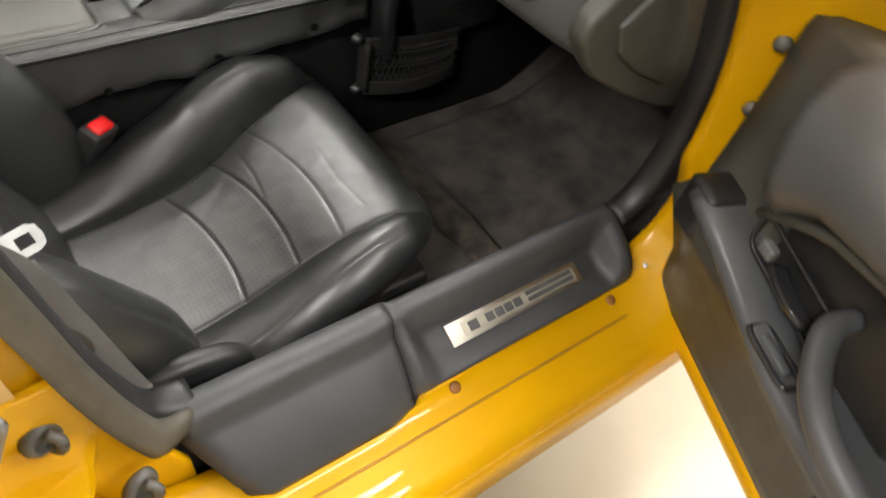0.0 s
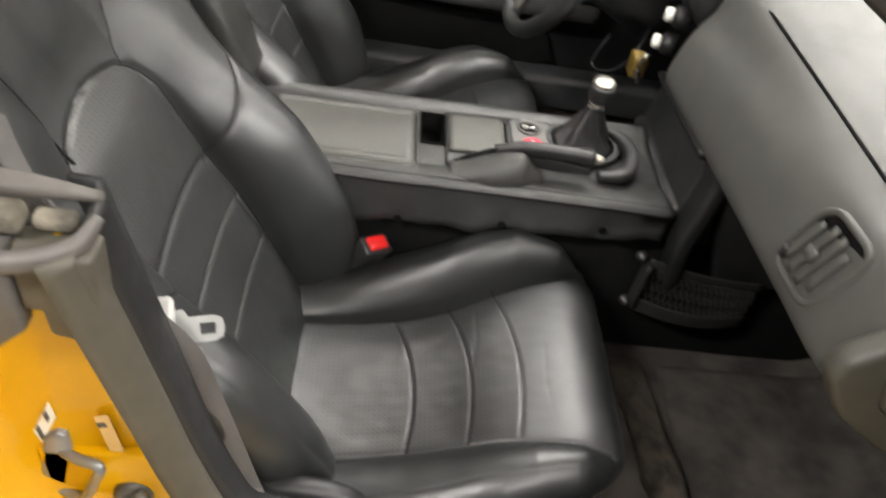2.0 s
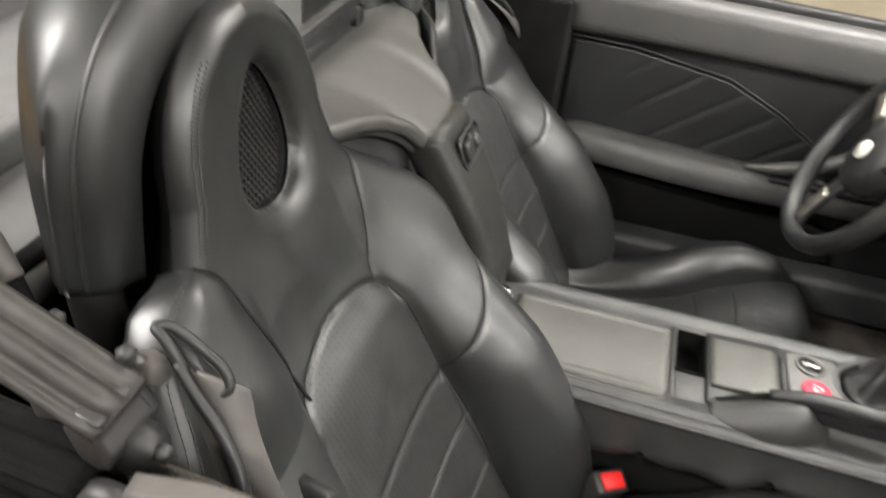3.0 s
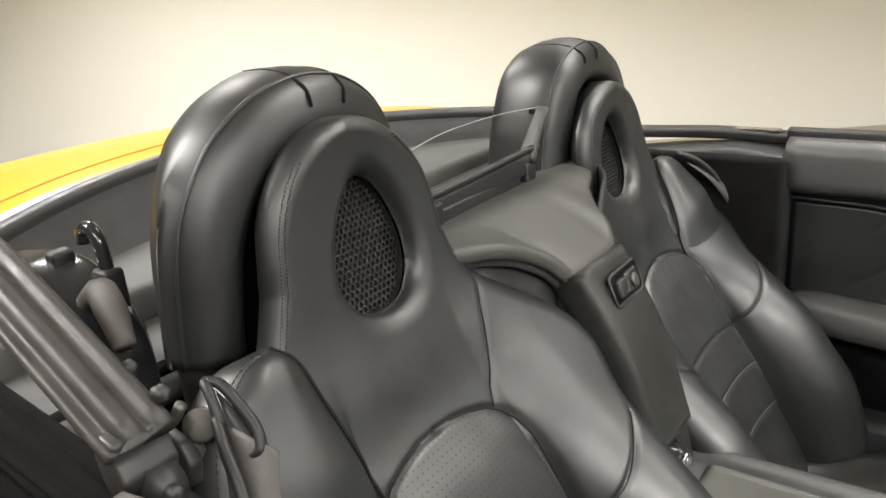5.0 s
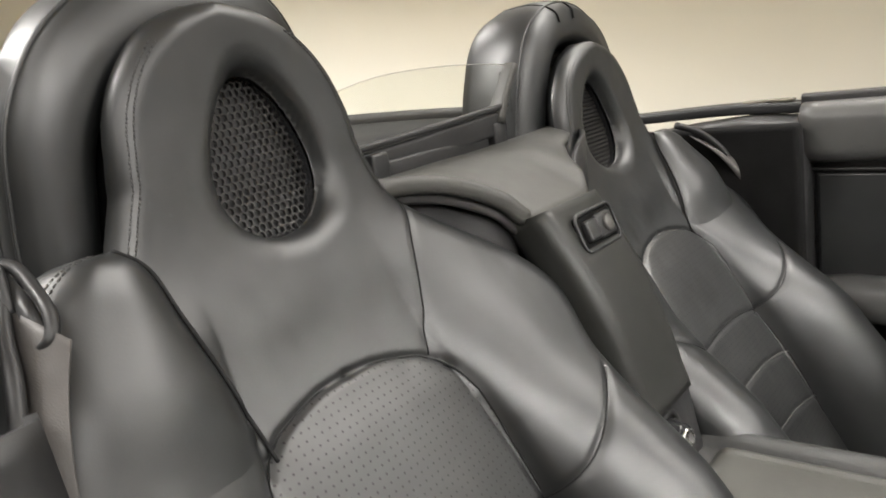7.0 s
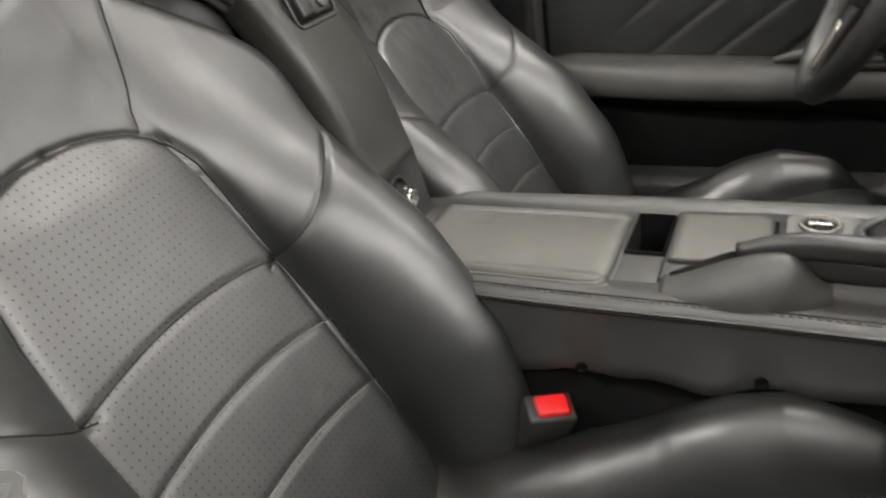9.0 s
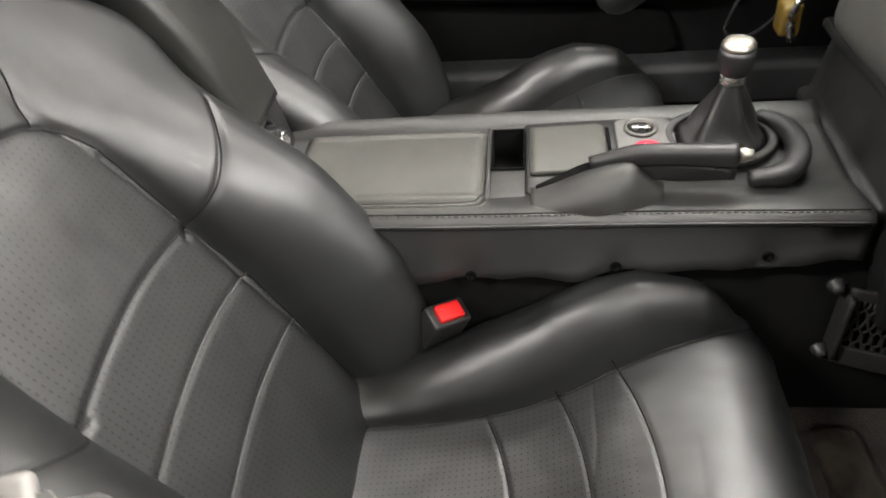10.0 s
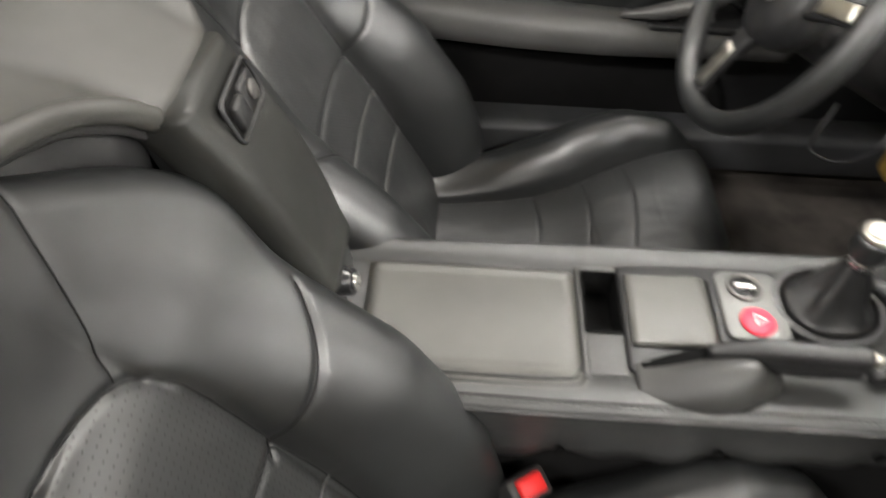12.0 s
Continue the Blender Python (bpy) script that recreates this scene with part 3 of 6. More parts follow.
    vs = np.concatenate((np.linspace(0, .4, 16)[:-1], np.linspace(.4, .8, 12)[:-1], .8 + .2*np.sin(np.linspace(0, 1, 12)*math.pi/2)))
    rings = []
    for k in range(48):
        ring = [on_lobe(k, v) for v in vs]
        a, b = Vector(ring[-1]), Vector(ring[0])
        ring += [tuple(a.lerp(b, f) + Vector((-.03, 0, -.015))*math.sin(math.pi*f)) for f in (.2, .5, .8)]
        rings.append(ring)
    part("shoulder_lobe", loft(rings), LEATHER, seat, "padded leather shoulder lobe")
    part("seam", tube([on_lobe(k, .015, .0035) for k in range(0, 42)], .0017, k=6), SEAM, seat, "dark stitched seam")
    for v in (.86, .90):
        line = [Vector(on_lobe(k, v, .0004)) for k in np.arange(3, 42)]
        for a, b in zip(line[:-1], line[1:]):
            rows.append(tube([a, a.lerp(b, .35), a.lerp(b, .7)], .0007, k=5))
    tagged(part("stitching", joined(rows), DARKTHREAD, seat, "dark grey twin stitching"), kind="stuff")
    # pale lines on the panel seams, painting in their highlight
    for z in (.552, .479):
        pts = [at(y, q, got["_lift"](y, q) + .0016) for y, q in arc(z, n=25)]
        part("piping", tube(pts, .0008, k=6), SEAMGLINT, seat, "pale grey seam line, its highlight painted in")
    return back


CUSH_PATH = [(-.345, .345), (-.30, .335), (-.22, .335), (-.14, .345), (-.07, .366), (0, .399), (.06, .417), (.11, .423), (.155, .414), (.182, .382), (.19, .33), (.186, .29)]
CUSH_LEN = float(np.sum(np.linalg.norm(np.diff(np.asarray(CUSH_PATH), axis=0), axis=1)))


def x_to_s(x):
    P = np.asarray(CUSH_PATH)[:10]
    L = np.concatenate(([0], np.cumsum(np.linalg.norm(np.diff(P, axis=0), axis=1))))
    return np.interp(x, P[:, 0], L)


def build_cushion(seat, low=.036, askew=.095):
    s = np.linspace(0, CUSH_LEN, 320)
    t = np.concatenate((-np.linspace(1, .45, 64), np.linspace(-.45, .45, 61)[1:-1], np.linspace(.45, 1, 64)))
    xs = np.array([-.345, -.28, -.15, 0, .09, .135, .165, .18])
    half = lambda q: np.interp(q, np.append(x_to_s(xs), CUSH_LEN), [.20, .222, .236, .236, .222, .205, .19, .182, .165])
    inner = lambda q: np.interp(q, x_to_s(np.array([-.33, -.2, -.137, -.067, 0, .1, .13, .16])), [.122, .123, .124, .128, .1375, .155, .166, .174])

    def lift(Y, S):
        a = np.abs(Y)
        ih = inner(S)
        high = np.where(Y > 0, .078, low)
        rise = np.interp(S, x_to_s(np.array([-.34, -.27, -.15, -.04, .04, .10, .138])), [.35, .5, .85, 1.02, .97, .62, .12])
        u1 = np.clip((a - ih)/np.maximum(.186 - ih, .02), 0, 1)
        crest = .7*np.sqrt(np.maximum(1 - (1 - u1)**2, 0)) + .3*np.sin(u1*math.pi/2)
        puff = .0045*np.clip(1 - (a/ih)**2, 0, 1)**.6
        return high*rise*crest + puff*(1 - ease(S, x_to_s(.10), x_to_s(.168)))

    def across(x, bow=.022, skew=.012):
        ih = float(inner(x_to_s(x)))
        return [(ih*u, float(x_to_s(x)) + bow*(1 - u*u) - skew*u) for u in np.linspace(-1, 1, 15)]
    side = [(float(inner(q)), float(q)) for q in np.linspace(0, float(x_to_s(.15)), 40)]
    mirror = lambda q: [(-a, b) for a, b in q]
    crest_line = [(-.198, q) for q in np.linspace(float(x_to_s(-.3)), float(x_to_s(.12)), 20)]
    crease = [(.12, x_to_s(-.03)), (.05, x_to_s(-.028)), (.0, x_to_s(-.035))]
    crease2 = [(.02, x_to_s(.068)), (-.05, x_to_s(.064)), (-.11, x_to_s(.07))]
    seams = [(side, 1.5), (mirror(side), 1.3), (across(-.145), .65), (across(-.06), .55), (across(.008), .55), (crest_line, .45), (crease, .25), (crease2, .15)]
    rear = lambda y, q: np.abs(y) < inner(q)
    panels = {"_flip": True, "_inner": inner,
              "seat_panel": lambda y, q: rear(y, q) & (q < x_to_s(.008)),
              "front_panel": lambda y, q: rear(y, q) | (q > x_to_s(.15)),
              "inner_bolster": lambda y, q: y > 0, "outer_bolster": lambda y, q: y <= 0}
    got = pillow(CUSH_PATH, s, half, t, lift, .04, lambda q: .075 + 0*q, seams, None, panels, (.0024, .0030), wr=.0012)
    lean = Matrix(((1, 0, 0, 0), (askew, 1, 0, -.045*askew), (0, 0, 1, 0), (0, 0, 0, 1)))
    for key in ("seat_panel", "front_panel", "inner_bolster", "outer_bolster", "shell"):
        got[key].transform(lean)
    flat_at = got["_at"]
    got["_at"] = lambda y, q, h=0.0: tuple(lean @ Vector(flat_at(y, q, h)))
    roll = LEATHER if askew > 0 else WORN
    for key, mat_ in (("seat_panel", PERFO), ("front_panel", LEATHER), ("inner_bolster", roll), ("outer_bolster", roll)):
        part(key, got[key], mat_, seat, "perforated leather panel" if mat_ is PERFO else "")
    for line in (side, mirror(side), across(-.145), across(-.06), across(.008)):
        part("seam", tube([got["_at"](y, q, got["_lift"](y, q) + .0002) for y, q in line], .0009, k=5), SEAM, seat, "dark stitched seam")
    part("cushion_shell", got["shell"], LEATHER, seat)


def build_recliner(seat):
    cover = smooth_line([(-.36, -.585, .40), (-.32, -.59, .418), (-.27, -.594, .428), (-.22, -.594, .415), (-.195, -.592, .37)], 18)
    part("recliner_cover", sweep(cover, slab(.03, .085, .013), scale=[.7, 1, 1, .95, .6]), PLASTIC, seat, "black plastic recliner cover")
    part("recline_lever", sweep([(-.195, -.598, .372), (-.15, -.60, .378), (-.11, -.60, .376), (-.085, -.598, .366)], slab(.012, .02, .005), 14), PLASTIC, seat, "black plastic recline lever")
    part("lever_base", rbox(-.082, -.055, -.602, -.585, .352, .385, .006), PLASTIC, seat)


def build_seat(side_lever=True):
    seat = thing("car_seat", (-.1, YC, .24), "black leather sports seat with integral headrest, empty", "car seat", "pair of seats")
    build_cushion(seat, *((.036, .095) if side_lever else (.070, -.06)))
    build_backrest(seat)
    # recliner cover, lever and runners
    if side_lever:
        build_recliner(seat)
    for y in (-.545, -.16):
        part("seat_rail", joined([rbox(-.33, .16, y - .014, y + .014, .212, .245, .004), rbox(-.31, .13, y - .009, y + .009, .245, .292, .003)]), DARKSTEEL, seat, "dark steel seat runner")
    part("slide_bar", tube([(.05, -.20, .275), (.16, -.21, .27), (.185, -.25, .268), (.185, -.42, .268), (.16, -.46, .27), (.05, -.47, .275)], .006, 30), DARKSTEEL, seat)
    part("seat_pan", rbox(-.33, .15, -.535, -.15, .285, .315, .01), PLASTIC, seat)
    return seat


# ---- the room ----
TURNED = pose(0, 0, 0, 0, 0, 33)     # the car stands askew in the room
def slab_thing(name, x0, x1, y0, y1, z0, z1, material, label, category):
    return solid(name, rbox(x0, x1, y0, y1, z0, z1, 0, 1, TURNED), material, label, category, kind="structure")


slab_thing("floor", -5.5, 5.5, -4.3, 5.6, -.12, 0, FLOOR, "pale buff sealed workshop floor with small stains", "floor")
slab_thing("wall_north", -5.4, 5.4, 4.8, 4.95, 0, CEIL, WALL, "plain cream painted wall", "wall")
# South, west and east stay unseen; their greys only shape the fill light.
slab_thing("wall_south", -5.4, 5.4, -4.15, -4, 0, CEIL, DIMWALL, "unseen plain wall, grey to tune bounce light", "wall")
slab_thing("wall_west", -5.4, -5.25, -4.15, 5.45, 0, CEIL, DIMWALL, "unseen plain wall, grey to tune bounce light", "wall")
slab_thing("wall_east", 5.25, 5.4, -4.15, 5.45, 0, CEIL, EASTWALL, "unseen plain wall, grey to tune bounce light", "wall")
slab_thing("ceiling", -5.5, 5.5, -4.3, 5.6, CEIL, CEIL + .12, CEILING, "unseen ceiling, grey to cut bounce light", "ceiling")

for fx, fy, energy, cone in ((3.1, -2.0, 115, 160), (3.2, -.5, 65, 160), (1.5, -1.8, 32, 135), (.4, -2.6, 32, 135), (-2.3, -1.5, 100, 145), (.5, .9, 25, 140), (-3.3, .8, 82, 130), (1.7, 1.6, 34, 130), (3.8, 2.6, 105, 150), (-.6, 1.7, 8, 120), (-1.8, 2.2, 13, 115)):
    fit_ = thing("ceiling_light", (fx, fy, CEIL), "white ceiling batten with two lit tubes", "lamp", "ceiling lights")
    part("housing", rbox(fx - .75, fx + .75, fy - .17, fy + .17, CEIL - .05, CEIL - .002, .01), WHITEPL, fit_)
    for dy in (-.09, .09):
        part("tube", tube([(fx - .7, fy + dy, CEIL - .085), (fx, fy + dy, CEIL - .085), (fx + .7, fy + dy, CEIL - .085)], .02, k=12), LAMP, fit_, "glowing tube")
    lamp = bpy.data.lights.new("tube_light", "AREA")
    lamp.shape, lamp.size, lamp.size_y, lamp.energy, lamp.color = "RECTANGLE", 1.4, .30, energy, (1, .965, .925)
    lo = new("tube_light", lamp)
    lo.location = (fx, fy, CEIL - .115)
    lamp.spread = radians(cone)


# ---- the cabin: floor, tunnel, console ----
tub = thing("cabin_floor", (.2, 0, .2), "black carpeted cabin floor with dusty worn patches", "car floor", kind="structure")
def carpet_height(x, y):
    rise = .16*ease(x, .62, .95)
    return .205 + rise + .004*noise.noise((x*9, y*9, 0)) + .012*math.exp(-((x - .27)/.05)**2)*(abs(y) > .16)
cv, cf = [], []
nx_, ny_ = 90, 80
for i in range(nx_ + 1):
    for j in range(ny_ + 1):
        x, y = -.62 + 1.6*i/nx_, -.655 + 1.31*j/ny_
        cv.append((x, y, carpet_height(x, y)))
for i in range(nx_):
    for j in range(ny_):
        a = i*(ny_ + 1) + j
        cf.append((a, a + ny_ + 1, a + ny_ + 2, a + 1))
part("carpet", raw(cv, cf), CARPET, tub)
part("floor_pan", rbox(-.65, 1.0, -.66, .66, .13, .17, 0), PLASTIC, tub)
for y in (-.655, .655):
    part("kick_panel", rbox(-.6, .98, min(y, y*.985), max(y, y*.985), .15, .43 if y < 0 else .31, .003), CARPET, tub)
part("firewall", rbox(.94, .98, -.65, .65, .15, .8, .01), CARPET, tub)
# the worn ridge of carpet before the passenger seat, running across the footwell
ridge = [(.325, -.60, .222), (.32, -.50, .226), (.312, -.40, .228), (.302, -.30, .228), (.295, -.22, .224), (.295, -.16, .216)]
ridge_c = smooth_line(ridge, 60)
worn = []
for i, (x, y, z) in enumerate(ridge_c):
    row = []
    for v in np.linspace(-1, 1, 14):
        w = .034 + .010*noise.noise((y*11, v > 0, 2)) + .004*noise.noise((y*40, v > 0, 5))
        row.append((x + v*w + .006*noise.noise((y*15, 1, 1)), y, z - .004 + .014*(1 - v*v)**.6 + .004*noise.noise((y*30, v*2, 7)) + .002*noise.noise((y*90, v*6, 3)) - .012*(abs(v) > .95)))
    worn.append(row)
part("worn_ridge", strip(worn, .006), DUSTY, tub, "dusty brown worn carpet ridge")
part("bolt_tab", joined([rbox(.285, .315, -.575, -.545, .234, .242, .002), screw((.30, -.56, .242), (0, 0, 1), .007)]), STEEL, tub, "bare steel bracket tab")
# the heel mat hump under the glovebox
mat_v, mat_f = [], []
for i in range(31):
    for j in range(31):
        u, v = i/30, j/30
        x, y = .36 + .47*u, -.60 + .44*v
        mat_v.append((x, y, carpet_height(x, y) + .006 + .016*math.sin(math.pi*v)*math.sin(math.pi*u)**.5 + .008*noise.noise((x*8, y*8, 4))))
for i in range(30):
    for j in range(30):
        a = i*31 + j
        mat_f.append((a, a + 31, a + 32, a + 1))
mm = raw(mat_v, mat_f)
mbm = bmesh.new()
mbm.from_mesh(mm)
bmesh.ops.solidify(mbm, geom=mbm.faces[:], thickness=.008)
solid("floor_mat", mbm, CARPET, "rumpled black carpet mat in the passenger footwell", "floor mat")

tunnel = thing("transmission_tunnel", (0, 0, .2), "black carpeted transmission tunnel between the seats", "car tunnel", kind="structure")
part("tunnel_carpet", prism([(-.115, .2), (.115, .2), (.10, .47), (.085, .50), (-.085, .50), (-.10, .47)], "x", -.44, .95, .01), FELTSHADE, tunnel)


def build_console():
    con = thing("centre_console", (-.08, 0, .45), "black vinyl-covered centre console with stitched edges", "console")
    xs = np.sort(np.concatenate((np.linspace(-.43, .268, 80), [-.1475, -.147, -.1065, -.106])))
    rings = []
    for x in xs:
        zt = np.interp(x, [-.43, -.3, 0, .268], [.549, .550, .553, .553])
        zb = np.interp(x, [-.43, -.26, 0, .268], [.445, .452, .466, .486]) + .004*math.sin(x*31) + .003*math.sin(x*57 + 1)
        w = np.interp(x, [-.43, -.2, .1, .268], [.112, .119, .121, .124])
        dent = sum(.0065*math.exp(-((x - c)/.022)**2) - .002*math.exp(-((abs(x - c) - .045)/.02)**2) for c in (-.171, 0, .168))
        prof = [(-w + .006, zb), (-w - .002 + dent*1.5, zb + .004), (-w + .001 + dent, zb + .02), (-w + .003, zb + .05), (-w + .001, zt - .014),
                (-w - .001, zt - .006), (-w + .0025, zt - .0035), (-w + .004, zt - .0005), (-w + .010, zt + .001), (-w + .030, zt - .002), (-.075, zt - .009), (-.03, zt - .011)]
        deep = .05 if -.1472 < x < -.1062 else 0
        prof[-2:] = [(-.043, zt - .010), (-.042, zt - .011 - deep)]
        right = [(-a, b) for a, b in prof[::-1]]
        right[0], right[1] = (.078, prof[-1][1]), (.079, prof[-2][1])
        prof = prof + right
        rings.append([(x, a, b) for a, b in prof])
    part("console_body", loft(rings), SKIN, con)
    for x, z in ((-.171, .467), (0, .48), (.168, .494)):
        part("screw_hole", lathe([(.0065, 0), (.0065, .002), (.0045, .0026), (.004, -.004), (.0001, -.004)], (x, -.1185, z), (0, -1, .1), 16), INKHOLE, con, "dark screw socket")
    st = []
    for x in np.arange(-.41, .262, .0075):
        zt = np.interp(x, [-.43, -.3, 0, .268], [.549, .550, .553, .553])
        w = np.interp(x, [-.43, -.2, .1, .268], [.112, .119, .121, .124])
        for dy, dz in ((.0085, .0015), (-.0004, -.009)):
            st.append(tube([(x, -w + dy, zt + dz), (x + .0045, -w + dy, zt + dz)], .0008, k=5, up=(0, .3, 1)))
    tagged(part("stitching", joined(st), DARKTHREAD, con, "dark grey stitching along the edge"), kind="stuff")
    for dy, dz in ((.0125, .0008), (.0005, -.0115)):
        part("seam", tube([(x, -np.interp(x, [-.43, -.2, .1, .268], [.112, .119, .121, .124]) + dy, np.interp(x, [-.43, -.3, 0, .268], [.549, .550, .553, .553]) + dz) for x in np.linspace(-.42, .265, 50)], .0013, k=6), SEAM, con, "dark stitched seam")
    part("piping", tube([(x, -np.interp(x, [-.43, -.2, .1, .268], [.1135, .1205, .1225, .1255]), np.interp(x, [-.43, -.3, 0, .268], [.547, .548, .551, .551]) - .004) for x in np.linspace(-.42, .265, 40)], .0014, k=7), SKIN, con)
    # padded lid with its bead
    lid = []
    for x in np.linspace(-.398, -.154, 40):
        e = min(1, (x + .398)/.012, (-.154 - x)/.012)
        e = max(e, 0)**.5
        h = .547 + .0015*math.sin((x + .4)*9)
        prof = [(-.076, .535), (-.076, h - .004), (-.073, h), (-.066, h + .0018*e), (-.062, h - .0002), (-.056, h + .0008*e), (0, h + .003*e)]
        prof += [(-a, b) for a, b in prof[-2::-1]]
        lid.append([(x, a, b - (1 - e)*.006) for a, b in prof])
    part("lid", loft(lid), LIDSKIN, con, "grey-black padded lid")
    for name_, d, r_, mat_ in (("lid_groove", .0785, .0012, SEAM), ("lid_bead", .0825, .0026, LIDSKIN), ("lid_groove", .0870, .0011, SEAM), ("lid_bead", .0905, .0022, LIDSKIN)):
        run = [(-.398, -d, .5470), (-.30, -d, .5474), (-.176, -d, .5478), (-.163 + (d - .0785)*.5, -d + .004, .5476), (-.1575 + (d - .0785)*.6, -d + .014, .547)]
        part(name_, tube(run, r_, 40, 7), mat_, con)
    # raised surround with cubby, tray, and switch plate
    outer = [(-.104, -.062), (-.104, .086), (.088, .098), (.088, -.028), (-.02, -.033), (-.088, -.066)]
    part("surround", prism(outer, "z", .535, .5505, .004), PLASTIC, con)
    for name_, x0, x1, y0, y1 in (("frame_rear", -.153, -.1465, -.078, .087), ("frame_side", -.147, -.104, -.078, -.012), ("frame_side", -.147, -.104, .074, .087)):
        part(name_, rbox(x0, x1, y0, y1, .520, .546, .002), VINYL, con)
    # Walls and floor are near-black, so the cubby's inner shade is painted on.
    part("cubby_box", joined([rbox(-.147, -.1455, -.012, .074, .505, .5495, 0), rbox(-.1065, -.105, -.012, .074, .505, .5495, 0), rbox(-.1455, -.1065, -.0135, -.0118, .505, .5495, 0), rbox(-.1455, -.1065, .0735, .075, .505, .5495, 0), rbox(-.146, -.106, -.012, .074, .503, .506, 0)]), INKHOLE, con, "cubby with its inner shade painted near-black")
    part("cubby_tab", rbox(-.128, -.112, -.004, .011, .506, .514, .004), PLASTIC, con)
    part("tray_lid", sweep([(-.098, .018, .553), (-.05, .018, .5545), (-.012, .018, .5555), (-.004, .018, .551)], slab(.1, .007, .003), 14), LIDSKIN, con, "grey-black ashtray lid")
    part("tray_gap", rbox(-.001, .003, -.032, .068, .5495, .5525, .001), INKHOLE, con)
    part("switch_plate", prism(slab_at(.046, .032, .072, .098, .012), "z", .549, .556, .002), SATIN, con, "satin grey switch plate")
    sock = part("lighter_socket", lathe([(.021, 0), (.021, .003), (.018, .0042), (.016, .002), (.0158, -.001), (.0001, -.001)], (.042, .057, .556), (0, 0, 1), 28), DARKSTEEL, con, "round metal lighter socket")
    part("socket_core", lathe([(.0155, 0), (.0155, .001), (.006, .001), (.005, .004), (.0001, .004)], (.042, .057, .5553), (0, 0, 1), 24), GLOSS, sock)
    part("socket_tab", rbox(.030, .054, .053, .061, .556, .5605, .002), STEEL, sock)
    btn = part("hazard_button", lathe([(.0195, 0), (.0195, .004), (.017, .0062), (.0001, .0068)], (.046, .006, .555), (0, 0, 1), 28), PINK, con, "round red hazard button")
    tri = [(.046 + .0085*math.cos(a), .006 + .0085*math.sin(a)) for a in (0, 2.0944, 4.18879)]
    part("triangle", joined([tube([(tri[i][0], tri[i][1], .5622), (tri[(i+1) % 3][0], tri[(i+1) % 3][1], .5622)], .0008, k=5) for i in range(3)]), WHITEPL, btn, "white triangle outline")
    return con


def slab_at(x, y, w, h, r):
    return [(x + a, y + b) for a, b in slab(w, h, r)]


# Near-black that paints in the shade of holes, slots, gaps and recesses.
INKHOLE = surface("recess_shade_black", (0.004, 0.004, 0.004), (0.006, 0.006, 0.006), (0.9, 1.0), 300, 0.02, 30, spec=0.05)
SATIN = surface("satin_grey", (0.09, 0.09, 0.086), (0.11, 0.11, 0.105), (0.35, 0.45), 900, 0.15, 30)
console = build_console()


def build_gear_lever():
    g = thing("gear_lever", (.137, .037, .55), "gear lever with pleated leather boot and silver-topped knob", "gear lever")
    # pleated gaiter
    rings = []
    for k in np.linspace(0, 1, 22):
        ring = []
        for i in range(72):
            a = 2*math.pi*i/72
            base = np.array([.050*abs(math.cos(a))**.8*np.sign(math.cos(a)), .046*abs(math.sin(a))**.8*np.sign(math.sin(a))])
            top = np.array([.011*math.cos(a), .011*math.sin(a)])
            f = k**.62
            p = base*(1 - f) + top*f
            p = p*(1 + .17*math.sin(math.pi*k)*math.sin(5*a + 2.6*k) + .09*math.sin(math.pi*k)*math.sin(3*a + 1))
            ring.append((.137 + p[0]*1.05 + .003*k, .040 + p[1], .553 + .078*k + .003*math.sin(5*a)*k*(1 - k)))
        rings.append(ring)
    part("gaiter", loft(rings), SOFTLEATHER, g, "soft black leather gaiter")
    rim = [(.137 + .062*c, .04 + .056*s_) for c, s_ in ((math.cos(2*math.pi*i/40), math.sin(2*math.pi*i/40)) for i in range(40))]
    part("gaiter_frame", sweep([(a, b, .5515) for a, b in rim], slab(.012, .010, .004), closed=True), PLASTIC, g, "black gaiter frame")
    part("collar", lathe([(.0125, 0), (.0145, .002), (.0145, .012), (.0125, .014), (.0001, .014)], (.138, .038, .628), (0, 0, 1), 24), STEEL, g, "polished collar")
    part("knob", lathe([(.0145, 0), (.0185, .006), (.0205, .016), (.0205, .026), (.0195, .033), (.0001, .033)], (.138, .037, .641), (0, 0, 1), 28), LEATHER, g, "black leather knob")
    part("knob_cap", lathe([(.0195, 0), (.0192, .004), (.0165, .008), (.010, .0098), (.0001, .0103)], (.138, .037, .6735), (0, 0, 1), 28), ALU, g, "brushed silver knob cap")
    return g


SOFTLEATHER = surface("soft_leather", (0.009, 0.009, 0.009), (0.015, 0.015, 0.015), (0.3, 0.45), 400, 0.25, 20, 0.001, vor=True)
build_gear_lever()
# raised rail that curls round the lever
curl = [(.15, -.058, .559), (.19, -.052, .561), (.213, -.02, .562), (.218, .02, .562), (.208, .055, .561), (.19, .075, .56)]
rail = thing("console_trim_rail", (.19, 0, .553), "curved black trim rail round the gear lever", "trim rail")
part("rail_body", sweep(curl, slab(.026, .024, .010), 40, scale=[.7, 1, 1, 1, .9, .6]), PLASTIC, rail)


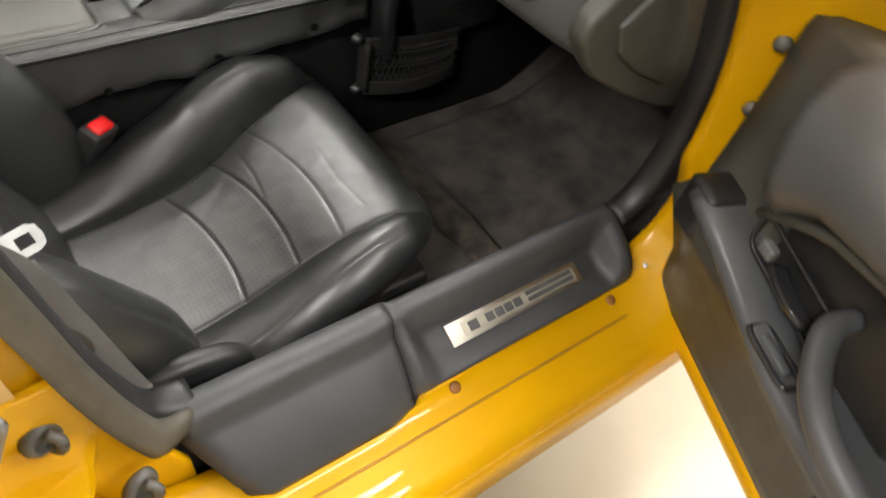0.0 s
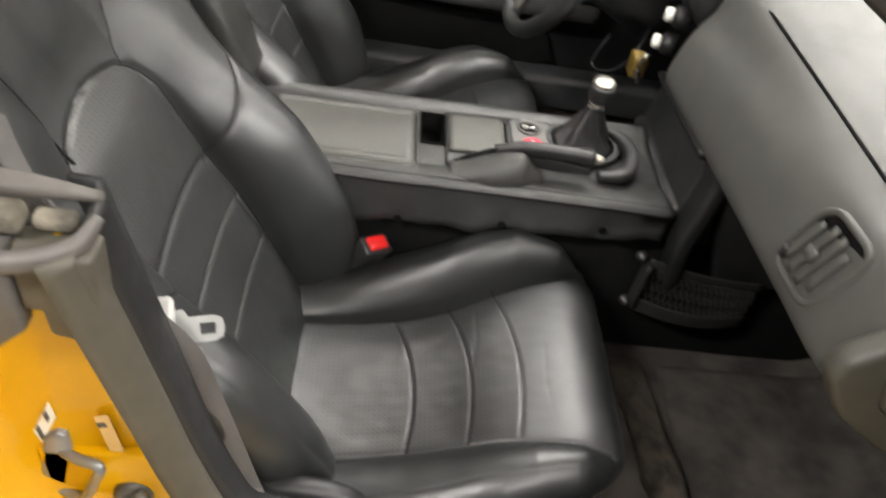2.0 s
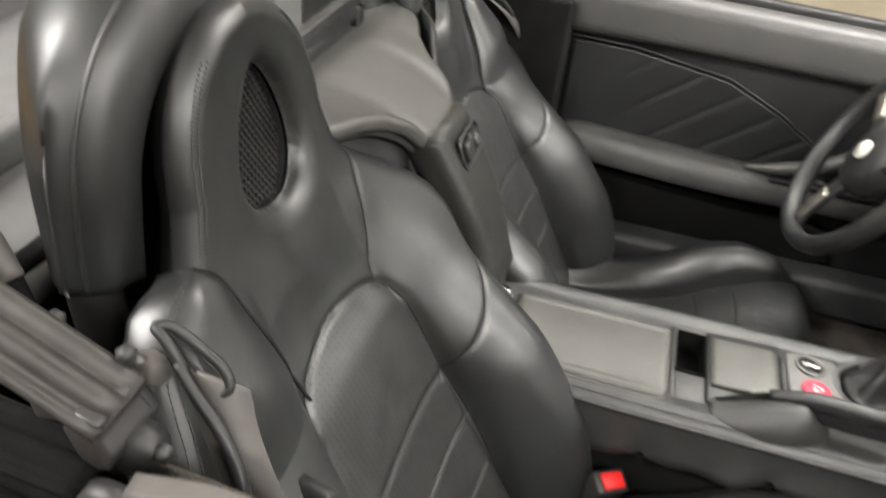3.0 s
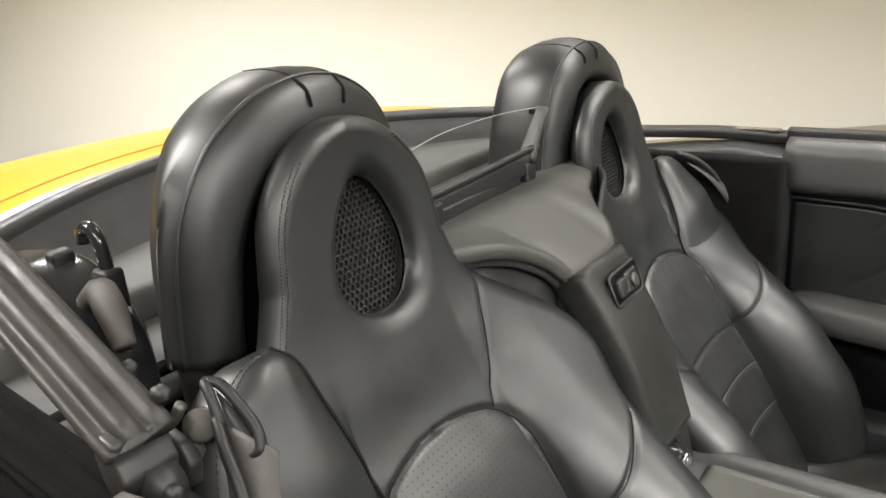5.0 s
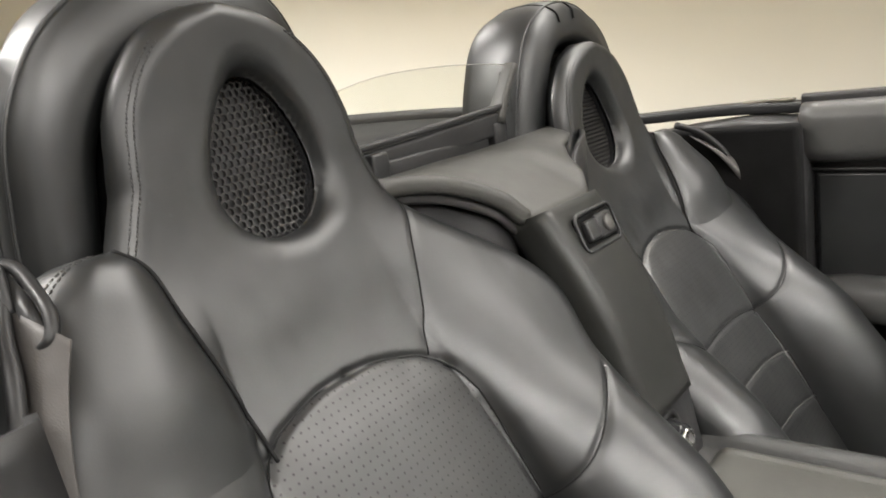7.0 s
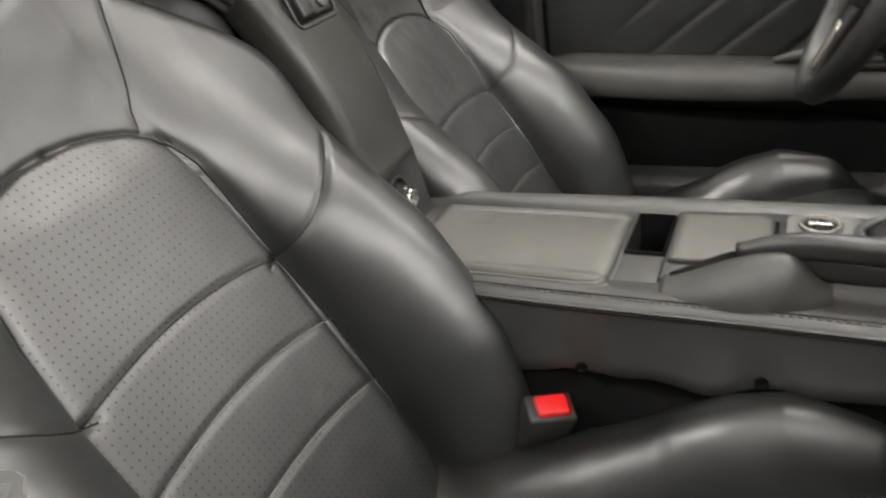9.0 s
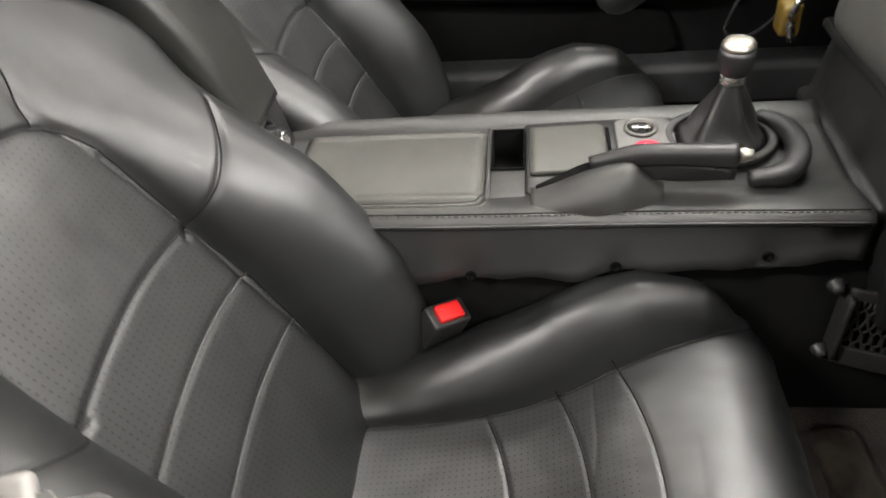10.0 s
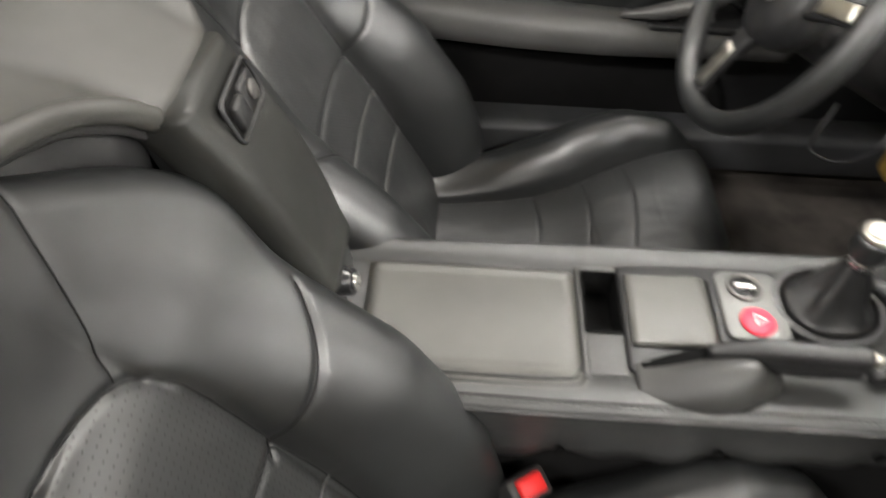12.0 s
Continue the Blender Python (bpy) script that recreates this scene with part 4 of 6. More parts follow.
def build_handbrake():
    h = thing("handbrake", (.03, -.065, .55), "black handbrake lever lying flat with moulded boot", "handbrake")
    rings = []
    for k in np.linspace(0, 1, 30):
        x = -.098 + .150*k
        top = .552 + .045*math.sin(min(1, k*1.35)*math.pi/2)**1.3 * (1 - .75*ease(k, .72, 1))
        half = .006 + .028*math.sin(math.pi*min(1, .1 + k*.86))**.7
        ymid = -.070 - .010*math.sin(math.pi*k)
        ring = []
        for i in range(24):
            a = math.pi*i/23
            ring.append((x, ymid - half*math.cos(a), .548 + (top - .548)*math.sin(a)**1.05))
        rings.append(ring)
    part("boot", loft(rings), VINYL, h, "black moulded brake boot")
    slot = []
    for k in np.linspace(.04, .74, 20):
        half = .006 + .028*math.sin(math.pi*min(1, .1 + k*.86))**.7
        top = .552 + .045*math.sin(min(1, k*1.35)*math.pi/2)**1.3 * (1 - .75*float(ease(k, .72, 1)))
        slot.append((-.098 + .150*k, -.070 - .010*math.sin(math.pi*k) + .62*half, .5485 + (top - .548)*.80))
    # Black strip laid on the boot paints in the slot's dark depth.
    part("slot", sweep(slot, slab(.020, .005, .002), scale=[.3, .7, 1, 1, .8]), INKHOLE, h, "dark boot slot")
    part("lever", sweep([(-.03, -.058, .584), (.02, -.062, .597), (.08, -.064, .598), (.128, -.066, .597)], slab(.022, .026, .010), 24, scale=[.7, 1, 1, 1.05]), PLASTIC, h, "black grip")
    part("grip_body", sweep([(.01, -.060, .583), (.07, -.063, .578), (.13, -.066, .572)], slab(.018, .03, .008), 14, scale=[1, 1, .5]), PLASTIC, h)
    part("button", lathe([(.0085, 0), (.0085, .009), (.0065, .013), (.006, .017), (.0001, .018)], (.128, -.066, .597), (1, -.02, .02), 20), ALU, h, "silver release button")
    return h


build_handbrake()

# waist panel behind the console with its turn knob
ash = thing("bulkhead_trim", (-.44, 0, .54), "black sloping panel behind the console with turn knob", "trim panel")
part("panel_body", prism([(-.442, .535), (-.418, .535), (-.435, .63), (-.46, .66), (-.52, .66), (-.52, .535)], "y", -.075, .082, .006), PLASTIC, ash)
kn = part("turn_knob", lathe([(.020, 0), (.020, .002), (.0165, .004), (.0155, .016), (.013, .019), (.0001, .019)], (-.424, .006, .587), (1, -.15, .18), 24), GLOSS, ash, "glossy black turn knob")
part("chrome_face", lathe([(.0105, 0), (.0105, .0025), (.008, .0035), (.0001, .0035)], (-.405, .003, .591), (1, -.15, .18), 20), STEEL, kn, "chrome key face")
part("knob_recess", sweep([(-.4275, .006 + .026*math.cos(a), .587 + .026*math.sin(a)) for a in np.linspace(0, 2*math.pi, 33)[:-1]], circle(.003, 8), closed=True, up=(1, 0, 0)), PLASTIC, ash)


# ---- dashboard, lower stack, steering wheel ----
def dash_section(y):
    """The dashboard's outline (x, z), rear edge first, at one place across the car."""
    lz = np.interp(y, [-.56, -.5, -.1, .12, .6], [.728, .722, .684, .66, .66])
    lx = np.interp(y, [-.56, -.45, 0, .12, .6], [.246, .25, .256, .262, .27])
    return [(lx + .16, lz - .09), (lx + .05, lz - .035), (lx + .012, lz - .012), (lx, lz + .004), (lx - .001, lz + .02), (lx + .006, lz + .06),
            (lx + .018, lz + .10), (lx + .034, lz + .128), (lx + .056, .855), (lx + .085, .868), (lx + .14, .876), (lx + .3, .888), (lx + .5, .895), (lx + .52, .70), (lx + .5, lz - .12), (lx + .3, lz - .11)]


def build_dash():
    d = thing("dashboard", (.5, 0, .7), "grey-black moulded dashboard with side vent", "dashboard")
    rings = []
    for y in np.concatenate(([-.585, -.572, -.556], np.linspace(-.53, .085, 40), [.10, .112, .118])):
        pr = smooth_line(dash_section(y), 60)
        shrink = (.93 if y < -.58 else .97 if y < -.57 else .99 if y < -.55 else 1.0) if y < 0 else (.965 if y > .115 else .985 if y > .105 else 1.0)
        c = np.array([.50, .76])
        rings.append([(c[0] + (a - c[0])*shrink, y, c[1] + (b - c[1])*shrink) for a, b in pr])
    part("dash_body", loft(rings), DASHMAT, d)
    # airbag lid, a slightly raised panel with a fine gap round it
    lid = []
    for y in np.linspace(-.475, -.02, 30):
        e = ease(y, -.475, -.46)
        lid.append([(x, y, np.interp(x, [.306, .335, .39, .55, .6], [.853, .868, .8775, .886, .889]) + .0035*e) for x in np.linspace(.318, .60, 16)])
    part("airbag_lid", loft(lid, False, False), DASHMAT, d, "grey-green airbag lid")
    gap = [(.60, -.476, .8895), (.45, -.477, .8815), (.36, -.477, .873), (.325, -.475, .8635), (.318, -.468, .861), (.317, -.44, .8605), (.317, -.2, .8600), (.317, -.02, .8597)]
    part("lid_gap", sweep(gap, slab(.004, .003, .001), 60), INKHOLE, d, "dark panel gap")
    part("badge", rbox(.345, .365, -.43, -.41, .8715, .8745, .001), DASHMAT, d, "faint embossed badge")
    # vent
    def on(y, h, out=0.0):
        lx, lz = np.interp(y, [-.45, 0], [.25, .256]), np.interp(y, [-.5, -.1], [.722, .684])
        return (lx + .002 + .022*(h/.1)**1.4 - out, y, lz + .012 + h)
    ring = []
    for a, b in slab(.098, .092, .026, 6):
        ring.append(on(-.458 + a*1.0 - .12*b, .058 + b, .003))
    vent = part("side_vent", sweep(ring, slab(.009, .010, .004), closed=True, up=(1, 0, -.2)), DASHMAT, d, "grey air vent with slats")
    core = [on(-.458 + a*.93 - .12*b, .058 + b*.93, .0035) for a, b in slab(.098, .092, .026, 6)]
    # Near-black plate stands for the shaded depth behind the slats.
    part("vent_throat", raw(core + [(p[0] + .02, p[1], p[2]) for p in core], [tuple(range(len(core)))] + [(i, (i+1) % len(core), (i+1) % len(core) + len(core), i + len(core)) for i in range(len(core))], False), INKHOLE, vent)
    for k in range(4):
        yy = -.483 + .0185*k
        h0, h1 = (.022, .094) if 0 < k < 3 else (.03, .086)
        pts = [on(yy - .12*(h - .058), h, .007) for h in np.linspace(h0, h1, 8)]
        part("slat", sweep(pts, slab(.003, .010, .001), up=(0, 1, .15)), DASHMAT, vent)
    part("vent_tab", sweep([on(-.453, .052, .012), on(-.452, .066, .012)], slab(.006, .02, .003), up=(0, 1, .15)), DASHMAT, vent)
    part("vent_wheel", rbox(.246, .256, -.423, -.411, .748, .764, .003), PLASTIC, vent)
    # end panel with a raised field and a round fastener
    endp = [(.232, .79), (.222, .765), (.246, .728), (.272, .70), (.34, .655), (.43, .605), (.487, .582), (.512, .585), (.50, .63), (.455, .76), (.405, .835), (.372, .87), (.33, .866), (.28, .835)]
    ep = part("end_panel", prism(endp, "y", -.606, -.575, .010, 3), PANEL, d, "olive-black side panel")
    field = [(.276, .775), (.292, .735), (.35, .69), (.425, .648), (.44, .66), (.41, .765), (.372, .815), (.33, .82)]
    part("raised_field", prism(field, "y", -.613, -.600, .006, 3), PANEL, ep)
    part("fastener", lathe([(.013, 0), (.013, .003), (.009, .004), (.008, .0015), (.0001, .0015)], (.392, -.606, .762), (0, -1, 0), 22), PLASTIC, ep)
    return d


build_dash()


def build_stack():
    s = thing("centre_stack", (.32, .03, .5), "black lower centre stack panel joining dash and console", "trim panel")
    part("stack_face", prism([(.268, .535), (.285, .54), (.305, .66), (.38, .69), (.5, .69), (.5, .40), (.30, .40)], "y", -.098, .185, .008), PLASTIC, s)
    part("top_edge", sweep([(.283, -.10, .655), (.283, .0, .648), (.286, .12, .636), (.29, .18, .63)], slab(.02, .014, .006), 20), PLASTIC, s, "rounded black upper lip")
    part("side_cheek", sweep([(.30, -.105, .655), (.312, -.112, .62), (.306, -.122, .57), (.298, -.128, .50), (.305, -.13, .44), (.31, -.128, .405)], slab(.03, .06, .012), 24, up=(0, 1, 0), scale=[.8, 1, 1, 1, .9, .7]), PLASTIC, s, "curved black side cheek")
    part("knee_bolster", prism([(.33, .64), (.40, .66), (.52, .60), (.58, .42), (.40, .40), (.35, .52)], "y", -.13, -.105, .008), PLASTIC, s)
    return s


build_stack()

wheel = thing("steering_wheel", (.095, .365, .76), "black leather three-spoke steering wheel with airbag hub", "steering wheel")
wq = Vector((0, 0, 1)).rotation_difference(Vector((-.90, .0, .43)))
def on_wheel(u, v, h=0.0):
    return tuple(Vector((.095, .365, .76)) + wq @ Vector((u, v, h)))
part("rim", sweep([on_wheel(.172*math.cos(a), .172*math.sin(a)) for a in np.linspace(0, 2*math.pi, 73)[:-1]], circle(.0155, 12, .0175), closed=True, up=tuple(wq @ Vector((0, 0, 1)))), LEATHER, wheel, "smooth black leather rim")
part("airbag_cover", lathe([(.062, -.03), (.066, -.01), (.062, .012), (.045, .022), (.0001, .026)], on_wheel(0, 0, -.005), tuple(wq @ Vector((0, 0, 1))), 32), PLASTIC, wheel, "matt black airbag hub")
part("emblem", lathe([(.017, 0), (.017, .004), (.0001, .005)], on_wheel(0, 0, .019), tuple(wq @ Vector((0, 0, 1))), 20), WHITEPL, wheel, "plain pale round emblem")
wdown = (wq.inverted() @ Vector((0, 0, -1)))
wa = math.atan2(wdown.y, wdown.x)
for k, a in enumerate((wa, wa + radians(112), wa - radians(112))):
    part("spoke", sweep([on_wheel(r*math.cos(a), r*math.sin(a), h) for r, h in ((.05, -.004), (.09, .0), (.13, .0), (.168, -.002))], slab(.034, .014, .006), 12, up=tuple(wq @ Vector((0, 0, 1))), scale=[1.2, 1, .8, .9]), PLASTIC, wheel)
    part("spoke_insert", sweep([on_wheel(r*math.cos(a), r*math.sin(a), .007) for r in (.085, .12, .15)], slab(.022, .006, .003), 8, up=(wq @ Vector((0, 0, 1)))), ALU, wheel, "satin silver spoke insert")
part("column_shroud", tube([on_wheel(0, 0, -.03), on_wheel(0, 0, -.12), on_wheel(0, 0, -.24)], .05, 8, 20, [1, 1.1, 1.2]), PLASTIC, wheel, "black column shroud")
for k, (u, v) in enumerate(((.0, .05), (.0, -.05))):
    part("column_stalk", tube([on_wheel(u, v, -.07), on_wheel(u, v*2.4, -.06)], .007, k=10), PLASTIC, wheel)

bin_ = thing("instrument_binnacle", (.45, .36, .65), "black driver-side dashboard binnacle with switchgear", "dashboard")
part("hood", prism([(.26, .80), (.30, .885), (.36, .915), (.55, .905), (.75, .88), (.75, .60), (.42, .62), (.36, .70), (.30, .74)], "y", .122, .60, .02, 3), PLASTIC, bin_)
part("knee_panel", prism([(.36, .72), (.40, .70), (.62, .50), (.70, .42), (.74, .42), (.74, .74), (.40, .74)], "y", .13, .60, .01), PLASTIC, bin_)
part("instrument_face", prism([(.29, .745), (.31, .83), (.34, .83), (.33, .745)], "y", .20, .53, .005), GLOSS, bin_, "glossy instrument window")
for (x, y, z) in ((.252, .195, .688), (.258, .20, .738)):
    pod = part("switch_pod", lathe([(.02, 0), (.02, .02), (.016, .026), (.0001, .026)], (x + .035, y - .02, z + .004), (-.85, .35, -.1), 20), PLASTIC, bin_)
    part("white_knob", lathe([(.0115, 0), (.0135, .003), (.0135, .011), (.011, .016), (.0001, .017)], (x + .012, y - .008, z), (-.85, .35, -.1), 6), WHITEPL, pod, "pale hexagonal knob")
part("amber_connector", rbox(.235, .262, .20, .235, .60, .645, .006), AMBER, bin_, "amber plastic connector")
part("bracket", sweep([(.25, .19, .66), (.245, .195, .63), (.25, .19, .60)], slab(.014, .006, .002), 8), STEEL, bin_, "bare metal bracket")
part("hanging_wire", tube([(.28, .30, .66), (.25, .27, .60), (.22, .29, .56), (.20, .33, .55), (.23, .37, .6)], .0028, 24, 7), GLOSS, bin_)

# storage net on the tunnel side with its bolts
net = thing("storage_net", (.36, -.13, .38), "black elastic storage net on the tunnel carpet", "storage net")
nv, nf = [], []
def net_at(u, v):
    x = .262 + .22*u
    zt, zb = .452 - .03*u, .352 - .02*u
    return (x, -.136 - .022*math.sin(math.pi*u)*(1 - .5*v), zb + (zt - zb)*v)
part("net_border", sweep([net_at(u, 0) for u in np.linspace(0, 1, 20)], slab(.006, .03, .002), up=(0, 0, 1)), NETTING, net)
part("net_top", sweep([net_at(u, 1) for u in np.linspace(0, 1, 20)], slab(.006, .016, .002), up=(0, 0, 1)), NETTING, net)
part("net_side", sweep([net_at(.0, v) for v in np.linspace(0, 1, 8)], slab(.006, .03, .002), up=(0, 1, 0)), NETTING, net)
strands = []
for k in range(-6, 22):
    for sgn in (1, -1):
        pts = []
        for v in np.linspace(.1, .95, 9):
            u = k/20 + sgn*.16*(v - .5) + .012*math.sin(v*25)*sgn
            if 0.03 <= u <= 1:
                pts.append(net_at(u, v))
        if len(pts) > 2:
            strands.append(tube(pts, .0016, k=5, up=(0, 1, .1)))
tagged(part("mesh", joined(strands), NETTING, net, "open black mesh"), kind="stuff")
for x, z in ((.252, .352), (.245, .462)):
    part("bolt", lathe([(.010, 0), (.010, .003), (.007, .005), (.006, .012), (.0001, .013)], (x, -.132, z), (0, -1, .15), 16), GLOSSRUB, net, "dark steel bolt")

# ---- seat belt buckle, belt and tongue ----
bk = thing("seat_belt_buckle", (-.2, -.14, .36), "black seat belt buckle with red release button", "buckle")
bm_ = Matrix.Translation((-.216, -.137, .392)) @ Euler((radians(-14), radians(22), radians(-58))).to_matrix().to_4x4()
part("stalk", tube([(-.30, -.135, .28), (-.27, -.137, .33), (-.225, -.138, .375)], .011, 10, 10), PLASTIC, bk)
part("buckle_body", rbox(-.017, .017, -.027, .027, -.045, .043, .005, 3, bm_), GLOSSRUB, bk, "black plastic body")
part("release_button", rbox(-.012, .012, -.018, .018, .032, .049, .004, 3, bm_), RED, bk, "bright red release button")

belt = thing("seat_belt", (-.36, -.58, .6), "black seat belt webbing with pale plastic-covered tongue", "seat belt")
def ribbon(pts, w, th, side, n=40):
    P = smooth_line(pts, n)
    D = smooth_line(side, n)
    D /= np.linalg.norm(D, axis=1)[:, None]
    T = np.gradient(P, axis=0)
    Nn = np.cross(T, D)
    Nn /= np.linalg.norm(Nn, axis=1)[:, None]
    rings = []
    for p, d, q in zip(P, D, Nn):
        rings.append([p - d*w/2 - q*th/2, p + d*w/2 - q*th/2, p + d*w/2 + q*th/2, p - d*w/2 + q*th/2])
    return loft(rings)
part("webbing", ribbon([(-.528, -.548, .912), (-.515, -.562, .885), (-.485, -.580, .838), (-.435, -.592, .770), (-.390, -.592, .70), (-.36, -.60, .60), (-.325, -.612, .47), (-.30, -.618, .40)], .046, .0016,
                       [(.9, .25, -.36), (.85, .2, -.3), (.85, .1, .0), (.85, .1, .25), (.9, .1, .3), (.9, .05, .25), (.9, 0, .3), (.9, 0, .3)], 60), WEB, belt)
# moulded guide that the webbing runs through
part("guide_arm", tube([(-.548, -.556, .918), (-.563, -.551, .938), (-.572, -.547, .943), (-.566, -.541, .941), (-.545, -.540, .928), (-.525, -.543, .914), (-.520, -.548, .904), (-.527, -.553, .898)], .0042, 40, 10), PLASTIC, belt, "black plastic belt guide loop")
part("guide_limb", tube([(-.553, -.556, .924), (-.535, -.565, .908), (-.512, -.574, .888), (-.494, -.586, .862), (-.486, -.598, .838), (-.49, -.608, .81), (-.50, -.612, .78)], .0050, 40, 10, [.8, 1, 1, 1.2, 1.3]), PLASTIC, belt, "black plastic belt guide limb")
part("guide_web", strip([[(-.566, -.544, .937), (-.545, -.543, .924), (-.528, -.545, .911)], [(-.545, -.552, .918), (-.538, -.552, .908), (-.530, -.552, .900)]], .003), PLASTIC, belt)
part("webbing_return", ribbon([(-.385, -.588, .69), (-.37, -.597, .60), (-.345, -.606, .48), (-.32, -.612, .40)], .046, .0016, [(.9, .1, .3), (.9, .05, .25), (.9, 0, .3), (.9, 0, .3)], 20), WEB, belt)
tx_ = Vector((.95, .22, .05)).normalized()
ty_ = Vector((.12, -.70, .70))
ty_ = (ty_ - tx_*ty_.dot(tx_)).normalized()
tq = Matrix.Translation((-.394, -.567, .691)) @ Matrix((tx_, ty_, tx_.cross(ty_))).transposed().to_4x4()
tongue = part("tongue_grip", joined([rbox(-.022, .002, -.007, .007, -.034, .038, .005, 3, tq)]), SATINLIGHT, belt, "grey plastic tongue grip")
blade = bmesh.new()
oy = [(0, -.020), (0, .026), (.008, .026), (.012, .0125), (.038, .0125), (.045, .009), (.047, 0), (.045, -.009), (.038, -.0125), (.014, -.0125), (.010, -.020)]
hole_ = [(.024, -.0055), (.024, .0055), (.038, .0055), (.038, -.0055)]
bo = [blade.verts.new((a, -.002, b)) for a, b in oy]
bi = [blade.verts.new((a, -.002, b)) for a, b in hole_]
es = [blade.edges.new((bo[i], bo[(i+1) % len(bo)])) for i in range(len(bo))] + [blade.edges.new((bi[i], bi[(i+1) % 4])) for i in range(4)]
bmesh.ops.triangle_fill(blade, edges=es, use_beauty=True)
bmesh.ops.solidify(blade, geom=blade.faces[:], thickness=.003)
blade.transform(tq)
part("tongue_blade", fix(blade), PALESTEEL, tongue, "pale metal tongue blade with slot")


# ---- the car's body: aperture, rocker, quarter, deck ----
car = thing("sports_car", (-.3, 0, 0), "yellow open two-seat sports car body, roof down", "car")
APER = smooth_line([(.235, .985), (.31, .912), (.366, .84), (.412, .75), (.445, .64), (.448, .53), (.425, .465), (.385, .436), (.30, .43), (.1, .43), (-.1, .43), (-.24, .43), (-.292, .445), (-.318, .50), (-.345, .60), (-.365, .70), (-.385, .80), (-.40, .875)], 120)


def aperture(sections, lo=0, hi=120):
    """A band round the door opening: (y, outward offset) pairs at points along it."""
    P = APER[lo:hi]
    T = np.gradient(APER, axis=0)[lo:hi]
    T /= np.linalg.norm(T, axis=1)[:, None]
    O = np.stack((-T[:, 1], T[:, 0]), 1)      # away from the opening
    O = np.where(((P - np.array([.05, .85]))*O).sum(1)[:, None] < 0, -O, O)
    rings = []
    for p, o, f in zip(P, O, np.linspace(lo/119, (hi - 1)/119, len(P))):
        sec = sections(f, p)
        rings.append([(p[0] + o[0]*d, y, p[1] + o[1]*d) for y, d in sec])
    return rings


def jamb(f, p):
    a = ease(p[1], .43, .56)
    low = 1 - a
    if p[0] < 0 and a > .5:
        b = float(ease(p[1], .46, .62))
        ds = (.008, .02, .035, .06, .09, .12, .15, .17, .20, .23)
        lo_y = (-.668, -.678, -.682, -.686, -.690, -.698, -.72, -.77, -.82, -.845)
        hi_y = (-.640, -.648, -.652, -.655, -.658, -.662, -.668, -.70, -.74, -.78)
        return [(l*(1 - b) + h*b, d + .085*low*(1 - d/.23)) for d, l, h in zip(ds, lo_y, hi_y)]
    return [(-.670, .008 + .09*low), (-.686, .014 + .088*low), (-.705, .030 + .08*low), (-.722 + .004*a, .040 + .075*low), (-.735, .062*a + .118*low), (-.748 + .0*a, .085*a + .126*low),
            (-.772, .10*a + .135*low), (-.800 - .0*low, .115*a + .15*low), (-.826, .14*a + .17*low), (-.838, .17*a + .20*low)]
part("door_jamb", strip(aperture(jamb), .003), PAINT, car)


def seal(f, p):
    return [(-.630, .014), (-.636, .002), (-.648, -.003), (-.660, .002), (-.669, .008)]
def seal_in(f, p):
    return [(-.585, .03), (-.592, .006), (-.610, .0), (-.628, .001), (-.640, .006)]
def seal_out(f, p):
    k = .15 + .85*float(ease(f, 82/119, 88/119))
    return [((y + .64)*k - .64, d) for y, d in ((-.644, .006), (-.650, .000), (-.658, -.002), (-.666, .002), (-.672, .009), (-.676, .018))]
part("door_seal_front", strip(aperture(seal, 0, 47), .006), PLASTIC, car, "black moulded opening trim")
part("door_seal_rear", strip(aperture(seal_out, 83, 120), .006), OLIVE, car, "grey-brown rubber pillar seal")
part("door_trim_rear", strip(aperture(seal_in, 82, 120), .006), PLASTIC, car, "black inner pillar trim")
pil = thing("pillar_trim", (-.4, -.62, .5), "black carpeted lower pillar trim", "trim panel", kind="structure")
part("pillar_carpet", strip([[(x - .0, -.64, z) for x, z in ((-.30, .40), (-.33, .52), (-.36, .62), (-.385, .74), (-.42, .87))], [(x - .02, -.61, z) for x, z in ((-.30, .40), (-.33, .52), (-.36, .62), (-.385, .74), (-.42, .87))], [(x - .2, -.60, z) for x, z in ((-.30, .30), (-.33, .50), (-.36, .62), (-.385, .74), (-.42, .87))]], .004), CARPET, pil)

part("rear_corner", prism([(-.30, .28), (-.272, .30), (-.276, .37), (-.302, .43), (-.332, .50), (-.36, .62), (-.47, .62), (-.47, .28)], "y", -.668, -.655, .003), PAINT, car)
# rocker below the opening
rock = []
for x in np.linspace(-.75, .85, 60):
    rock.append([(x, y, z) for y, z in ((-.70, .318), (-.722, .322), (-.738, .316), (-.752, .304), (-.768, .296), (-.80, .288), (-.822, .272), (-.830, .25), (-.826, .225), (-.818, .205), (-.822, .19), (-.826, .165), (-.815, .135), (-.79, .118), (-.74, .112), (-.68, .115), (-.68, .30))])
part("rocker_panel", loft(rock), PAINT, car)
# Tube over the crease; its darker paint stands for the shade in it.
part("drain_seam", tube([(x, -.752 - .001, .3065) for x in np.linspace(-.5, .6, 20)], .0022, k=6), INKPAINT, car, "panel seam with its shade painted darker")
for x in (.063, .367, -.278):
    part("body_plug", lathe([(.0085, 0), (.0085, .002), (.006, .0035), (.0001, .004)], (x, -.724, .322), (0, -.5, 1), 16), RUSTY if x > 0 else DARKPL, car, "small round body plug")
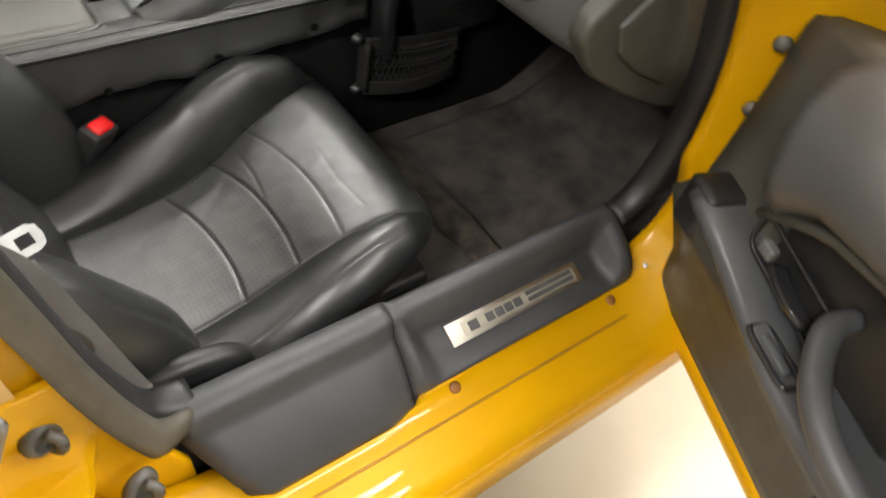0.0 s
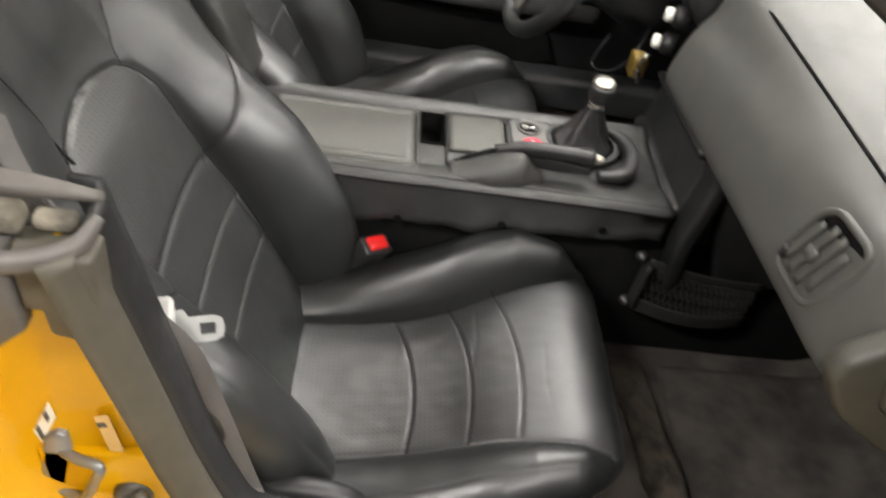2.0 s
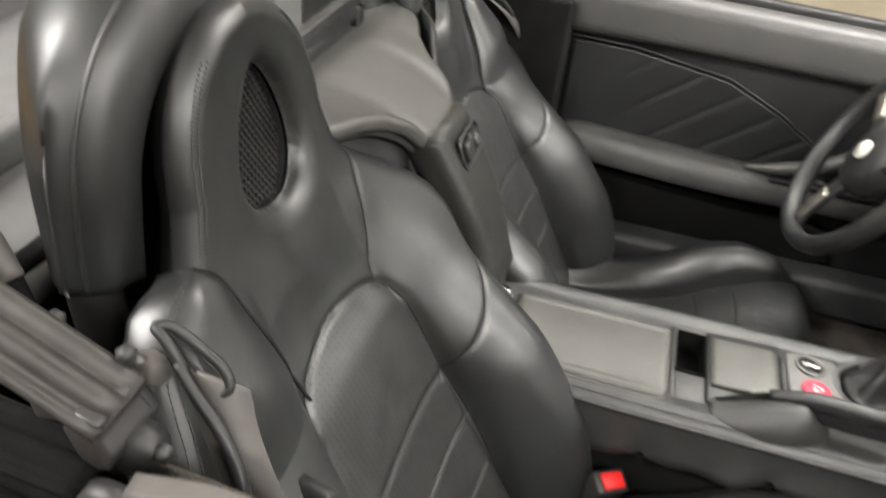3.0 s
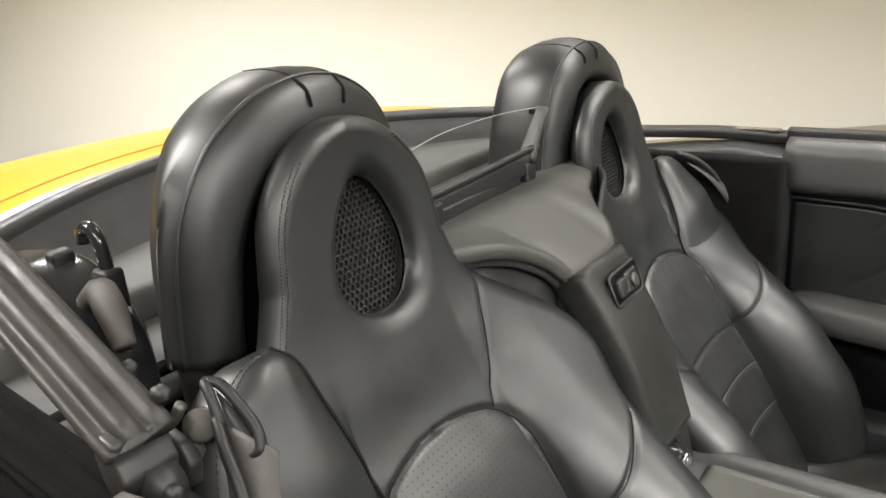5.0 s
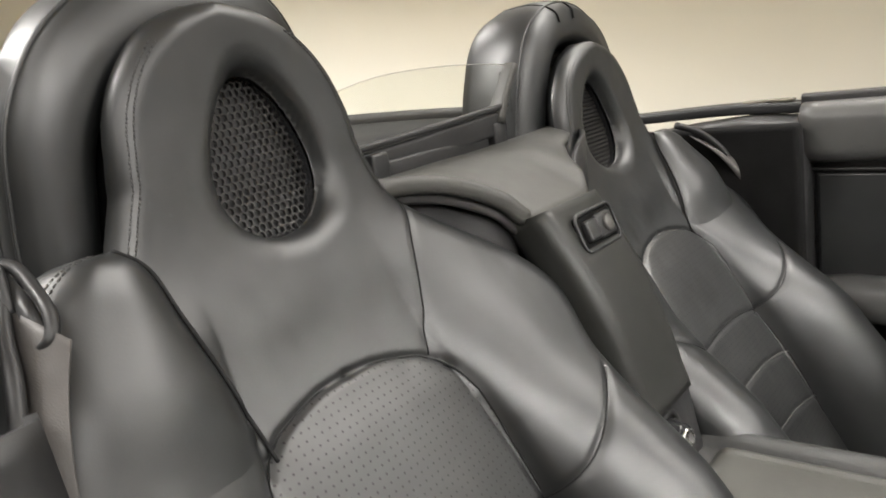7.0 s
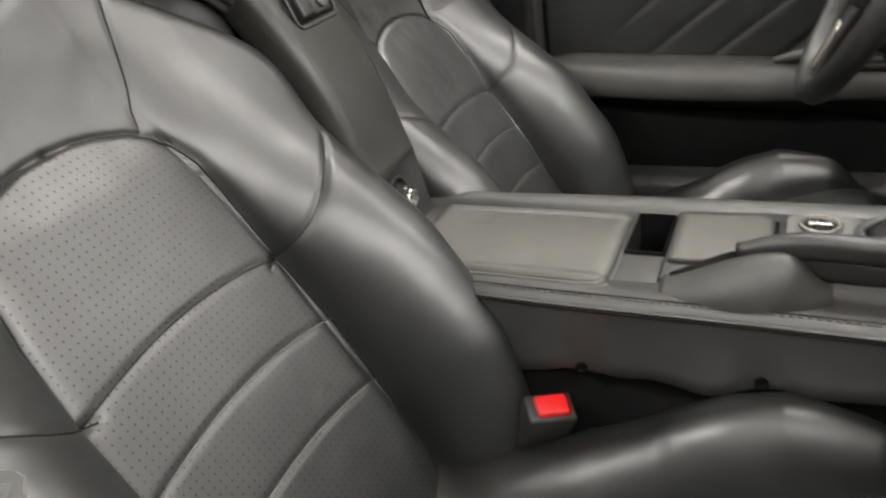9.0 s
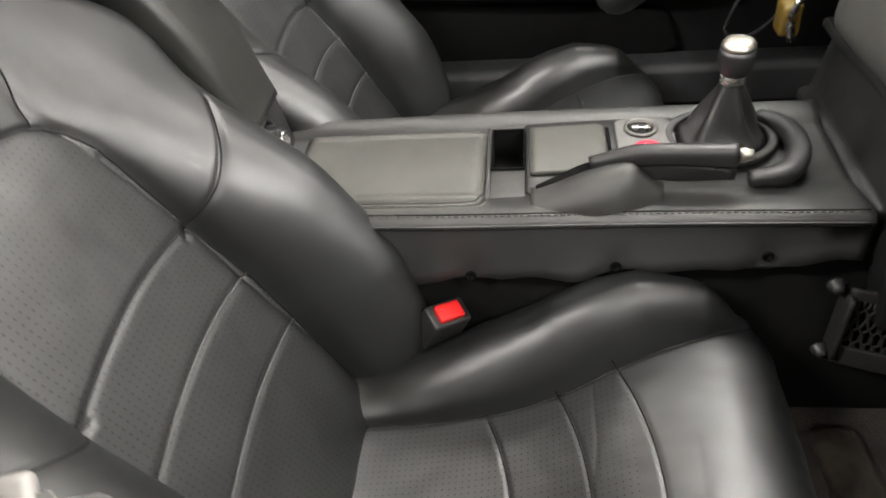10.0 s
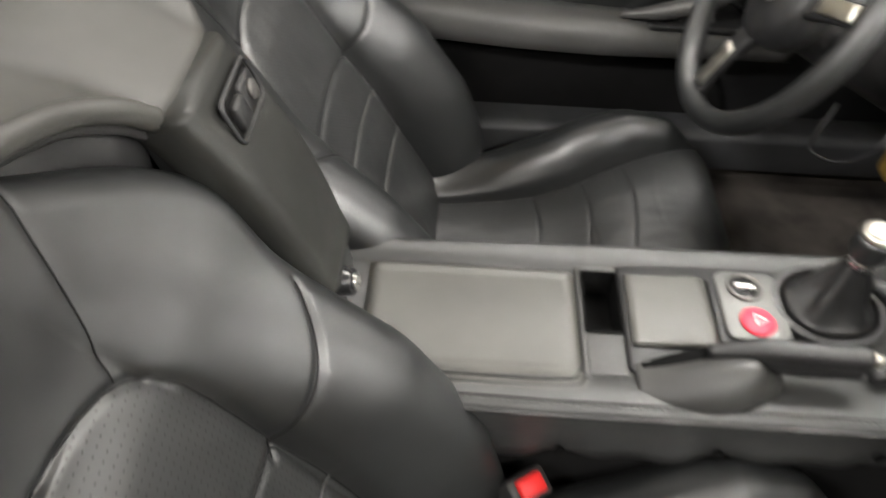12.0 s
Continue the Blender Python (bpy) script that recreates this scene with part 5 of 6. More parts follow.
for (x, y, z) in ((.437 + .012, -.718, .768), (.46 + .010, -.718, .665)):
    part("jamb_bolt", lathe([(.011, 0), (.011, .003), (.0075, .004), (.007, .010), (.0001, .010)], (x - .006, y, z), (-.6, -.75, 0), 16), DARKPL, car, "dark jamb bolt")
part("paint_chip", lathe([(.004, 0), (.004, .001), (.0001, .0014)], (.42, -.722, .375), (-.3, -.6, .7), 8), WHITEPL, car)

# rear quarter and door shut face on the near side, front wing
quarter = []
for x, k in zip(np.linspace(-.53, -2.1, 50), np.linspace(0, 1, 50)):
    top = .862 + .05*math.sin(k*2.0)
    yt = -.69 + .02*k + .08*k*k
    quarter.append([(x, y, z) for y, z in ((yt + .03, top - .006), (yt, top), (yt - .03, top - .012), (-.80 + .1*k*k, top - .055), (-.845 + .08*k*k, top - .16), (-.86 + .07*k*k, top - .30), (-.855 + .07*k*k, top - .45), (-.84 + .07*k*k, .28), (-.82 + .07*k*k, .15), (-.78 + .07*k*k, .13), (-.70, .13), (-.66, .5))])
part("rear_quarter", loft(quarter), PAINT, car)
wing_f = []
for x, k in zip(np.linspace(.60, 1.9, 30), np.linspace(0, 1, 30)):
    wing_f.append([(x, y, z) for y, z in ((-.66, .83 - .12*k), (-.74, .825 - .13*k), (-.80, .79 - .12*k), (-.84, .70 - .1*k), (-.855, .55), (-.85, .30), (-.83, .14), (-.70, .14))])
part("front_wing", loft(wing_f), PAINT, car)
part("bonnet", loft([[(x, y, .86 - .10*((x - .95)/1.2)**2 - .05*(y/.7)**2) for y in np.linspace(-.70, .70, 24)] + [(x, y, .70) for y in (.70, -.70)] for x in np.linspace(.95, 2.1, 20)]), PAINT, car)
part("far_side", loft([[(x, y, z) for y, z in ((.80, .79), (.83, .77), (.86, .62), (.855, .3), (.83, .14), (.79, .14), (.785, .5), (.79, .78))] for x in np.linspace(-2.1, 1.9, 20)]), PAINT, car)
part("underbody", rbox(-2.0, 1.9, -.66, .66, .10, .135, .01), PLASTIC, car)
part("rear_bumper", loft([[(x - .06*(1 - (y/.85)**2), y, z) for x, z in ((-2.02, .86), (-2.10, .84), (-2.14, .62), (-2.15, .45), (-2.10, .22), (-2.0, .16))] for y in np.linspace(-.85, .86, 24)]), PAINT, car)
part("front_bumper", loft([[(x + .10*(1 - (y/.85)**2), y, z) for x, z in ((1.84, .76), (1.98, .70), (2.05, .55), (2.04, .32), (1.95, .16), (1.84, .15))] for y in np.linspace(-.85, .86, 24)]), PAINT, car)
part("scuttle", rbox(.70, .97, -.70, .78, .79, .845, .02), PLASTIC, car, "black scuttle panel")
# tail deck, crowned, with its panel line
def deck_edge(y):
    return -1.29 + .26*abs(y/.68)**2.2
def deck_z(x, y):
    return .955 - .055*abs(y/.7)**2 - .11*max(0, (-x - 1.35)/.8)**2
deck = []
for k in np.linspace(0, 1, 26):
    deck.append([(deck_edge(y)*(1 - k) - 2.15*k, y, deck_z(deck_edge(y)*(1 - k) - 2.15*k, y) - (.03 if k == 0 else 0)) for y in np.linspace(-.72, .76, 50)])
part("boot_lid", strip(deck, .01), PAINT, car)
part("boot_seam", tube([(deck_edge(y) - .11, y, deck_z(deck_edge(y) - .11, y) + .0005) for y in np.linspace(-.74, .78, 60)], .0022, k=6), ORANGE, car, "orange-brown panel gap")
for s_ in (-1, 1):
    rest = []
    part("wheel_arch_liner", rbox(-1.62, -1.0, .55*s_ - .1, .55*s_ + .1, .2, .62, .04), PLASTIC, car)
for x, y in ((-1.30, -.76), (-1.30, .76), (1.10, -.76), (1.10, .76)):
    w = part("wheel", lathe([(.20, -.09), (.29, -.10), (.315, -.07), (.318, 0), (.315, .07), (.29, .10), (.2, .09)], (x, y*.93, .318), (0, 1, 0), 36), RUBBER, car, "black tyre")
    part("rim", lathe([(.20, -.06), (.18, -.05), (.06, -.02), (.05, .03), (.18, .05), (.2, .06)], (x, y*.93, .318), (0, 1, 0), 30), ALU, w, "silver wheel rim")

# ---- sill trim with kick plate ----
sill = thing("door_sill_trim", (.05, -.66, .36), "black moulded door sill trim with metal kick plate", "sill trim")
def sill_rings(x0, x1, n, recess):
    out = []
    for x in np.linspace(x0, x1, n):
        r = recess*ease(x, .0, .045)*(1 - ease(x, .36, .385))
        prof = [(-.60, .30), (-.615, .415), (-.622, .432), (-.634, .436), (-.648, .434 - .010*r), (-.652, .430 - .045*r), (-.658, .426 - .055*r), (-.69, .404 - .045*r), (-.708, .386 - .030*r), (-.716, .372 - .016*r), (-.720, .356), (-.716, .338), (-.70, .325), (-.66, .32)]
        if x < 0:
            w = ease(-x, .0, .05)
            prof = [(-.60, .30), (-.612, .424), (-.620, .4355), (-.636, .437), (-.648 - .003*w, .434), (-.652 - .004*w, .424), (-.655 - .005*w, .406), (-.663 - .006*w, .400), (-.690 - .007*w, .376), (-.706 - .008*w, .357), (-.7125 - .009*w, .3475), (-.713 - .010*w, .343), (-.721 - .010*w, .336), (-.722 - .010*w, .326)]
        out.append([(x, a, b) for a, b in prof])
    return out
rear_r = sill_rings(-.272, -.004, 30, 0)
rear_r = [[(-.300, a, b) for _, a, b in rear_r[0]]] + rear_r
rear_r = [[(x + .62*max(0, .437 - z)*float(ease(-x, .12, .30)) - .012*float(ease(-x, .26, .30))*float(ease(z, .40, .43)), y + .012*float(ease(-x, .27, .30)), z) for x, y, z in r] for r in rear_r]
part("sill_rear", loft(rear_r), SILL, sill)
part("sill_front", loft(sill_rings(-.002, .400, 50, 1)), SILL, sill)
def on_sill(x, v, out=.002):
    y, z = -.6585 - .031*v, .3715 - .0122*v
    return (x, y - out*.36, z + out*.93)
def plate_box(x0, x1, v0, v1, h0, h1):
    c = [on_sill(x, v, h) for h in (h0, h1) for x, v in ((x0, v0), (x1, v0), (x1, v1), (x0, v1))]
    return raw(c, [(3, 2, 1, 0), (4, 5, 6, 7), (0, 1, 5, 4), (1, 2, 6, 5), (2, 3, 7, 6), (3, 0, 4, 7)], False)
kp = part("kick_plate", plate_box(.078, .322, .02, .98, .0, .004), ALU, sill, "brushed metal kick plate")
part("plate_field", plate_box(.102, .312, .2, .82, .004, .0052), PLATEGREY, kp, "grey inset field")
for x0, x1, v0, v1 in ((.112, .128, .3, .72), (.142, .156, .32, .7), (.159, .173, .32, .7), (.176, .190, .32, .7), (.193, .207, .32, .7)):
    part("mark", plate_box(x0, x1, v0, v1, .0052, .0064), INK, kp, "dark embossed mark")
for v0 in (.26, .54):
    part("mark", plate_box(.218, .306, v0, v0 + .2, .0052, .0062), INK, kp, "dark embossed mark")

NEAR = Vector((-.018, -.008, .025))     # the near door opening's place against the seats
sill.location += NEAR
pil.location += NEAR
for ob in car.children:
    if ob.name.split(".")[0] in ("door_jamb", "door_seal_front", "door_seal_rear", "door_trim_rear", "rear_corner", "rocker_panel", "drain_seam", "body_plug", "jamb_bolt", "paint_chip"):
        ob.location = NEAR

# ---- striker, check parts and decals on the rear jamb ----
st = thing("door_striker", (-.43, -.67, .64), "steel door striker loop bolted to the yellow jamb", "striker")
part("striker_base", prism([(-.449, .650), (-.441, .646), (-.441, .610), (-.458, .545), (-.470, .528), (-.479, .533), (-.476, .575), (-.461, .640)], "y", -.668, -.655, .003), PALESTEEL, st, "worn plated base plate")
part("striker_loop", tube([(-.448, -.666, .617), (-.430, -.675, .622), (-.413, -.680, .622), (-.420, -.680, .598), (-.436, -.678, .560), (-.450, -.672, .552), (-.464, -.666, .552)], .005, 30, 9), PALESTEEL, st, "bare steel loop")
st.location += NEAR
for (x, y, z) in ((-.395, -.664, .556), (-.338, -.700, .456)):
    bs = thing("bump_stop", (x, y, z), "dark rubber bump stop on the yellow jamb", "bump stop", "jamb bump stops")
    ax = (.35, -.93, .1)
    bs.location += NEAR
    part("pad", lathe([(.019, 0), (.019, .006), (.017, .010), (.012, .012), (.011, .007), (.0001, .007)], (x, y, z), ax, 18), DARKPL, bs)
    part("lug", tube([(x + .004, y - .006, z - .014), (x + .012, y - .016, z - .012), (x + .014, y - .017, z + .006), (x + .006, y - .010, z + .012)], .0055, 14, 8), DARKPL, bs, "moulded rubber lug")
def decal(corner, du, dv, material, label):
    c, u, v = Vector(corner), Vector(du), Vector(dv)
    n = u.cross(v).normalized()*.0012
    p = [c, c + u, c + u + v, c + v]
    return raw([tuple(q) for q in p] + [tuple(q + n) for q in p], [(0, 1, 2, 3), (7, 6, 5, 4), (0, 4, 5, 1), (1, 5, 6, 2), (2, 6, 7, 3), (3, 7, 4, 0)], False)

# ---- roll hoops ----
def build_hoop():
    h = thing("roll_hoop", (-.70, YC, .75), "black leather-wrapped roll hoop behind the seat", "roll hoop", "pair of roll hoops")
    # centre line of the arch in (y, z), legs spreading a little
    path = [(-.156, .905), (-.152, .955), (-.140, 1.02), (-.107, 1.074), (-.064, 1.104), (-.022, 1.116), (.012, 1.117), (.048, 1.109), (.086, 1.082), (.114, 1.02), (.129, .955), (.136, .89), (.142, .83)]
    P = smooth_line(path, 80)
    T = np.gradient(P, axis=0)
    T /= np.linalg.norm(T, axis=1)[:, None]
    O = np.stack((-T[:, 1], T[:, 0]), 1)
    O = np.where((O*(P - np.array([0, .8]))).sum(1)[:, None] < 0, -O, O)
    def build(lo, hi, grow=0.0, cap=True):
        rings = []
        for p, o in zip(P[lo:hi], O[lo:hi]):
            k = ease(p[1], .76, 1.08)
            front, backx = np.interp(p[1], [.83, .9, 1.0, 1.12], [-.648, -.648, -.645, -.640]), np.interp(p[0], [-.17, -.1, 0, .1, .17], [-.702, -.735, -.757, -.772, -.782])
            tin, tout = .040 + .012*k, .020
            sec = []
            for a, b in ((front + .006, -tin*.55), (front, -tin*.3), (front - .002, tout*.1), (front - .018, tout*.72), (front - .04, tout*.98), ((front + backx)/2, tout*1.04), (backx + .03, tout*.95), (backx + .008, tout*.55), (backx, 0), (backx + .004, -tin*.7), (backx + .02, -tin), (front - .02, -tin), (front - .004, -tin*.85)):
                sec.append((a + 0*(grow if a > -.7 else -grow), p[0]*1.0 + YC + o[0]*(b + (grow if b > 0 else -grow)), p[1] + o[1]*(b + (grow if b > 0 else -grow))))
            rings.append(sec)
        return loft(rings)
    part("leather_wrap", build(0, 80), LEATHER, h)
    def ring_at(f, name, off=-.0006):
        i = int(f*79)
        p, o = P[i], O[i]
        k = ease(p[1], .76, 1.08)
        fx = float(np.interp(p[1], [.83, .9, 1.0, 1.12], [-.648, -.648, -.645, -.640]))
        bx = float(np.interp(p[0], [-.17, -.1, 0, .1, .17], [-.702, -.735, -.757, -.772, -.782]))
        sec = [(fx + .001, -.012), (fx - .001, .002), (fx - .018, .0144), (fx - .04, .0196), ((fx + bx)/2, .0208), (bx + .03, .019)]
        pts = [(a, p[0] + YC + o[0]*(b + off), p[1] + o[1]*(b + off)) for a, b in sec]
        part(name, tube(pts, .0014, 24, 7), SEAM, h, "dark seam line")
    ring_at(.455, "seam"), ring_at(.535, "seam")
    # stitched ridge along the front edge
    line = []
    for p, o in zip(P, O):
        fx = float(np.interp(p[1], [.9, 1.0, 1.12], [-.648, -.645, -.640]))
        line.append((fx - .018, p[0] + YC + o[0]*.0138, p[1] + o[1]*.0138))
    part("edge_bead", tube(line, .0022, k=6), LEATHER, h)
    for s_ in (-1, 1):
        part("steel_leg", tube([(-.69, YC + s_*.14, .93), (-.685, YC + s_*.142, .80), (-.68, YC + s_*.142, .66)], .022, 8, 12), GLOSSRUB, h, "dark steel hoop leg")
    part("back_panel", strip([[(-.70 + .02*u, YC + v*.13, .86 + .2*u - .02*v*v) for v in np.linspace(-1, 1, 12)] for u in np.linspace(0, 1, 8)], .012), FELTSHADE, h, "black filler panel")
    return h


near_hoop = build_hoop()
far_hoop = copy_thing(near_hoop, pose(-.758, .352, .706))
far_hoop.scale = (1, -1, 1)

# ---- saddle cover between the seats with the lockable lid ----
sad = thing("bulkhead_cover", (-.62, 0, .6), "black moulded cover between the seats with lockable lid", "storage cover")
SADDLE_EDGE = [(0, -.528, .857), (.04, -.529, .857), (.064, -.535, .859), (.088, -.545, .883), (.118, -.565, .903), (.158, -.58, .917), (.208, -.60, .923), (.27, -.64, .924)]
half_edge = smooth_line(SADDLE_EDGE, 40)
edge_line = [(x, .008 - d, z) for d, x, z in half_edge[::-1]] + [(x - .4*max(0, min(d, .16) - .064), .008 + d, z - .016*float(ease(d, .064, .14))) for d, x, z in half_edge[1:]]
dome = []
for k in np.linspace(0, 1, 24):
    row = []
    for x, y, z in edge_line:
        a = abs(y - .008)/.27
        bx, bz = -.745, .902 - .008*a
        row.append((x*(1 - k) + bx*k, y*(1 + .15*k), (.857 + (z - .857)*(1 - k)**1.3)*(1 - k) + bz*k + (.020 + .004*a)*math.sin(math.pi*k) - .008*(1 - k)**6))
    dome.append(row)
part("saddle_top", strip(dome, .010), PLASTIC2, sad, "smooth black saddle moulding")
for s_ in (-1, 1):
    lip = [(x - .004, .008 + s_*d, z - .010) for d, x, z in half_edge[10:]]
    if s_ < 0:
        part("saddle_lip", sweep(lip, slab(.018, .020, .008)), PLASTIC2, sad, "rounded moulding lip")
        part("rubber_edge", sweep([(x - .010, y, z - .014) for x, y, z in lip], slab(.012, .012, .004)), GLOSSRUB, sad, "black rubber edging")
    part("bulkhead_face", strip([[(x - .014 - .02*k, y - s_*.004, z - .012 - k*(z - .50)) for x, y, z in lip] for k in np.linspace(0, 1, 8)], .006), PLASTIC, sad, "dark bulkhead face")
# lid panel
lidp = []
for k in np.linspace(0, 1, 30):
    x = -.526 + .102*k
    z = .847 - .222*k
    half = .066 - .006*k - .008*max(0, k - .9)*10*.1
    bulge = .012*math.sin(math.pi*min(1, k*1.1))
    ring = []
    half *= math.sqrt(1 - .12*max(0, (k - .88)/.12)**2)
    for a, b in slab(2*half, .06, .020, 5):
        ring.append((x - .016 + bulge + (b)*.92, a, z + b*.34))
    lidp.append(ring)
lidm = part("lid", loft(lidp), LIDGREY, sad, "satin olive-black lid")
def on_lid(v, k, out=.0):
    x, z = -.526 + .102*k - .016 + .012*math.sin(math.pi*min(1, k*1.1)) + .0285, .847 - .222*k + .0102
    return (x + out*.94, v, z + out*.34)
lq = Matrix.Translation(on_lid(.006, .15)) @ Matrix(((.94, 0, -.34), (0, 1, 0), (.34, 0, .94))).to_4x4()
# Raised box whose black paints in the shade of the latch recess.
part("latch_recess", rbox(-.004, .003, -.036, .036, -.019, .019, .004, 3, lq), INKHOLE, lidm, "black latch recess")
part("latch_frame", sweep([tuple(lq @ Vector((.003, a, b))) for a, b in slab(.078, .042, .009, 4)], circle(.0022, 7), closed=True, up=(.94, 0, .34)), PLASTIC, lidm)
part("latch_paddle", rbox(-.001, .010, -.030, -.006, -.012, .012, .004, 3, lq), PLASTIC, lidm, "black latch paddle")
part("lock_plate", rbox(-.001, .007, -.004, .031, -.014, .014, .006, 3, lq), PLASTIC, lidm)
part("lock_barrel", lathe([(.009, 0), (.009, .004), (.007, .005), (.0001, .005)], tuple(lq @ Vector((.006, .014, 0))), (.94, 0, .34), 20), DARKSTEEL, lidm, "round metal lock barrel")
part("gap_line", sweep([(-.526, y, .842) for y in np.linspace(-.056, .072, 12)], slab(.006, .006, .001)), INKHOLE, sad)

# ---- wind deflector ----
wd = thing("wind_deflector", (-.71, .05, .93), "clear wind deflector in a black plastic frame", "wind deflector")
part("rail", sweep([(-.715, -.19, .930), (-.705, 0, .938), (-.70, .165, .947)], slab(.026, .034, .006), 20), PLASTIC, wd)
part("rail_top", sweep([(-.703, -.19, .952), (-.694, 0, .960), (-.688, .172, .969)], slab(.010, .008, .003), 20), PLASTIC, wd, "black rail lip")
part("end_post", sweep([(-.697, .152, .948), (-.692, .170, .985), (-.688, .196, 1.022)], slab(.012, .022, .004), 10, up=(1, 0, 0), scale=[1.3, 1, .9]), PLASTIC2, wd, "flat black end post")
part("rail_box", rbox(-.722, -.690, -.075, .125, .908, .936, .004), PLASTIC, wd, "black rail box")
for y in (-.09, .148):
    part("bracket", rbox(-.712, -.685, y - .014, y + .014, .905, .948, .004), PLASTIC, wd)
pane_top = [(-.695, y, 1.034 - .9*max(0, -.02 - y)**2 - .30*max(0, y)**2) for y in np.linspace(-.24, .196, 30)]
sheet = strip([[(x, y, .955) for x, y, z in pane_top], pane_top], .003)
for f in sheet.faces:
    f.smooth = False
po = part("pane", sheet, PANE, wd, "clear acrylic pane")
po.visible_shadow = False
wd.location += Vector((-.018, -.003, -.015))
part("pane_edge", tube(pane_top, .0006, k=6), SATINLIGHT, po, "pale cut edge of the pane")

# ---- rear shelf and roof well ----
well = thing("roof_well", (-1.1, 0, .7), "dark lined roof well behind the hoops", "car interior", kind="structure")
part("shelf", strip([[(x, y, .845 + .02*ease(-x, .75, 1.2) + .01*math.sin(y*5)) for y in np.linspace(-.60, .62, 30)] for x in np.linspace(-.78, -1.22, 20)], .02), SHELF, well, "dark grey shelf lining")
part("shelf_step", sweep([(-.95, y, .862) for y in np.linspace(-.58, .60, 14)], slab(.03, .05, .012)), SHELF, well)
def rim_pt(y, d, z):
    return (deck_edge(y) + d, y, deck_z(deck_edge(y), y) + z)
part("rear_seal", sweep([rim_pt(y, .012, -.004) for y in np.linspace(-.735, .77, 60)], slab(.035, .03, .012)), GLOSSRUB, well, "thick black rubber seal")
part("well_wall", strip([[rim_pt(y, d, z) for y in np.linspace(-.735, .77, 40)] for d, z in ((.02, -.012), (.04, -.05), (.07, -.10), (.16, -.13))], .01), WELLMAT, well, "dark grey well lining")
for y in (-.64, .64):
    part("well_side", rbox(-1.4, -.45, y - .02, y + .02, .45, .84, .01), FELTSHADE, well)
part("well_front", rbox(-.83, -.80, -.62, .62, .44, .845, .01), FELTSHADE, well)
part("well_floor", rbox(-1.45, -.5, -.66, .66, .42, .46, .01), FELTSHADE, well)

def latch(y, s_):
    lt = thing("roof_latch", (-.80, y, .86), "black roof latch with curved hook on the folded frame", "latch")
    part("latch_body", sweep([(-.93, y - .03*s_, .955), (-.86, y - .015*s_, .95), (-.78, y - .02*s_, .905), (-.74, y - .025*s_, .86)], slab(.07, .05, .014), 20, scale=[.8, 1, 1, .6]), GLOSS, lt, "blue-black latch body")
    part("hook_post", rbox(-.803, -.778, y - .011, y + .011, .93, .975, .005), PLASTIC, lt)
    part("hook", tube([(-.79, y, .965), (-.792, y, 1.0), (-.802, y, 1.012), (-.818, y, 1.008), (-.822, y, .996)], .007, 20, 9), GLOSS, lt, "curved black hook")
    part("guide", rbox(-.87, -.85, y - .02, y + .004, .95, .985, .005), PLASTIC, lt)
    return lt
latch(-.49, 1)
latch(.50, -1)

# folded roof frame on the near side: channel rails, joints and the rubber end caps
fr = thing("folded_roof_frame", (-.6, -.64, .85), "folded soft-top frame with grey weatherstrip channels", "roof frame")
chan = [(-.024, -.006), (-.023, .006), (-.017, .011), (-.012, .007), (-.008, .002), (-.004, .007), (.002, .012), (.009, .011), (.012, .004), (.014, -.001), (.019, .003), (.024, .0), (.023, -.006), (.012, -.011), (-.012, -.011)]
part("upper_channel", (sweep([(-.86, -.605, 1.062), (-.76, -.605, 1.032), (-.665, -.608, .990), (-.553, -.612, .938)], [(a*1.05, b*.9) for a, b in chan], 24)), CHANNEL, fr, "grey-black weatherstrip channel")
# Lower channels are near-black: shade under the upper one is painted in.
part("lower_channel", (sweep([(-.88, -.64, .940), (-.78, -.638, .928), (-.68, -.632, .908), (-.575, -.622, .878)], [(a*.9, b*.9) for a, b in chan], 24)), FELTSHADE, fr, "grey-black weatherstrip channel")
part("third_channel", (sweep([(-.88, -.655, .905), (-.78, -.655, .898), (-.68, -.652, .875), (-.60, -.645, .850)], [(a*.8, b*.8) for a, b in chan], 24)), FELTSHADE, fr)
part("end_cap", prism([(-.575, .905), (-.562, .897), (-.553, .903), (-.548, .918), (-.556, .930), (-.552, .944), (-.570, .948), (-.582, .930)], "y", -.632, -.590, .003), GLOSSRUB, fr, "torn rubber end cap")
part("main_pivot", joined([lathe([(.022, 0), (.022, .012), (.012, .016), (.0001, .016)], (-.55, -.635, .878), (0, -1, 0), 20), lathe([(.016, 0), (.016, .02), (.0001, .02)], (-.55, -.60, .90), (.2, -1, .2), 16)]), GLOSSRUB, fr, "dark steel pivot")
part("link_arm", sweep([(-.55, -.60, .90), (-.60, -.575, .90), (-.66, -.565, .91), (-.74, -.56, .92)], slab(.012, .03, .004), 14), DARKSTEEL, fr)
part("sleeve", tube([(-.70, -.535, .935), (-.725, -.527, .958), (-.76, -.515, .965), (-.80, -.51, .945)], .014, 18, 10, [.7, 1, 1, .8]), RUBBER, fr, "ribbed rubber sleeve")
for (x, y, z) in ((-.565, -.585, .955), (-.60, -.575, .93), (-.53, -.61, .905), (-.545, -.63, .86), (-.63, -.57, .95)):
    part("bolt", lathe([(.007, 0), (.007, .004), (.005, .005), (.005, .008), (.0001, .008)], (x, y, z), (.4, -.6, .6), 6), GLOSSRUB, fr, "dark bolt head")
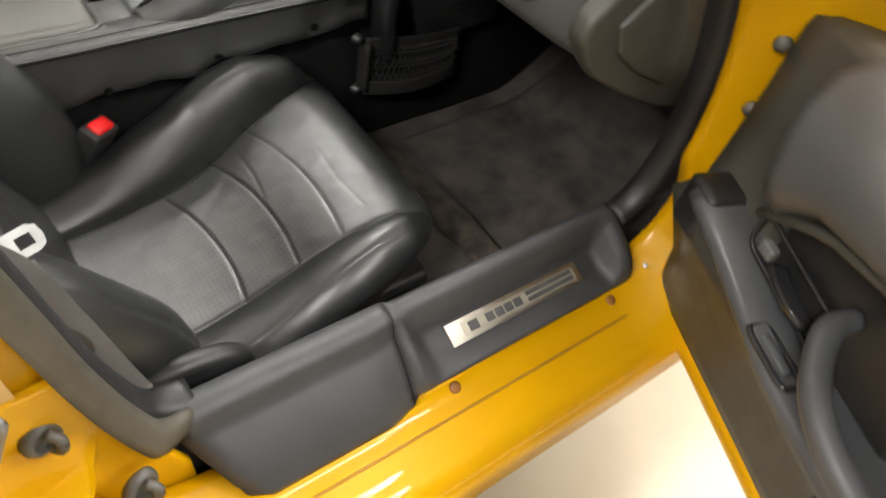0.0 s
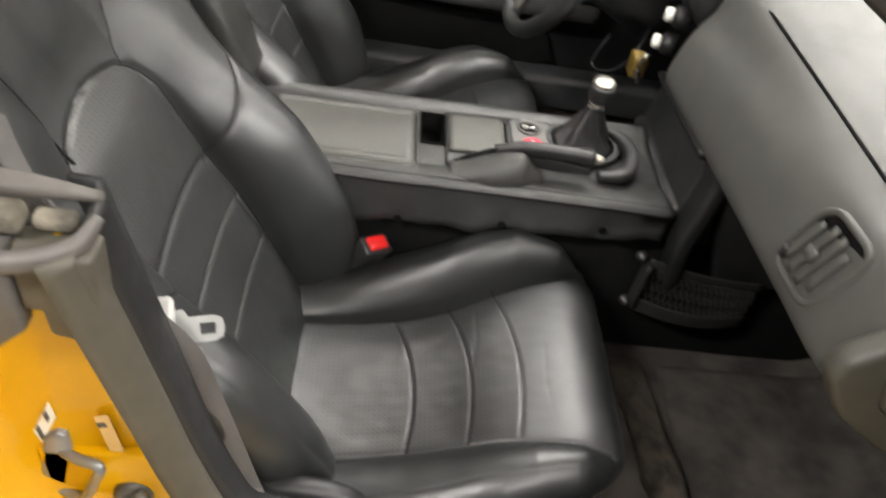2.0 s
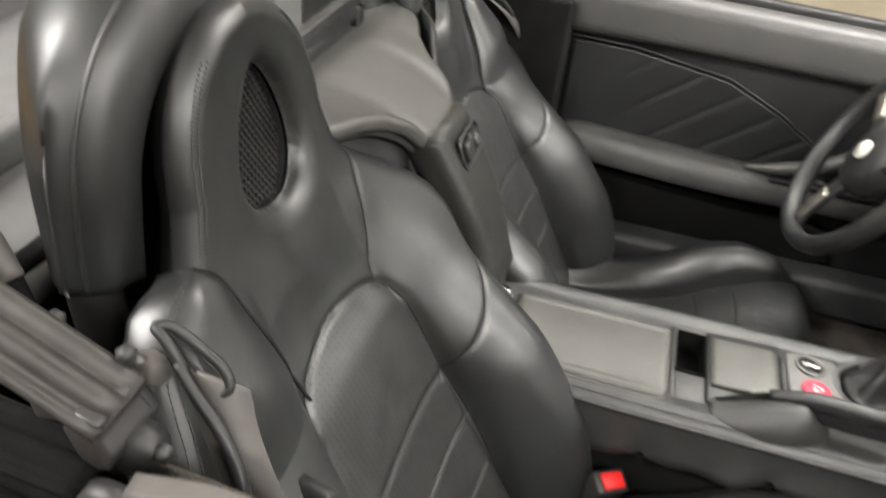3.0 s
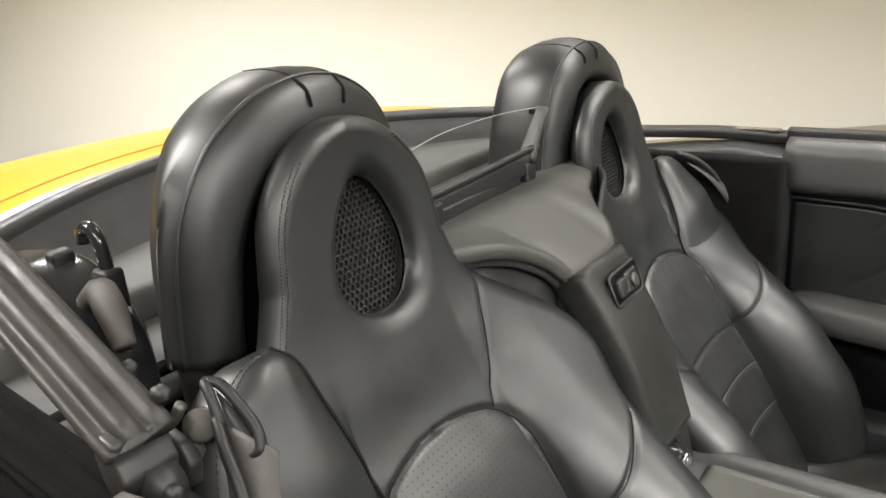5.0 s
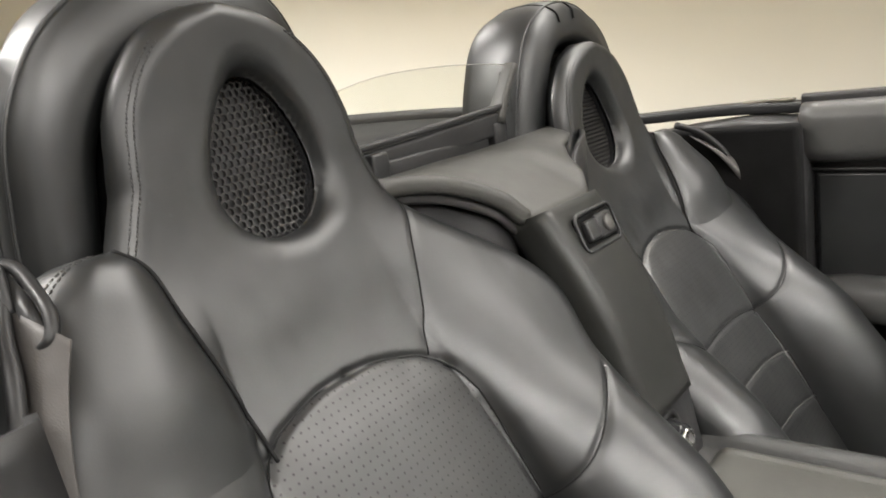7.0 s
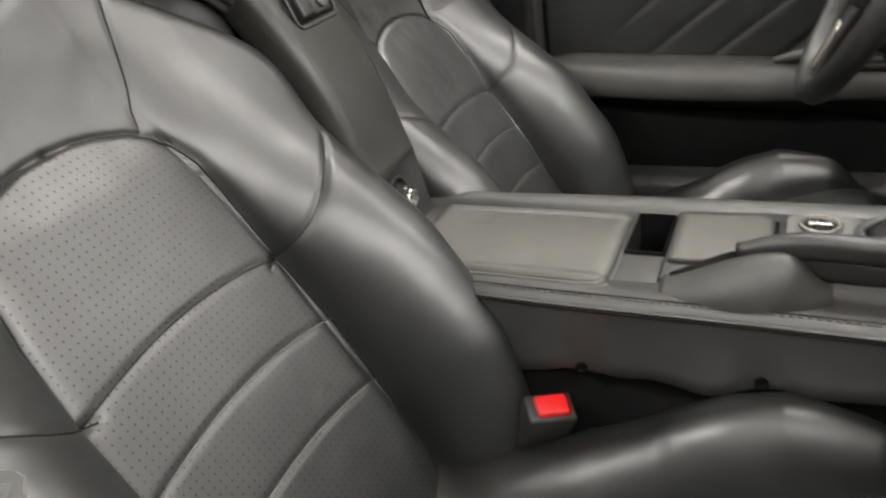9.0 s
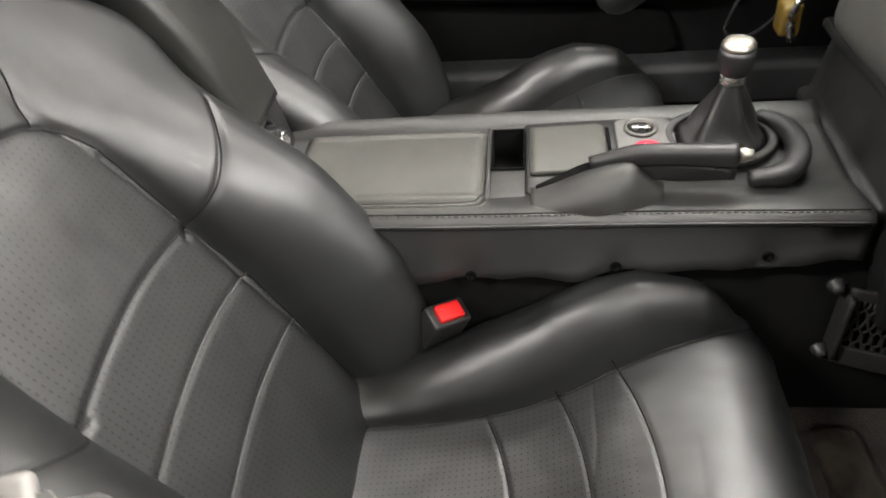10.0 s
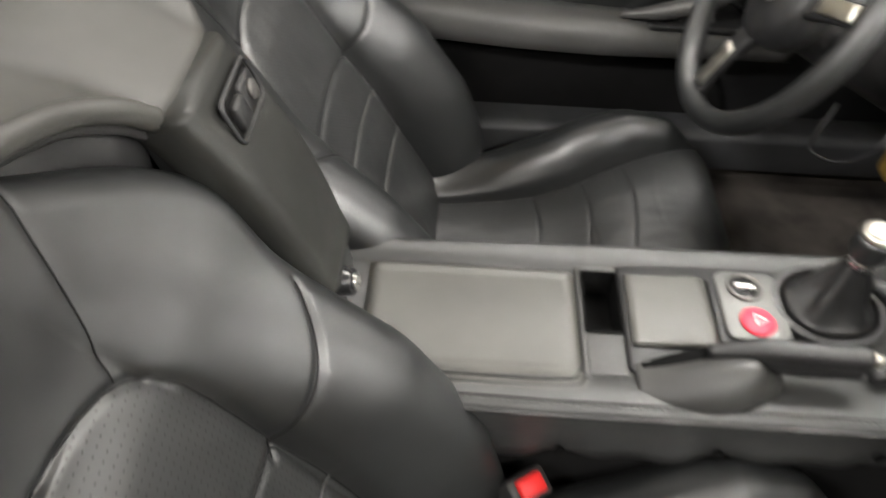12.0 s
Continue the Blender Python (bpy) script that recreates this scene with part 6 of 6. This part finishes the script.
part("knuckle", lathe([(.009, 0), (.0125, .002), (.0125, .010), (.0105, .012), (.0105, .018), (.007, .021), (.0001, .021)], (-.584, -.552, .907), (.8, -.35, .25), 18), RUBBER, fr, "grey-brown joint knuckle")
part("pivot_plate", prism([(-.612, .872), (-.590, .862), (-.568, .872), (-.562, .892), (-.572, .908), (-.604, .912)], "y", -.578, -.566, .003), GLOSSRUB, fr, "black pivot plate")
piv = part("pivot_boss", lathe([(.0155, 0), (.0155, .004), (.012, .007), (.009, .007), (.009, .005), (.0001, .005)], (-.588, -.566, .888), (.75, -.55, .2), 20), GLOSSRUB, fr, "round black pivot boss")
part("pivot_bolt", lathe([(.0058, 0), (.0058, .003), (.0045, .004), (.0025, .004), (.0022, .002), (.0001, .002)], (-.584, -.569, .889), (.75, -.55, .2), 12), PALESTEEL, piv, "plated bolt head")
part("catch_hook", tube([(-.60, -.60, .925), (-.585, -.585, .921), (-.572, -.578, .928), (-.566, -.572, .94)], .0045, 16, 8), DARKSTEEL, fr, "dark steel hook")
part("hinge_tab", prism([(-.625, .90), (-.598, .905), (-.590, .93), (-.602, .94), (-.628, .93)], "y", -.612, -.606, .002), DARKSTEEL, fr, "dark hinge tab")
part("hinge_tab", prism([(-.60, .835), (-.57, .838), (-.558, .858), (-.575, .868), (-.603, .862)], "y", -.588, -.580, .002), DARKSTEEL, fr, "dark hinge tab")
part("cable", tube([(-.60, -.575, .845), (-.575, -.57, .832), (-.555, -.575, .84), (-.545, -.59, .865), (-.55, -.60, .885)], .003, 24, 7), GLOSSRUB, fr, "thin black cable")
part("lower_plate", prism([(-.72, .70), (-.50, .70), (-.47, .82), (-.56, .87), (-.70, .89)], "y", -.60, -.594, .002), PLASTIC, fr, "dark bracket plate")
# Added block closes the see-through; near-black stands for the dark machinery there.
part("mechanism_filler", prism([(-.80, .46), (-.50, .46), (-.45, .60), (-.45, .74), (-.50, .83), (-.56, .86), (-.80, .87)], "y", -.64, -.605, .006), FELTSHADE, fr, "added black filler behind the roof mechanism")

# the pillar's rubber head
cap = thing("pillar_cap", (-.44, -.68, .86), "weathered grey rubber cap on the rear pillar", "rubber cap")
cap.location += NEAR
part("cap_top", sweep([(-.386, -.628, .893), (-.415, -.636, .903), (-.455, -.64, .908), (-.50, -.645, .906)], slab(.018, .010, .004), 18, scale=[.5, .9, 1.1, 1.0]), RUBBER, cap, "curled rubber cap top")
part("cap_lip", sweep([(-.386, -.64, .886), (-.398, -.660, .874), (-.43, -.672, .868), (-.47, -.674, .868), (-.50, -.674, .872)], slab(.014, .016, .006), 20, scale=[.5, 1, 1, 1, .9]), CURTAIN, cap, "rolled grey rubber lip")
part("foam_block", rbox(-.485, -.432, -.658, -.636, .876, .893, .005), FOAM, cap, "dirty cream foam block")
part("foam_block", rbox(-.428, -.400, -.650, -.634, .874, .887, .005), FOAM, cap, "dirty cream foam block")
part("cap_skirt", prism([(-.523, .755), (-.464, .772), (-.440, .795), (-.440, .872), (-.498, .868), (-.512, .852)], "y", -.674, -.650, .004), RUBBER, cap, "grey rubber skirt")
part("cap_skirt", prism([(-.4385, .815), (-.426, .816), (-.425, .790), (-.386, .781), (-.384, .872), (-.4385, .872)], "y", -.670, -.640, .004), OLIVE, cap, "brown-grey rubber skirt")
part("drip_moulding", sweep([(-.500, -.678, .868), (-.55, -.688, .874), (-.62, -.698, .880), (-.72, -.70, .886)], slab(.045, .020, .006), 16), CURTAIN, cap, "grey drip moulding")
part("well_ring", tube([(-.52, -.60, .83), (-.56, -.66, .845), (-.62, -.70, .85), (-.70, -.71, .855)], .008, 20, 9), PLASTIC, cap)

# ---- the driver's door, closed ----
fd = thing("driver_door", (.1, .74, .3), "black trimmed driver door panel with pleated insert, closed", "car door")
def fdoor(y_of, x0, x1, z0, z1, n=40, m=14):
    return [[(x, y_of(x, z), z) for z in np.linspace(z0(x), z1(x), m)] for x in np.linspace(x0, x1, n)]
part("door_card", rbox(-.455, .78, .735, .78, .30, .83, .01), PLASTIC, fd)
part("top_roll", sweep([(-.45, .728, .832), (-.2, .728, .83), (.1, .73, .822), (.45, .735, .812), (.75, .74, .80)], slab(.075, .105, .032, 6), 40), DASHMAT2, fd, "padded black upper roll")
part("window_seal", sweep([(-.46, .765, .886), (-.2, .765, .884), (.1, .766, .876), (.75, .77, .852)], slab(.03, .02, .006), 30), GLOSSRUB, fd, "black window seal")
top_q = lambda x: np.interp(x, [-.44, -.3, -.1, .02, .1, .2, .3], [.768, .765, .735, .68, .63, .57, .53])
def pleat(x, z):
    ph = (x*.62 - z*.78)/.074
    fade = float(ease(x, -.36, -.22))
    return .732 - .006 + .0032*fade*math.exp(-((ph - round(ph))/.09)**2)
part("pleated_insert", strip(fdoor(pleat, -.43, .25, lambda x: .535, lambda x: max(.545, float(top_q(x)) - .008), 130, 60), .006), LEATHER, fd, "diagonally pleated black leather")
part("insert_bead", tube([(x, .722, float(top_q(x))) for x in np.linspace(-.44, .28, 50)], .0026, k=8), LEATHER, fd)
arm = []
for k in np.linspace(0, 1, 40):
    x = -.425 + .72*k
    w = .055 + .02*math.sin(math.pi*k) 
    zc = np.interp(k, [0, .3, .6, 1], [.545, .535, .528, .52])
    h = np.interp(k, [0, .08, .5, .75, 1], [.03, .038, .034, .028, .03])
    arm.append([(x, .735 - w*.55 + a*w*1.1, zc + b*h*2) for a, b in ((.5, -.5), (-.30, -.5), (-.46, -.38), (-.5, -.1), (-.44, .22), (-.28, .42), (0, .5), (.5, .5))])
part("armrest", loft(arm), DASHMAT2, fd, "padded black armrest")
part("pull_handle", sweep([(-.02, .69, .565), (.05, .675, .585), (.12, .672, .61), (.18, .685, .645), (.21, .72, .67)], slab(.03, .024, .01), 30, scale=[.4, 1, 1.1, 1, .7]), DASHMAT2, fd, "curved grab handle")
part("switch_panel", rbox(.03, .30, .668, .73, .548, .561, .005), PLASTIC, fd, "black switch panel")
for x in (.07, .13):
    part("window_switch", rbox(x - .014, x + .014, .686, .708, .559, .569, .003), SATIN, fd, "grey window switch")
part("door_pocket", prism([(-.36, .47), (.12, .455), (.2, .43), (.23, .36), (.18, .335), (-.30, .335), (-.37, .38)], "y", .712, .742, .012, 3), FELTSHADE, fd, "dark carpeted pocket")
part("pocket_lip", sweep([(-.38, .70, .335), (-.2, .70, .33), (.1, .70, .33), (.25, .705, .335)], slab(.03, .02, .008), 20), PLASTIC2, fd, "dark grey pocket lip")
fd.location += Vector((-.012, -.02, -.018))
fsil = thing("far_sill_trim", (0, .66, .33), "black far-side sill trim with worn edge", "sill trim")
part("sill_body", prism([(.62, .25), (.62, .325), (.635, .335), (.70, .33), (.72, .30), (.72, .25)], "x", -.5, .7, .006), SILL, fsil)
part("rear_trim", prism([(-.45, .30), (-.45, .838), (-.56, .846), (-.68, .836), (-.80, .82), (-.80, .5), (-.66, .30)], "y", .66, .785, .02), PLASTIC, fsil, "black rear quarter trim")
part("quarter_top", sweep([(-.44, .765, .852), (-.60, .765, .858), (-.75, .755, .855), (-.95, .74, .85)], slab(.05, .02, .006), 20), PLASTIC, fsil)
part("foil_tape", rbox(-.58, -.49, .748, .770, .866, .871, .002), FOAM, fsil, "scrap of cream tape")
fb = thing("driver_seat_belt", (-.46, .69, .6), "black driver seat belt hanging beside the seat", "seat belt")
part("webbing", ribbon([(-.60, .575, .832), (-.565, .605, .795), (-.525, .640, .725), (-.490, .664, .645), (-.47, .675, .56), (-.455, .68, .43)], .044, .0016, [(.3, .8, -.4), (.4, .8, -.4), (.7, .5, -.4), (.9, .3, .2), (.9, .1, .2), (.9, 0, .2)], 40), WEB, fb)
part("guide", tube([(-.625, .545, .862), (-.60, .575, .845), (-.575, .605, .812), (-.565, .612, .795)], .006, 18, 9), PLASTIC, fb)
part("stop_button", lathe([(.006, 0), (.006, .003), (.0001, .004)], (-.474, .672, .612), (.3, -1, 0), 14), SATINLIGHT, fb)

# ---- the passenger door, open ----
HINGE, OUT, INN = Vector((.50, -.66, 0)), Vector((-.396, -.918, 0)).normalized(), Vector((-.918, .396, 0)).normalized()
def dp(u, n, z):
    """Along the door from its hinge, proud of its inner face, and up."""
    p = HINGE + OUT*u + INN*n
    return (p.x, p.y, z)
pd = thing("passenger_door", tuple(HINGE + OUT*.5 + Vector((0, 0, .3))), "open passenger door with black inner trim and yellow skin", "car door")
def dbox(u0, u1, n0, n1, z0, z1, r=.006):
    m = Matrix.Translation(HINGE) @ Matrix(((OUT.x, INN.x, 0), (OUT.y, INN.y, 0), (0, 0, 1))).to_4x4()
    return fix(rbox(u0, u1, n0, n1, z0, z1, r, 3, m))
part("outer_skin", loft([[dp(u, n, z) for n, z in ((-.09, .27), (-.125, .32), (-.14, .5), (-.13, .66), (-.10, .80), (-.07, .84), (-.05, .84), (-.05, .27))] for u in np.linspace(.09, 1.10, 24)]), PAINT, pd, "yellow painted outer skin")
part("inner_frame", loft([[dp(u, n, z) for n, z in ((-.05, .275), (-.005, .285), (.004, .30), (.004, .33), (-.05, .34))] for u in np.linspace(.09, 1.08, 24)]), PAINT, pd, "yellow painted lower edge")
part("hinge_end", dbox(.07, .095, -.09, .0, .34, .80, .008), PAINT, pd, "yellow painted hinge edge")
part("trim_card", loft([[dp(u, n, z) for n, z in ((-.04, .33), (.010, .335), (.018, .36), (.03, .44), (.062, .51), (.092, .575), (.05, .59), (.04, .70), (.035, .84), (-.04, .84))] for u in np.linspace(.10, 1.06, 30)]), PANEL, pd, "black lower trim card")
part("corner_cover", dbox(.125, .185, -.02, .10, .55, .628, .012), PLASTIC, pd, "black hinge-side cover")
# the grey switch ledge
led = []
for k in np.linspace(0, 1, 40):
    u = .15 + .85*k
    w = np.interp(k, [0, .1, .3, 1], [.088, .095, .115, .11])
    z = np.interp(k, [0, .12, .3, 1], [.618, .612, .60, .585])
    led.append([dp(u, .015 + a, z + b) for a, b in ((-.03, -.05), (w*.6, -.05), (w, -.02), (w + .004, -.006), (w - .004, .003), (w*.5, .004), (.0, .002), (-.03, .01))])
part("switch_ledge", loft(led), SATIN2, pd, "dark grey switch ledge")
sw = part("window_switch", sweep([dp(.388 + .040*math.copysign(abs(math.cos(a))**.4, math.cos(a)), .112 + .014*math.copysign(abs(math.sin(a))**.4, math.sin(a)), .604) for a in np.linspace(0, 2*math.pi, 33)[:-1]], circle(.004, 7), closed=True), GLOSS, pd, "black switch surround")
part("rocker", dbox(.362, .414, .105, .119, .594, .611, .005), SATIN2, sw)
# upper padded panel, rolling in towards the top
def pad_low(u):
    return float(np.interp(u, [.25, .27, .30, .35, .445, 1.1], [.672, .69, .715, .75, .772, .785]))
up = []
for k in np.linspace(0, 1, 50):
    rise = ease(k, 0, .035)
    low = pad_low(.25 + .82*k)
    up.append([dp(.25 - .40*(z - .71)*(1 - k) + .82*k, n*rise - .02*(1 - rise), z + (1 - rise)*(.76 - z)*.25) for n, z in ((n, low + (z - .675)*(.872 - low)/.197) for n, z in ((-.06, .68), (.06, .675), (.115, .69), (.138, .712), (.142, .74), (.138, .78), (.128, .82), (.10, .855), (.04, .872), (-.06, .87)))])
part("upper_panel", loft(up), DASHMAT2, pd, "grey-black padded upper panel")
part("panel_edge", tube([dp(.252 + .81*k, .10 + .022*ease(k, 0, .1), .010 + pad_low(.252 + .81*k)) for k in np.linspace(0, 1, 30)], .006, k=8), PANEL, pd, "olive lower edge of the panel")
# handle recess, inner handle and pull
part("handle_recess", dbox(.27, .52, .036, .072, .61, .775, .01), PLASTIC, pd, "dark handle recess")
part("door_handle", sweep([dp(.300, .080, .642), dp(.325, .090, .644), dp(.350, .090, .640), dp(.372, .080, .632)], slab(.022, .012, .004), 18), GLOSS, pd, "dark metal inner handle")
part("lock_button", dbox(.262, .286, .070, .084, .634, .652, .004), SATIN, pd, "grey lock button")
part("recess_rim", sweep([dp(.322 + a, .078, .645 + b - .06*a) for a, b in slab(.155, .05, .016)], circle(.0032, 7), closed=True, up=tuple(INN)), PLASTIC, pd, "black recess surround")
part("grab_handle", tube([dp(0.409, 0.087, 0.700), dp(0.416, 0.121, 0.700), dp(0.445, 0.148, 0.690), dp(0.488, 0.173, 0.685), dp(0.531, 0.176, 0.675), dp(0.561, 0.174, 0.670), dp(0.640, 0.174, 0.655), dp(0.760, 0.154, 0.620)], .015, 36, 14, [.8, 1, 1, 1, 1, 1, 1, .8]), SATIN2, pd, "grey curved grab handle")
part("pocket", dbox(.50, .98, .02, .06, .40, .56, .02), FELTSHADE, pd, "dark door pocket")
part("check_strap", sweep([(.47, -.70, .60), (.52, -.715, .60), (.58, -.735, .60)], slab(.008, .03, .003), 8), DARKSTEEL, pd, "dark steel check strap")
part("harness_boot", tube([(.47, -.69, .70), (.50, -.71, .695), (.55, -.725, .70)], .014, 12, 12), RUBBER, pd, "ribbed rubber harness boot")
for z in (.44, .76):
    part("hinge", dbox(-.02, .05, -.06, -.03, z - .03, z + .03, .006), DARKPL, pd, "bare door hinge")

# ---- windscreen pillar, header of the screen, glass ----
scr = thing("windscreen_frame", (.4, -.6, .9), "black windscreen pillar with inner trim and screen edge", "windscreen frame")
for s_ in (-1, 1):
    part("pillar", sweep([(.60, .66*s_, .86), (.42, .645*s_, .96), (.24, .625*s_, 1.06), (.02, .60*s_, 1.17)], slab(.05, .05, .016), 24), OLIVE if s_ < 0 else PLASTIC, scr, "dark windscreen pillar trim")
    part("pillar_skin", sweep([(.66, .70*s_, .85), (.47, .685*s_, .95), (.28, .665*s_, 1.05), (.05, .64*s_, 1.165)], slab(.03, .05, .01), 24), PAINT, scr, "yellow outer pillar skin")
    part("pillar_seal", sweep([(.58, .69*s_, .85), (.41, .675*s_, .945), (.22, .655*s_, 1.045), (.0, .63*s_, 1.16)], slab(.02, .03, .008), 24), GLOSSRUB, scr, "black rubber seal")
part("header", sweep([(.02, -.60, 1.175), (-.01, -.3, 1.195), (-.02, 0, 1.20), (-.01, .3, 1.195), (.02, .60, 1.175)], slab(.07, .04, .012), 30), PLASTIC, scr, "black screen header")
scg = part("glass", strip([[(.60 - .58*k, v*(.64 - .05*k), .88 + .30*k + .015*(1 - v*v)) for v in np.linspace(-1, 1, 16)] for k in np.linspace(0, 1, 10)], .004), CLEAR, scr, "clear windscreen glass")
scg.visible_shadow = False
part("demist_grille", rbox(.60, .64, -.55, -.20, .888, .898, .003), PLASTIC, scr)

# decals on the jamb
def jamb_sticker(corner, du, dv, material, label, marks):
    """A thin sticker with its unreadable print as bars."""
    dc = thing("jamb_decal", corner, label, "decal", "jamb decals")
    dc.location += NEAR
    part("paper", decal(corner, du, dv, material, ""), material, dc)
    c, u, v = Vector(corner), Vector(du), Vector(dv)
    n = u.cross(v).normalized()
    n = n if n.y < 0 else -n
    for i in range(marks):
        a = c + v*(.14 + .78*i/marks) + u*.08 + n*.0016
        part("print_bar", decal(tuple(a), tuple(u*(.82 if i % 3 else .55)), tuple(v*(.4/max(marks, 4))), INK, ""), INK, dc)
jamb_sticker((-.440, -.680, .502), (.041, -.001, -.020), (.006, -.004, -.042), DECAL, "pale printed service decal stuck on the yellow jamb", 6)
jamb_sticker((-.448, -.664, .691), (.002, 0, -.022), (-.027, 0, -.060), DECAL, "small white printed decal by the striker", 2)
jamb_sticker((-.415, -.663, .673), (.012, 0, .004), (.006, 0, -.056), BUFF, "faded buff decal by the striker", 1)
jamb_sticker((-.446, -.666, .537), (.010, 0, -.020), (-.016, 0, -.034), DECAL, "small white printed decal below the striker", 2)

build_seat()
far_seat = build_seat(False)
far_seat.location, far_seat.rotation_euler, far_seat.scale = (-.125, .358, .188), (0, radians(-2), 0), (1, -1, 1)
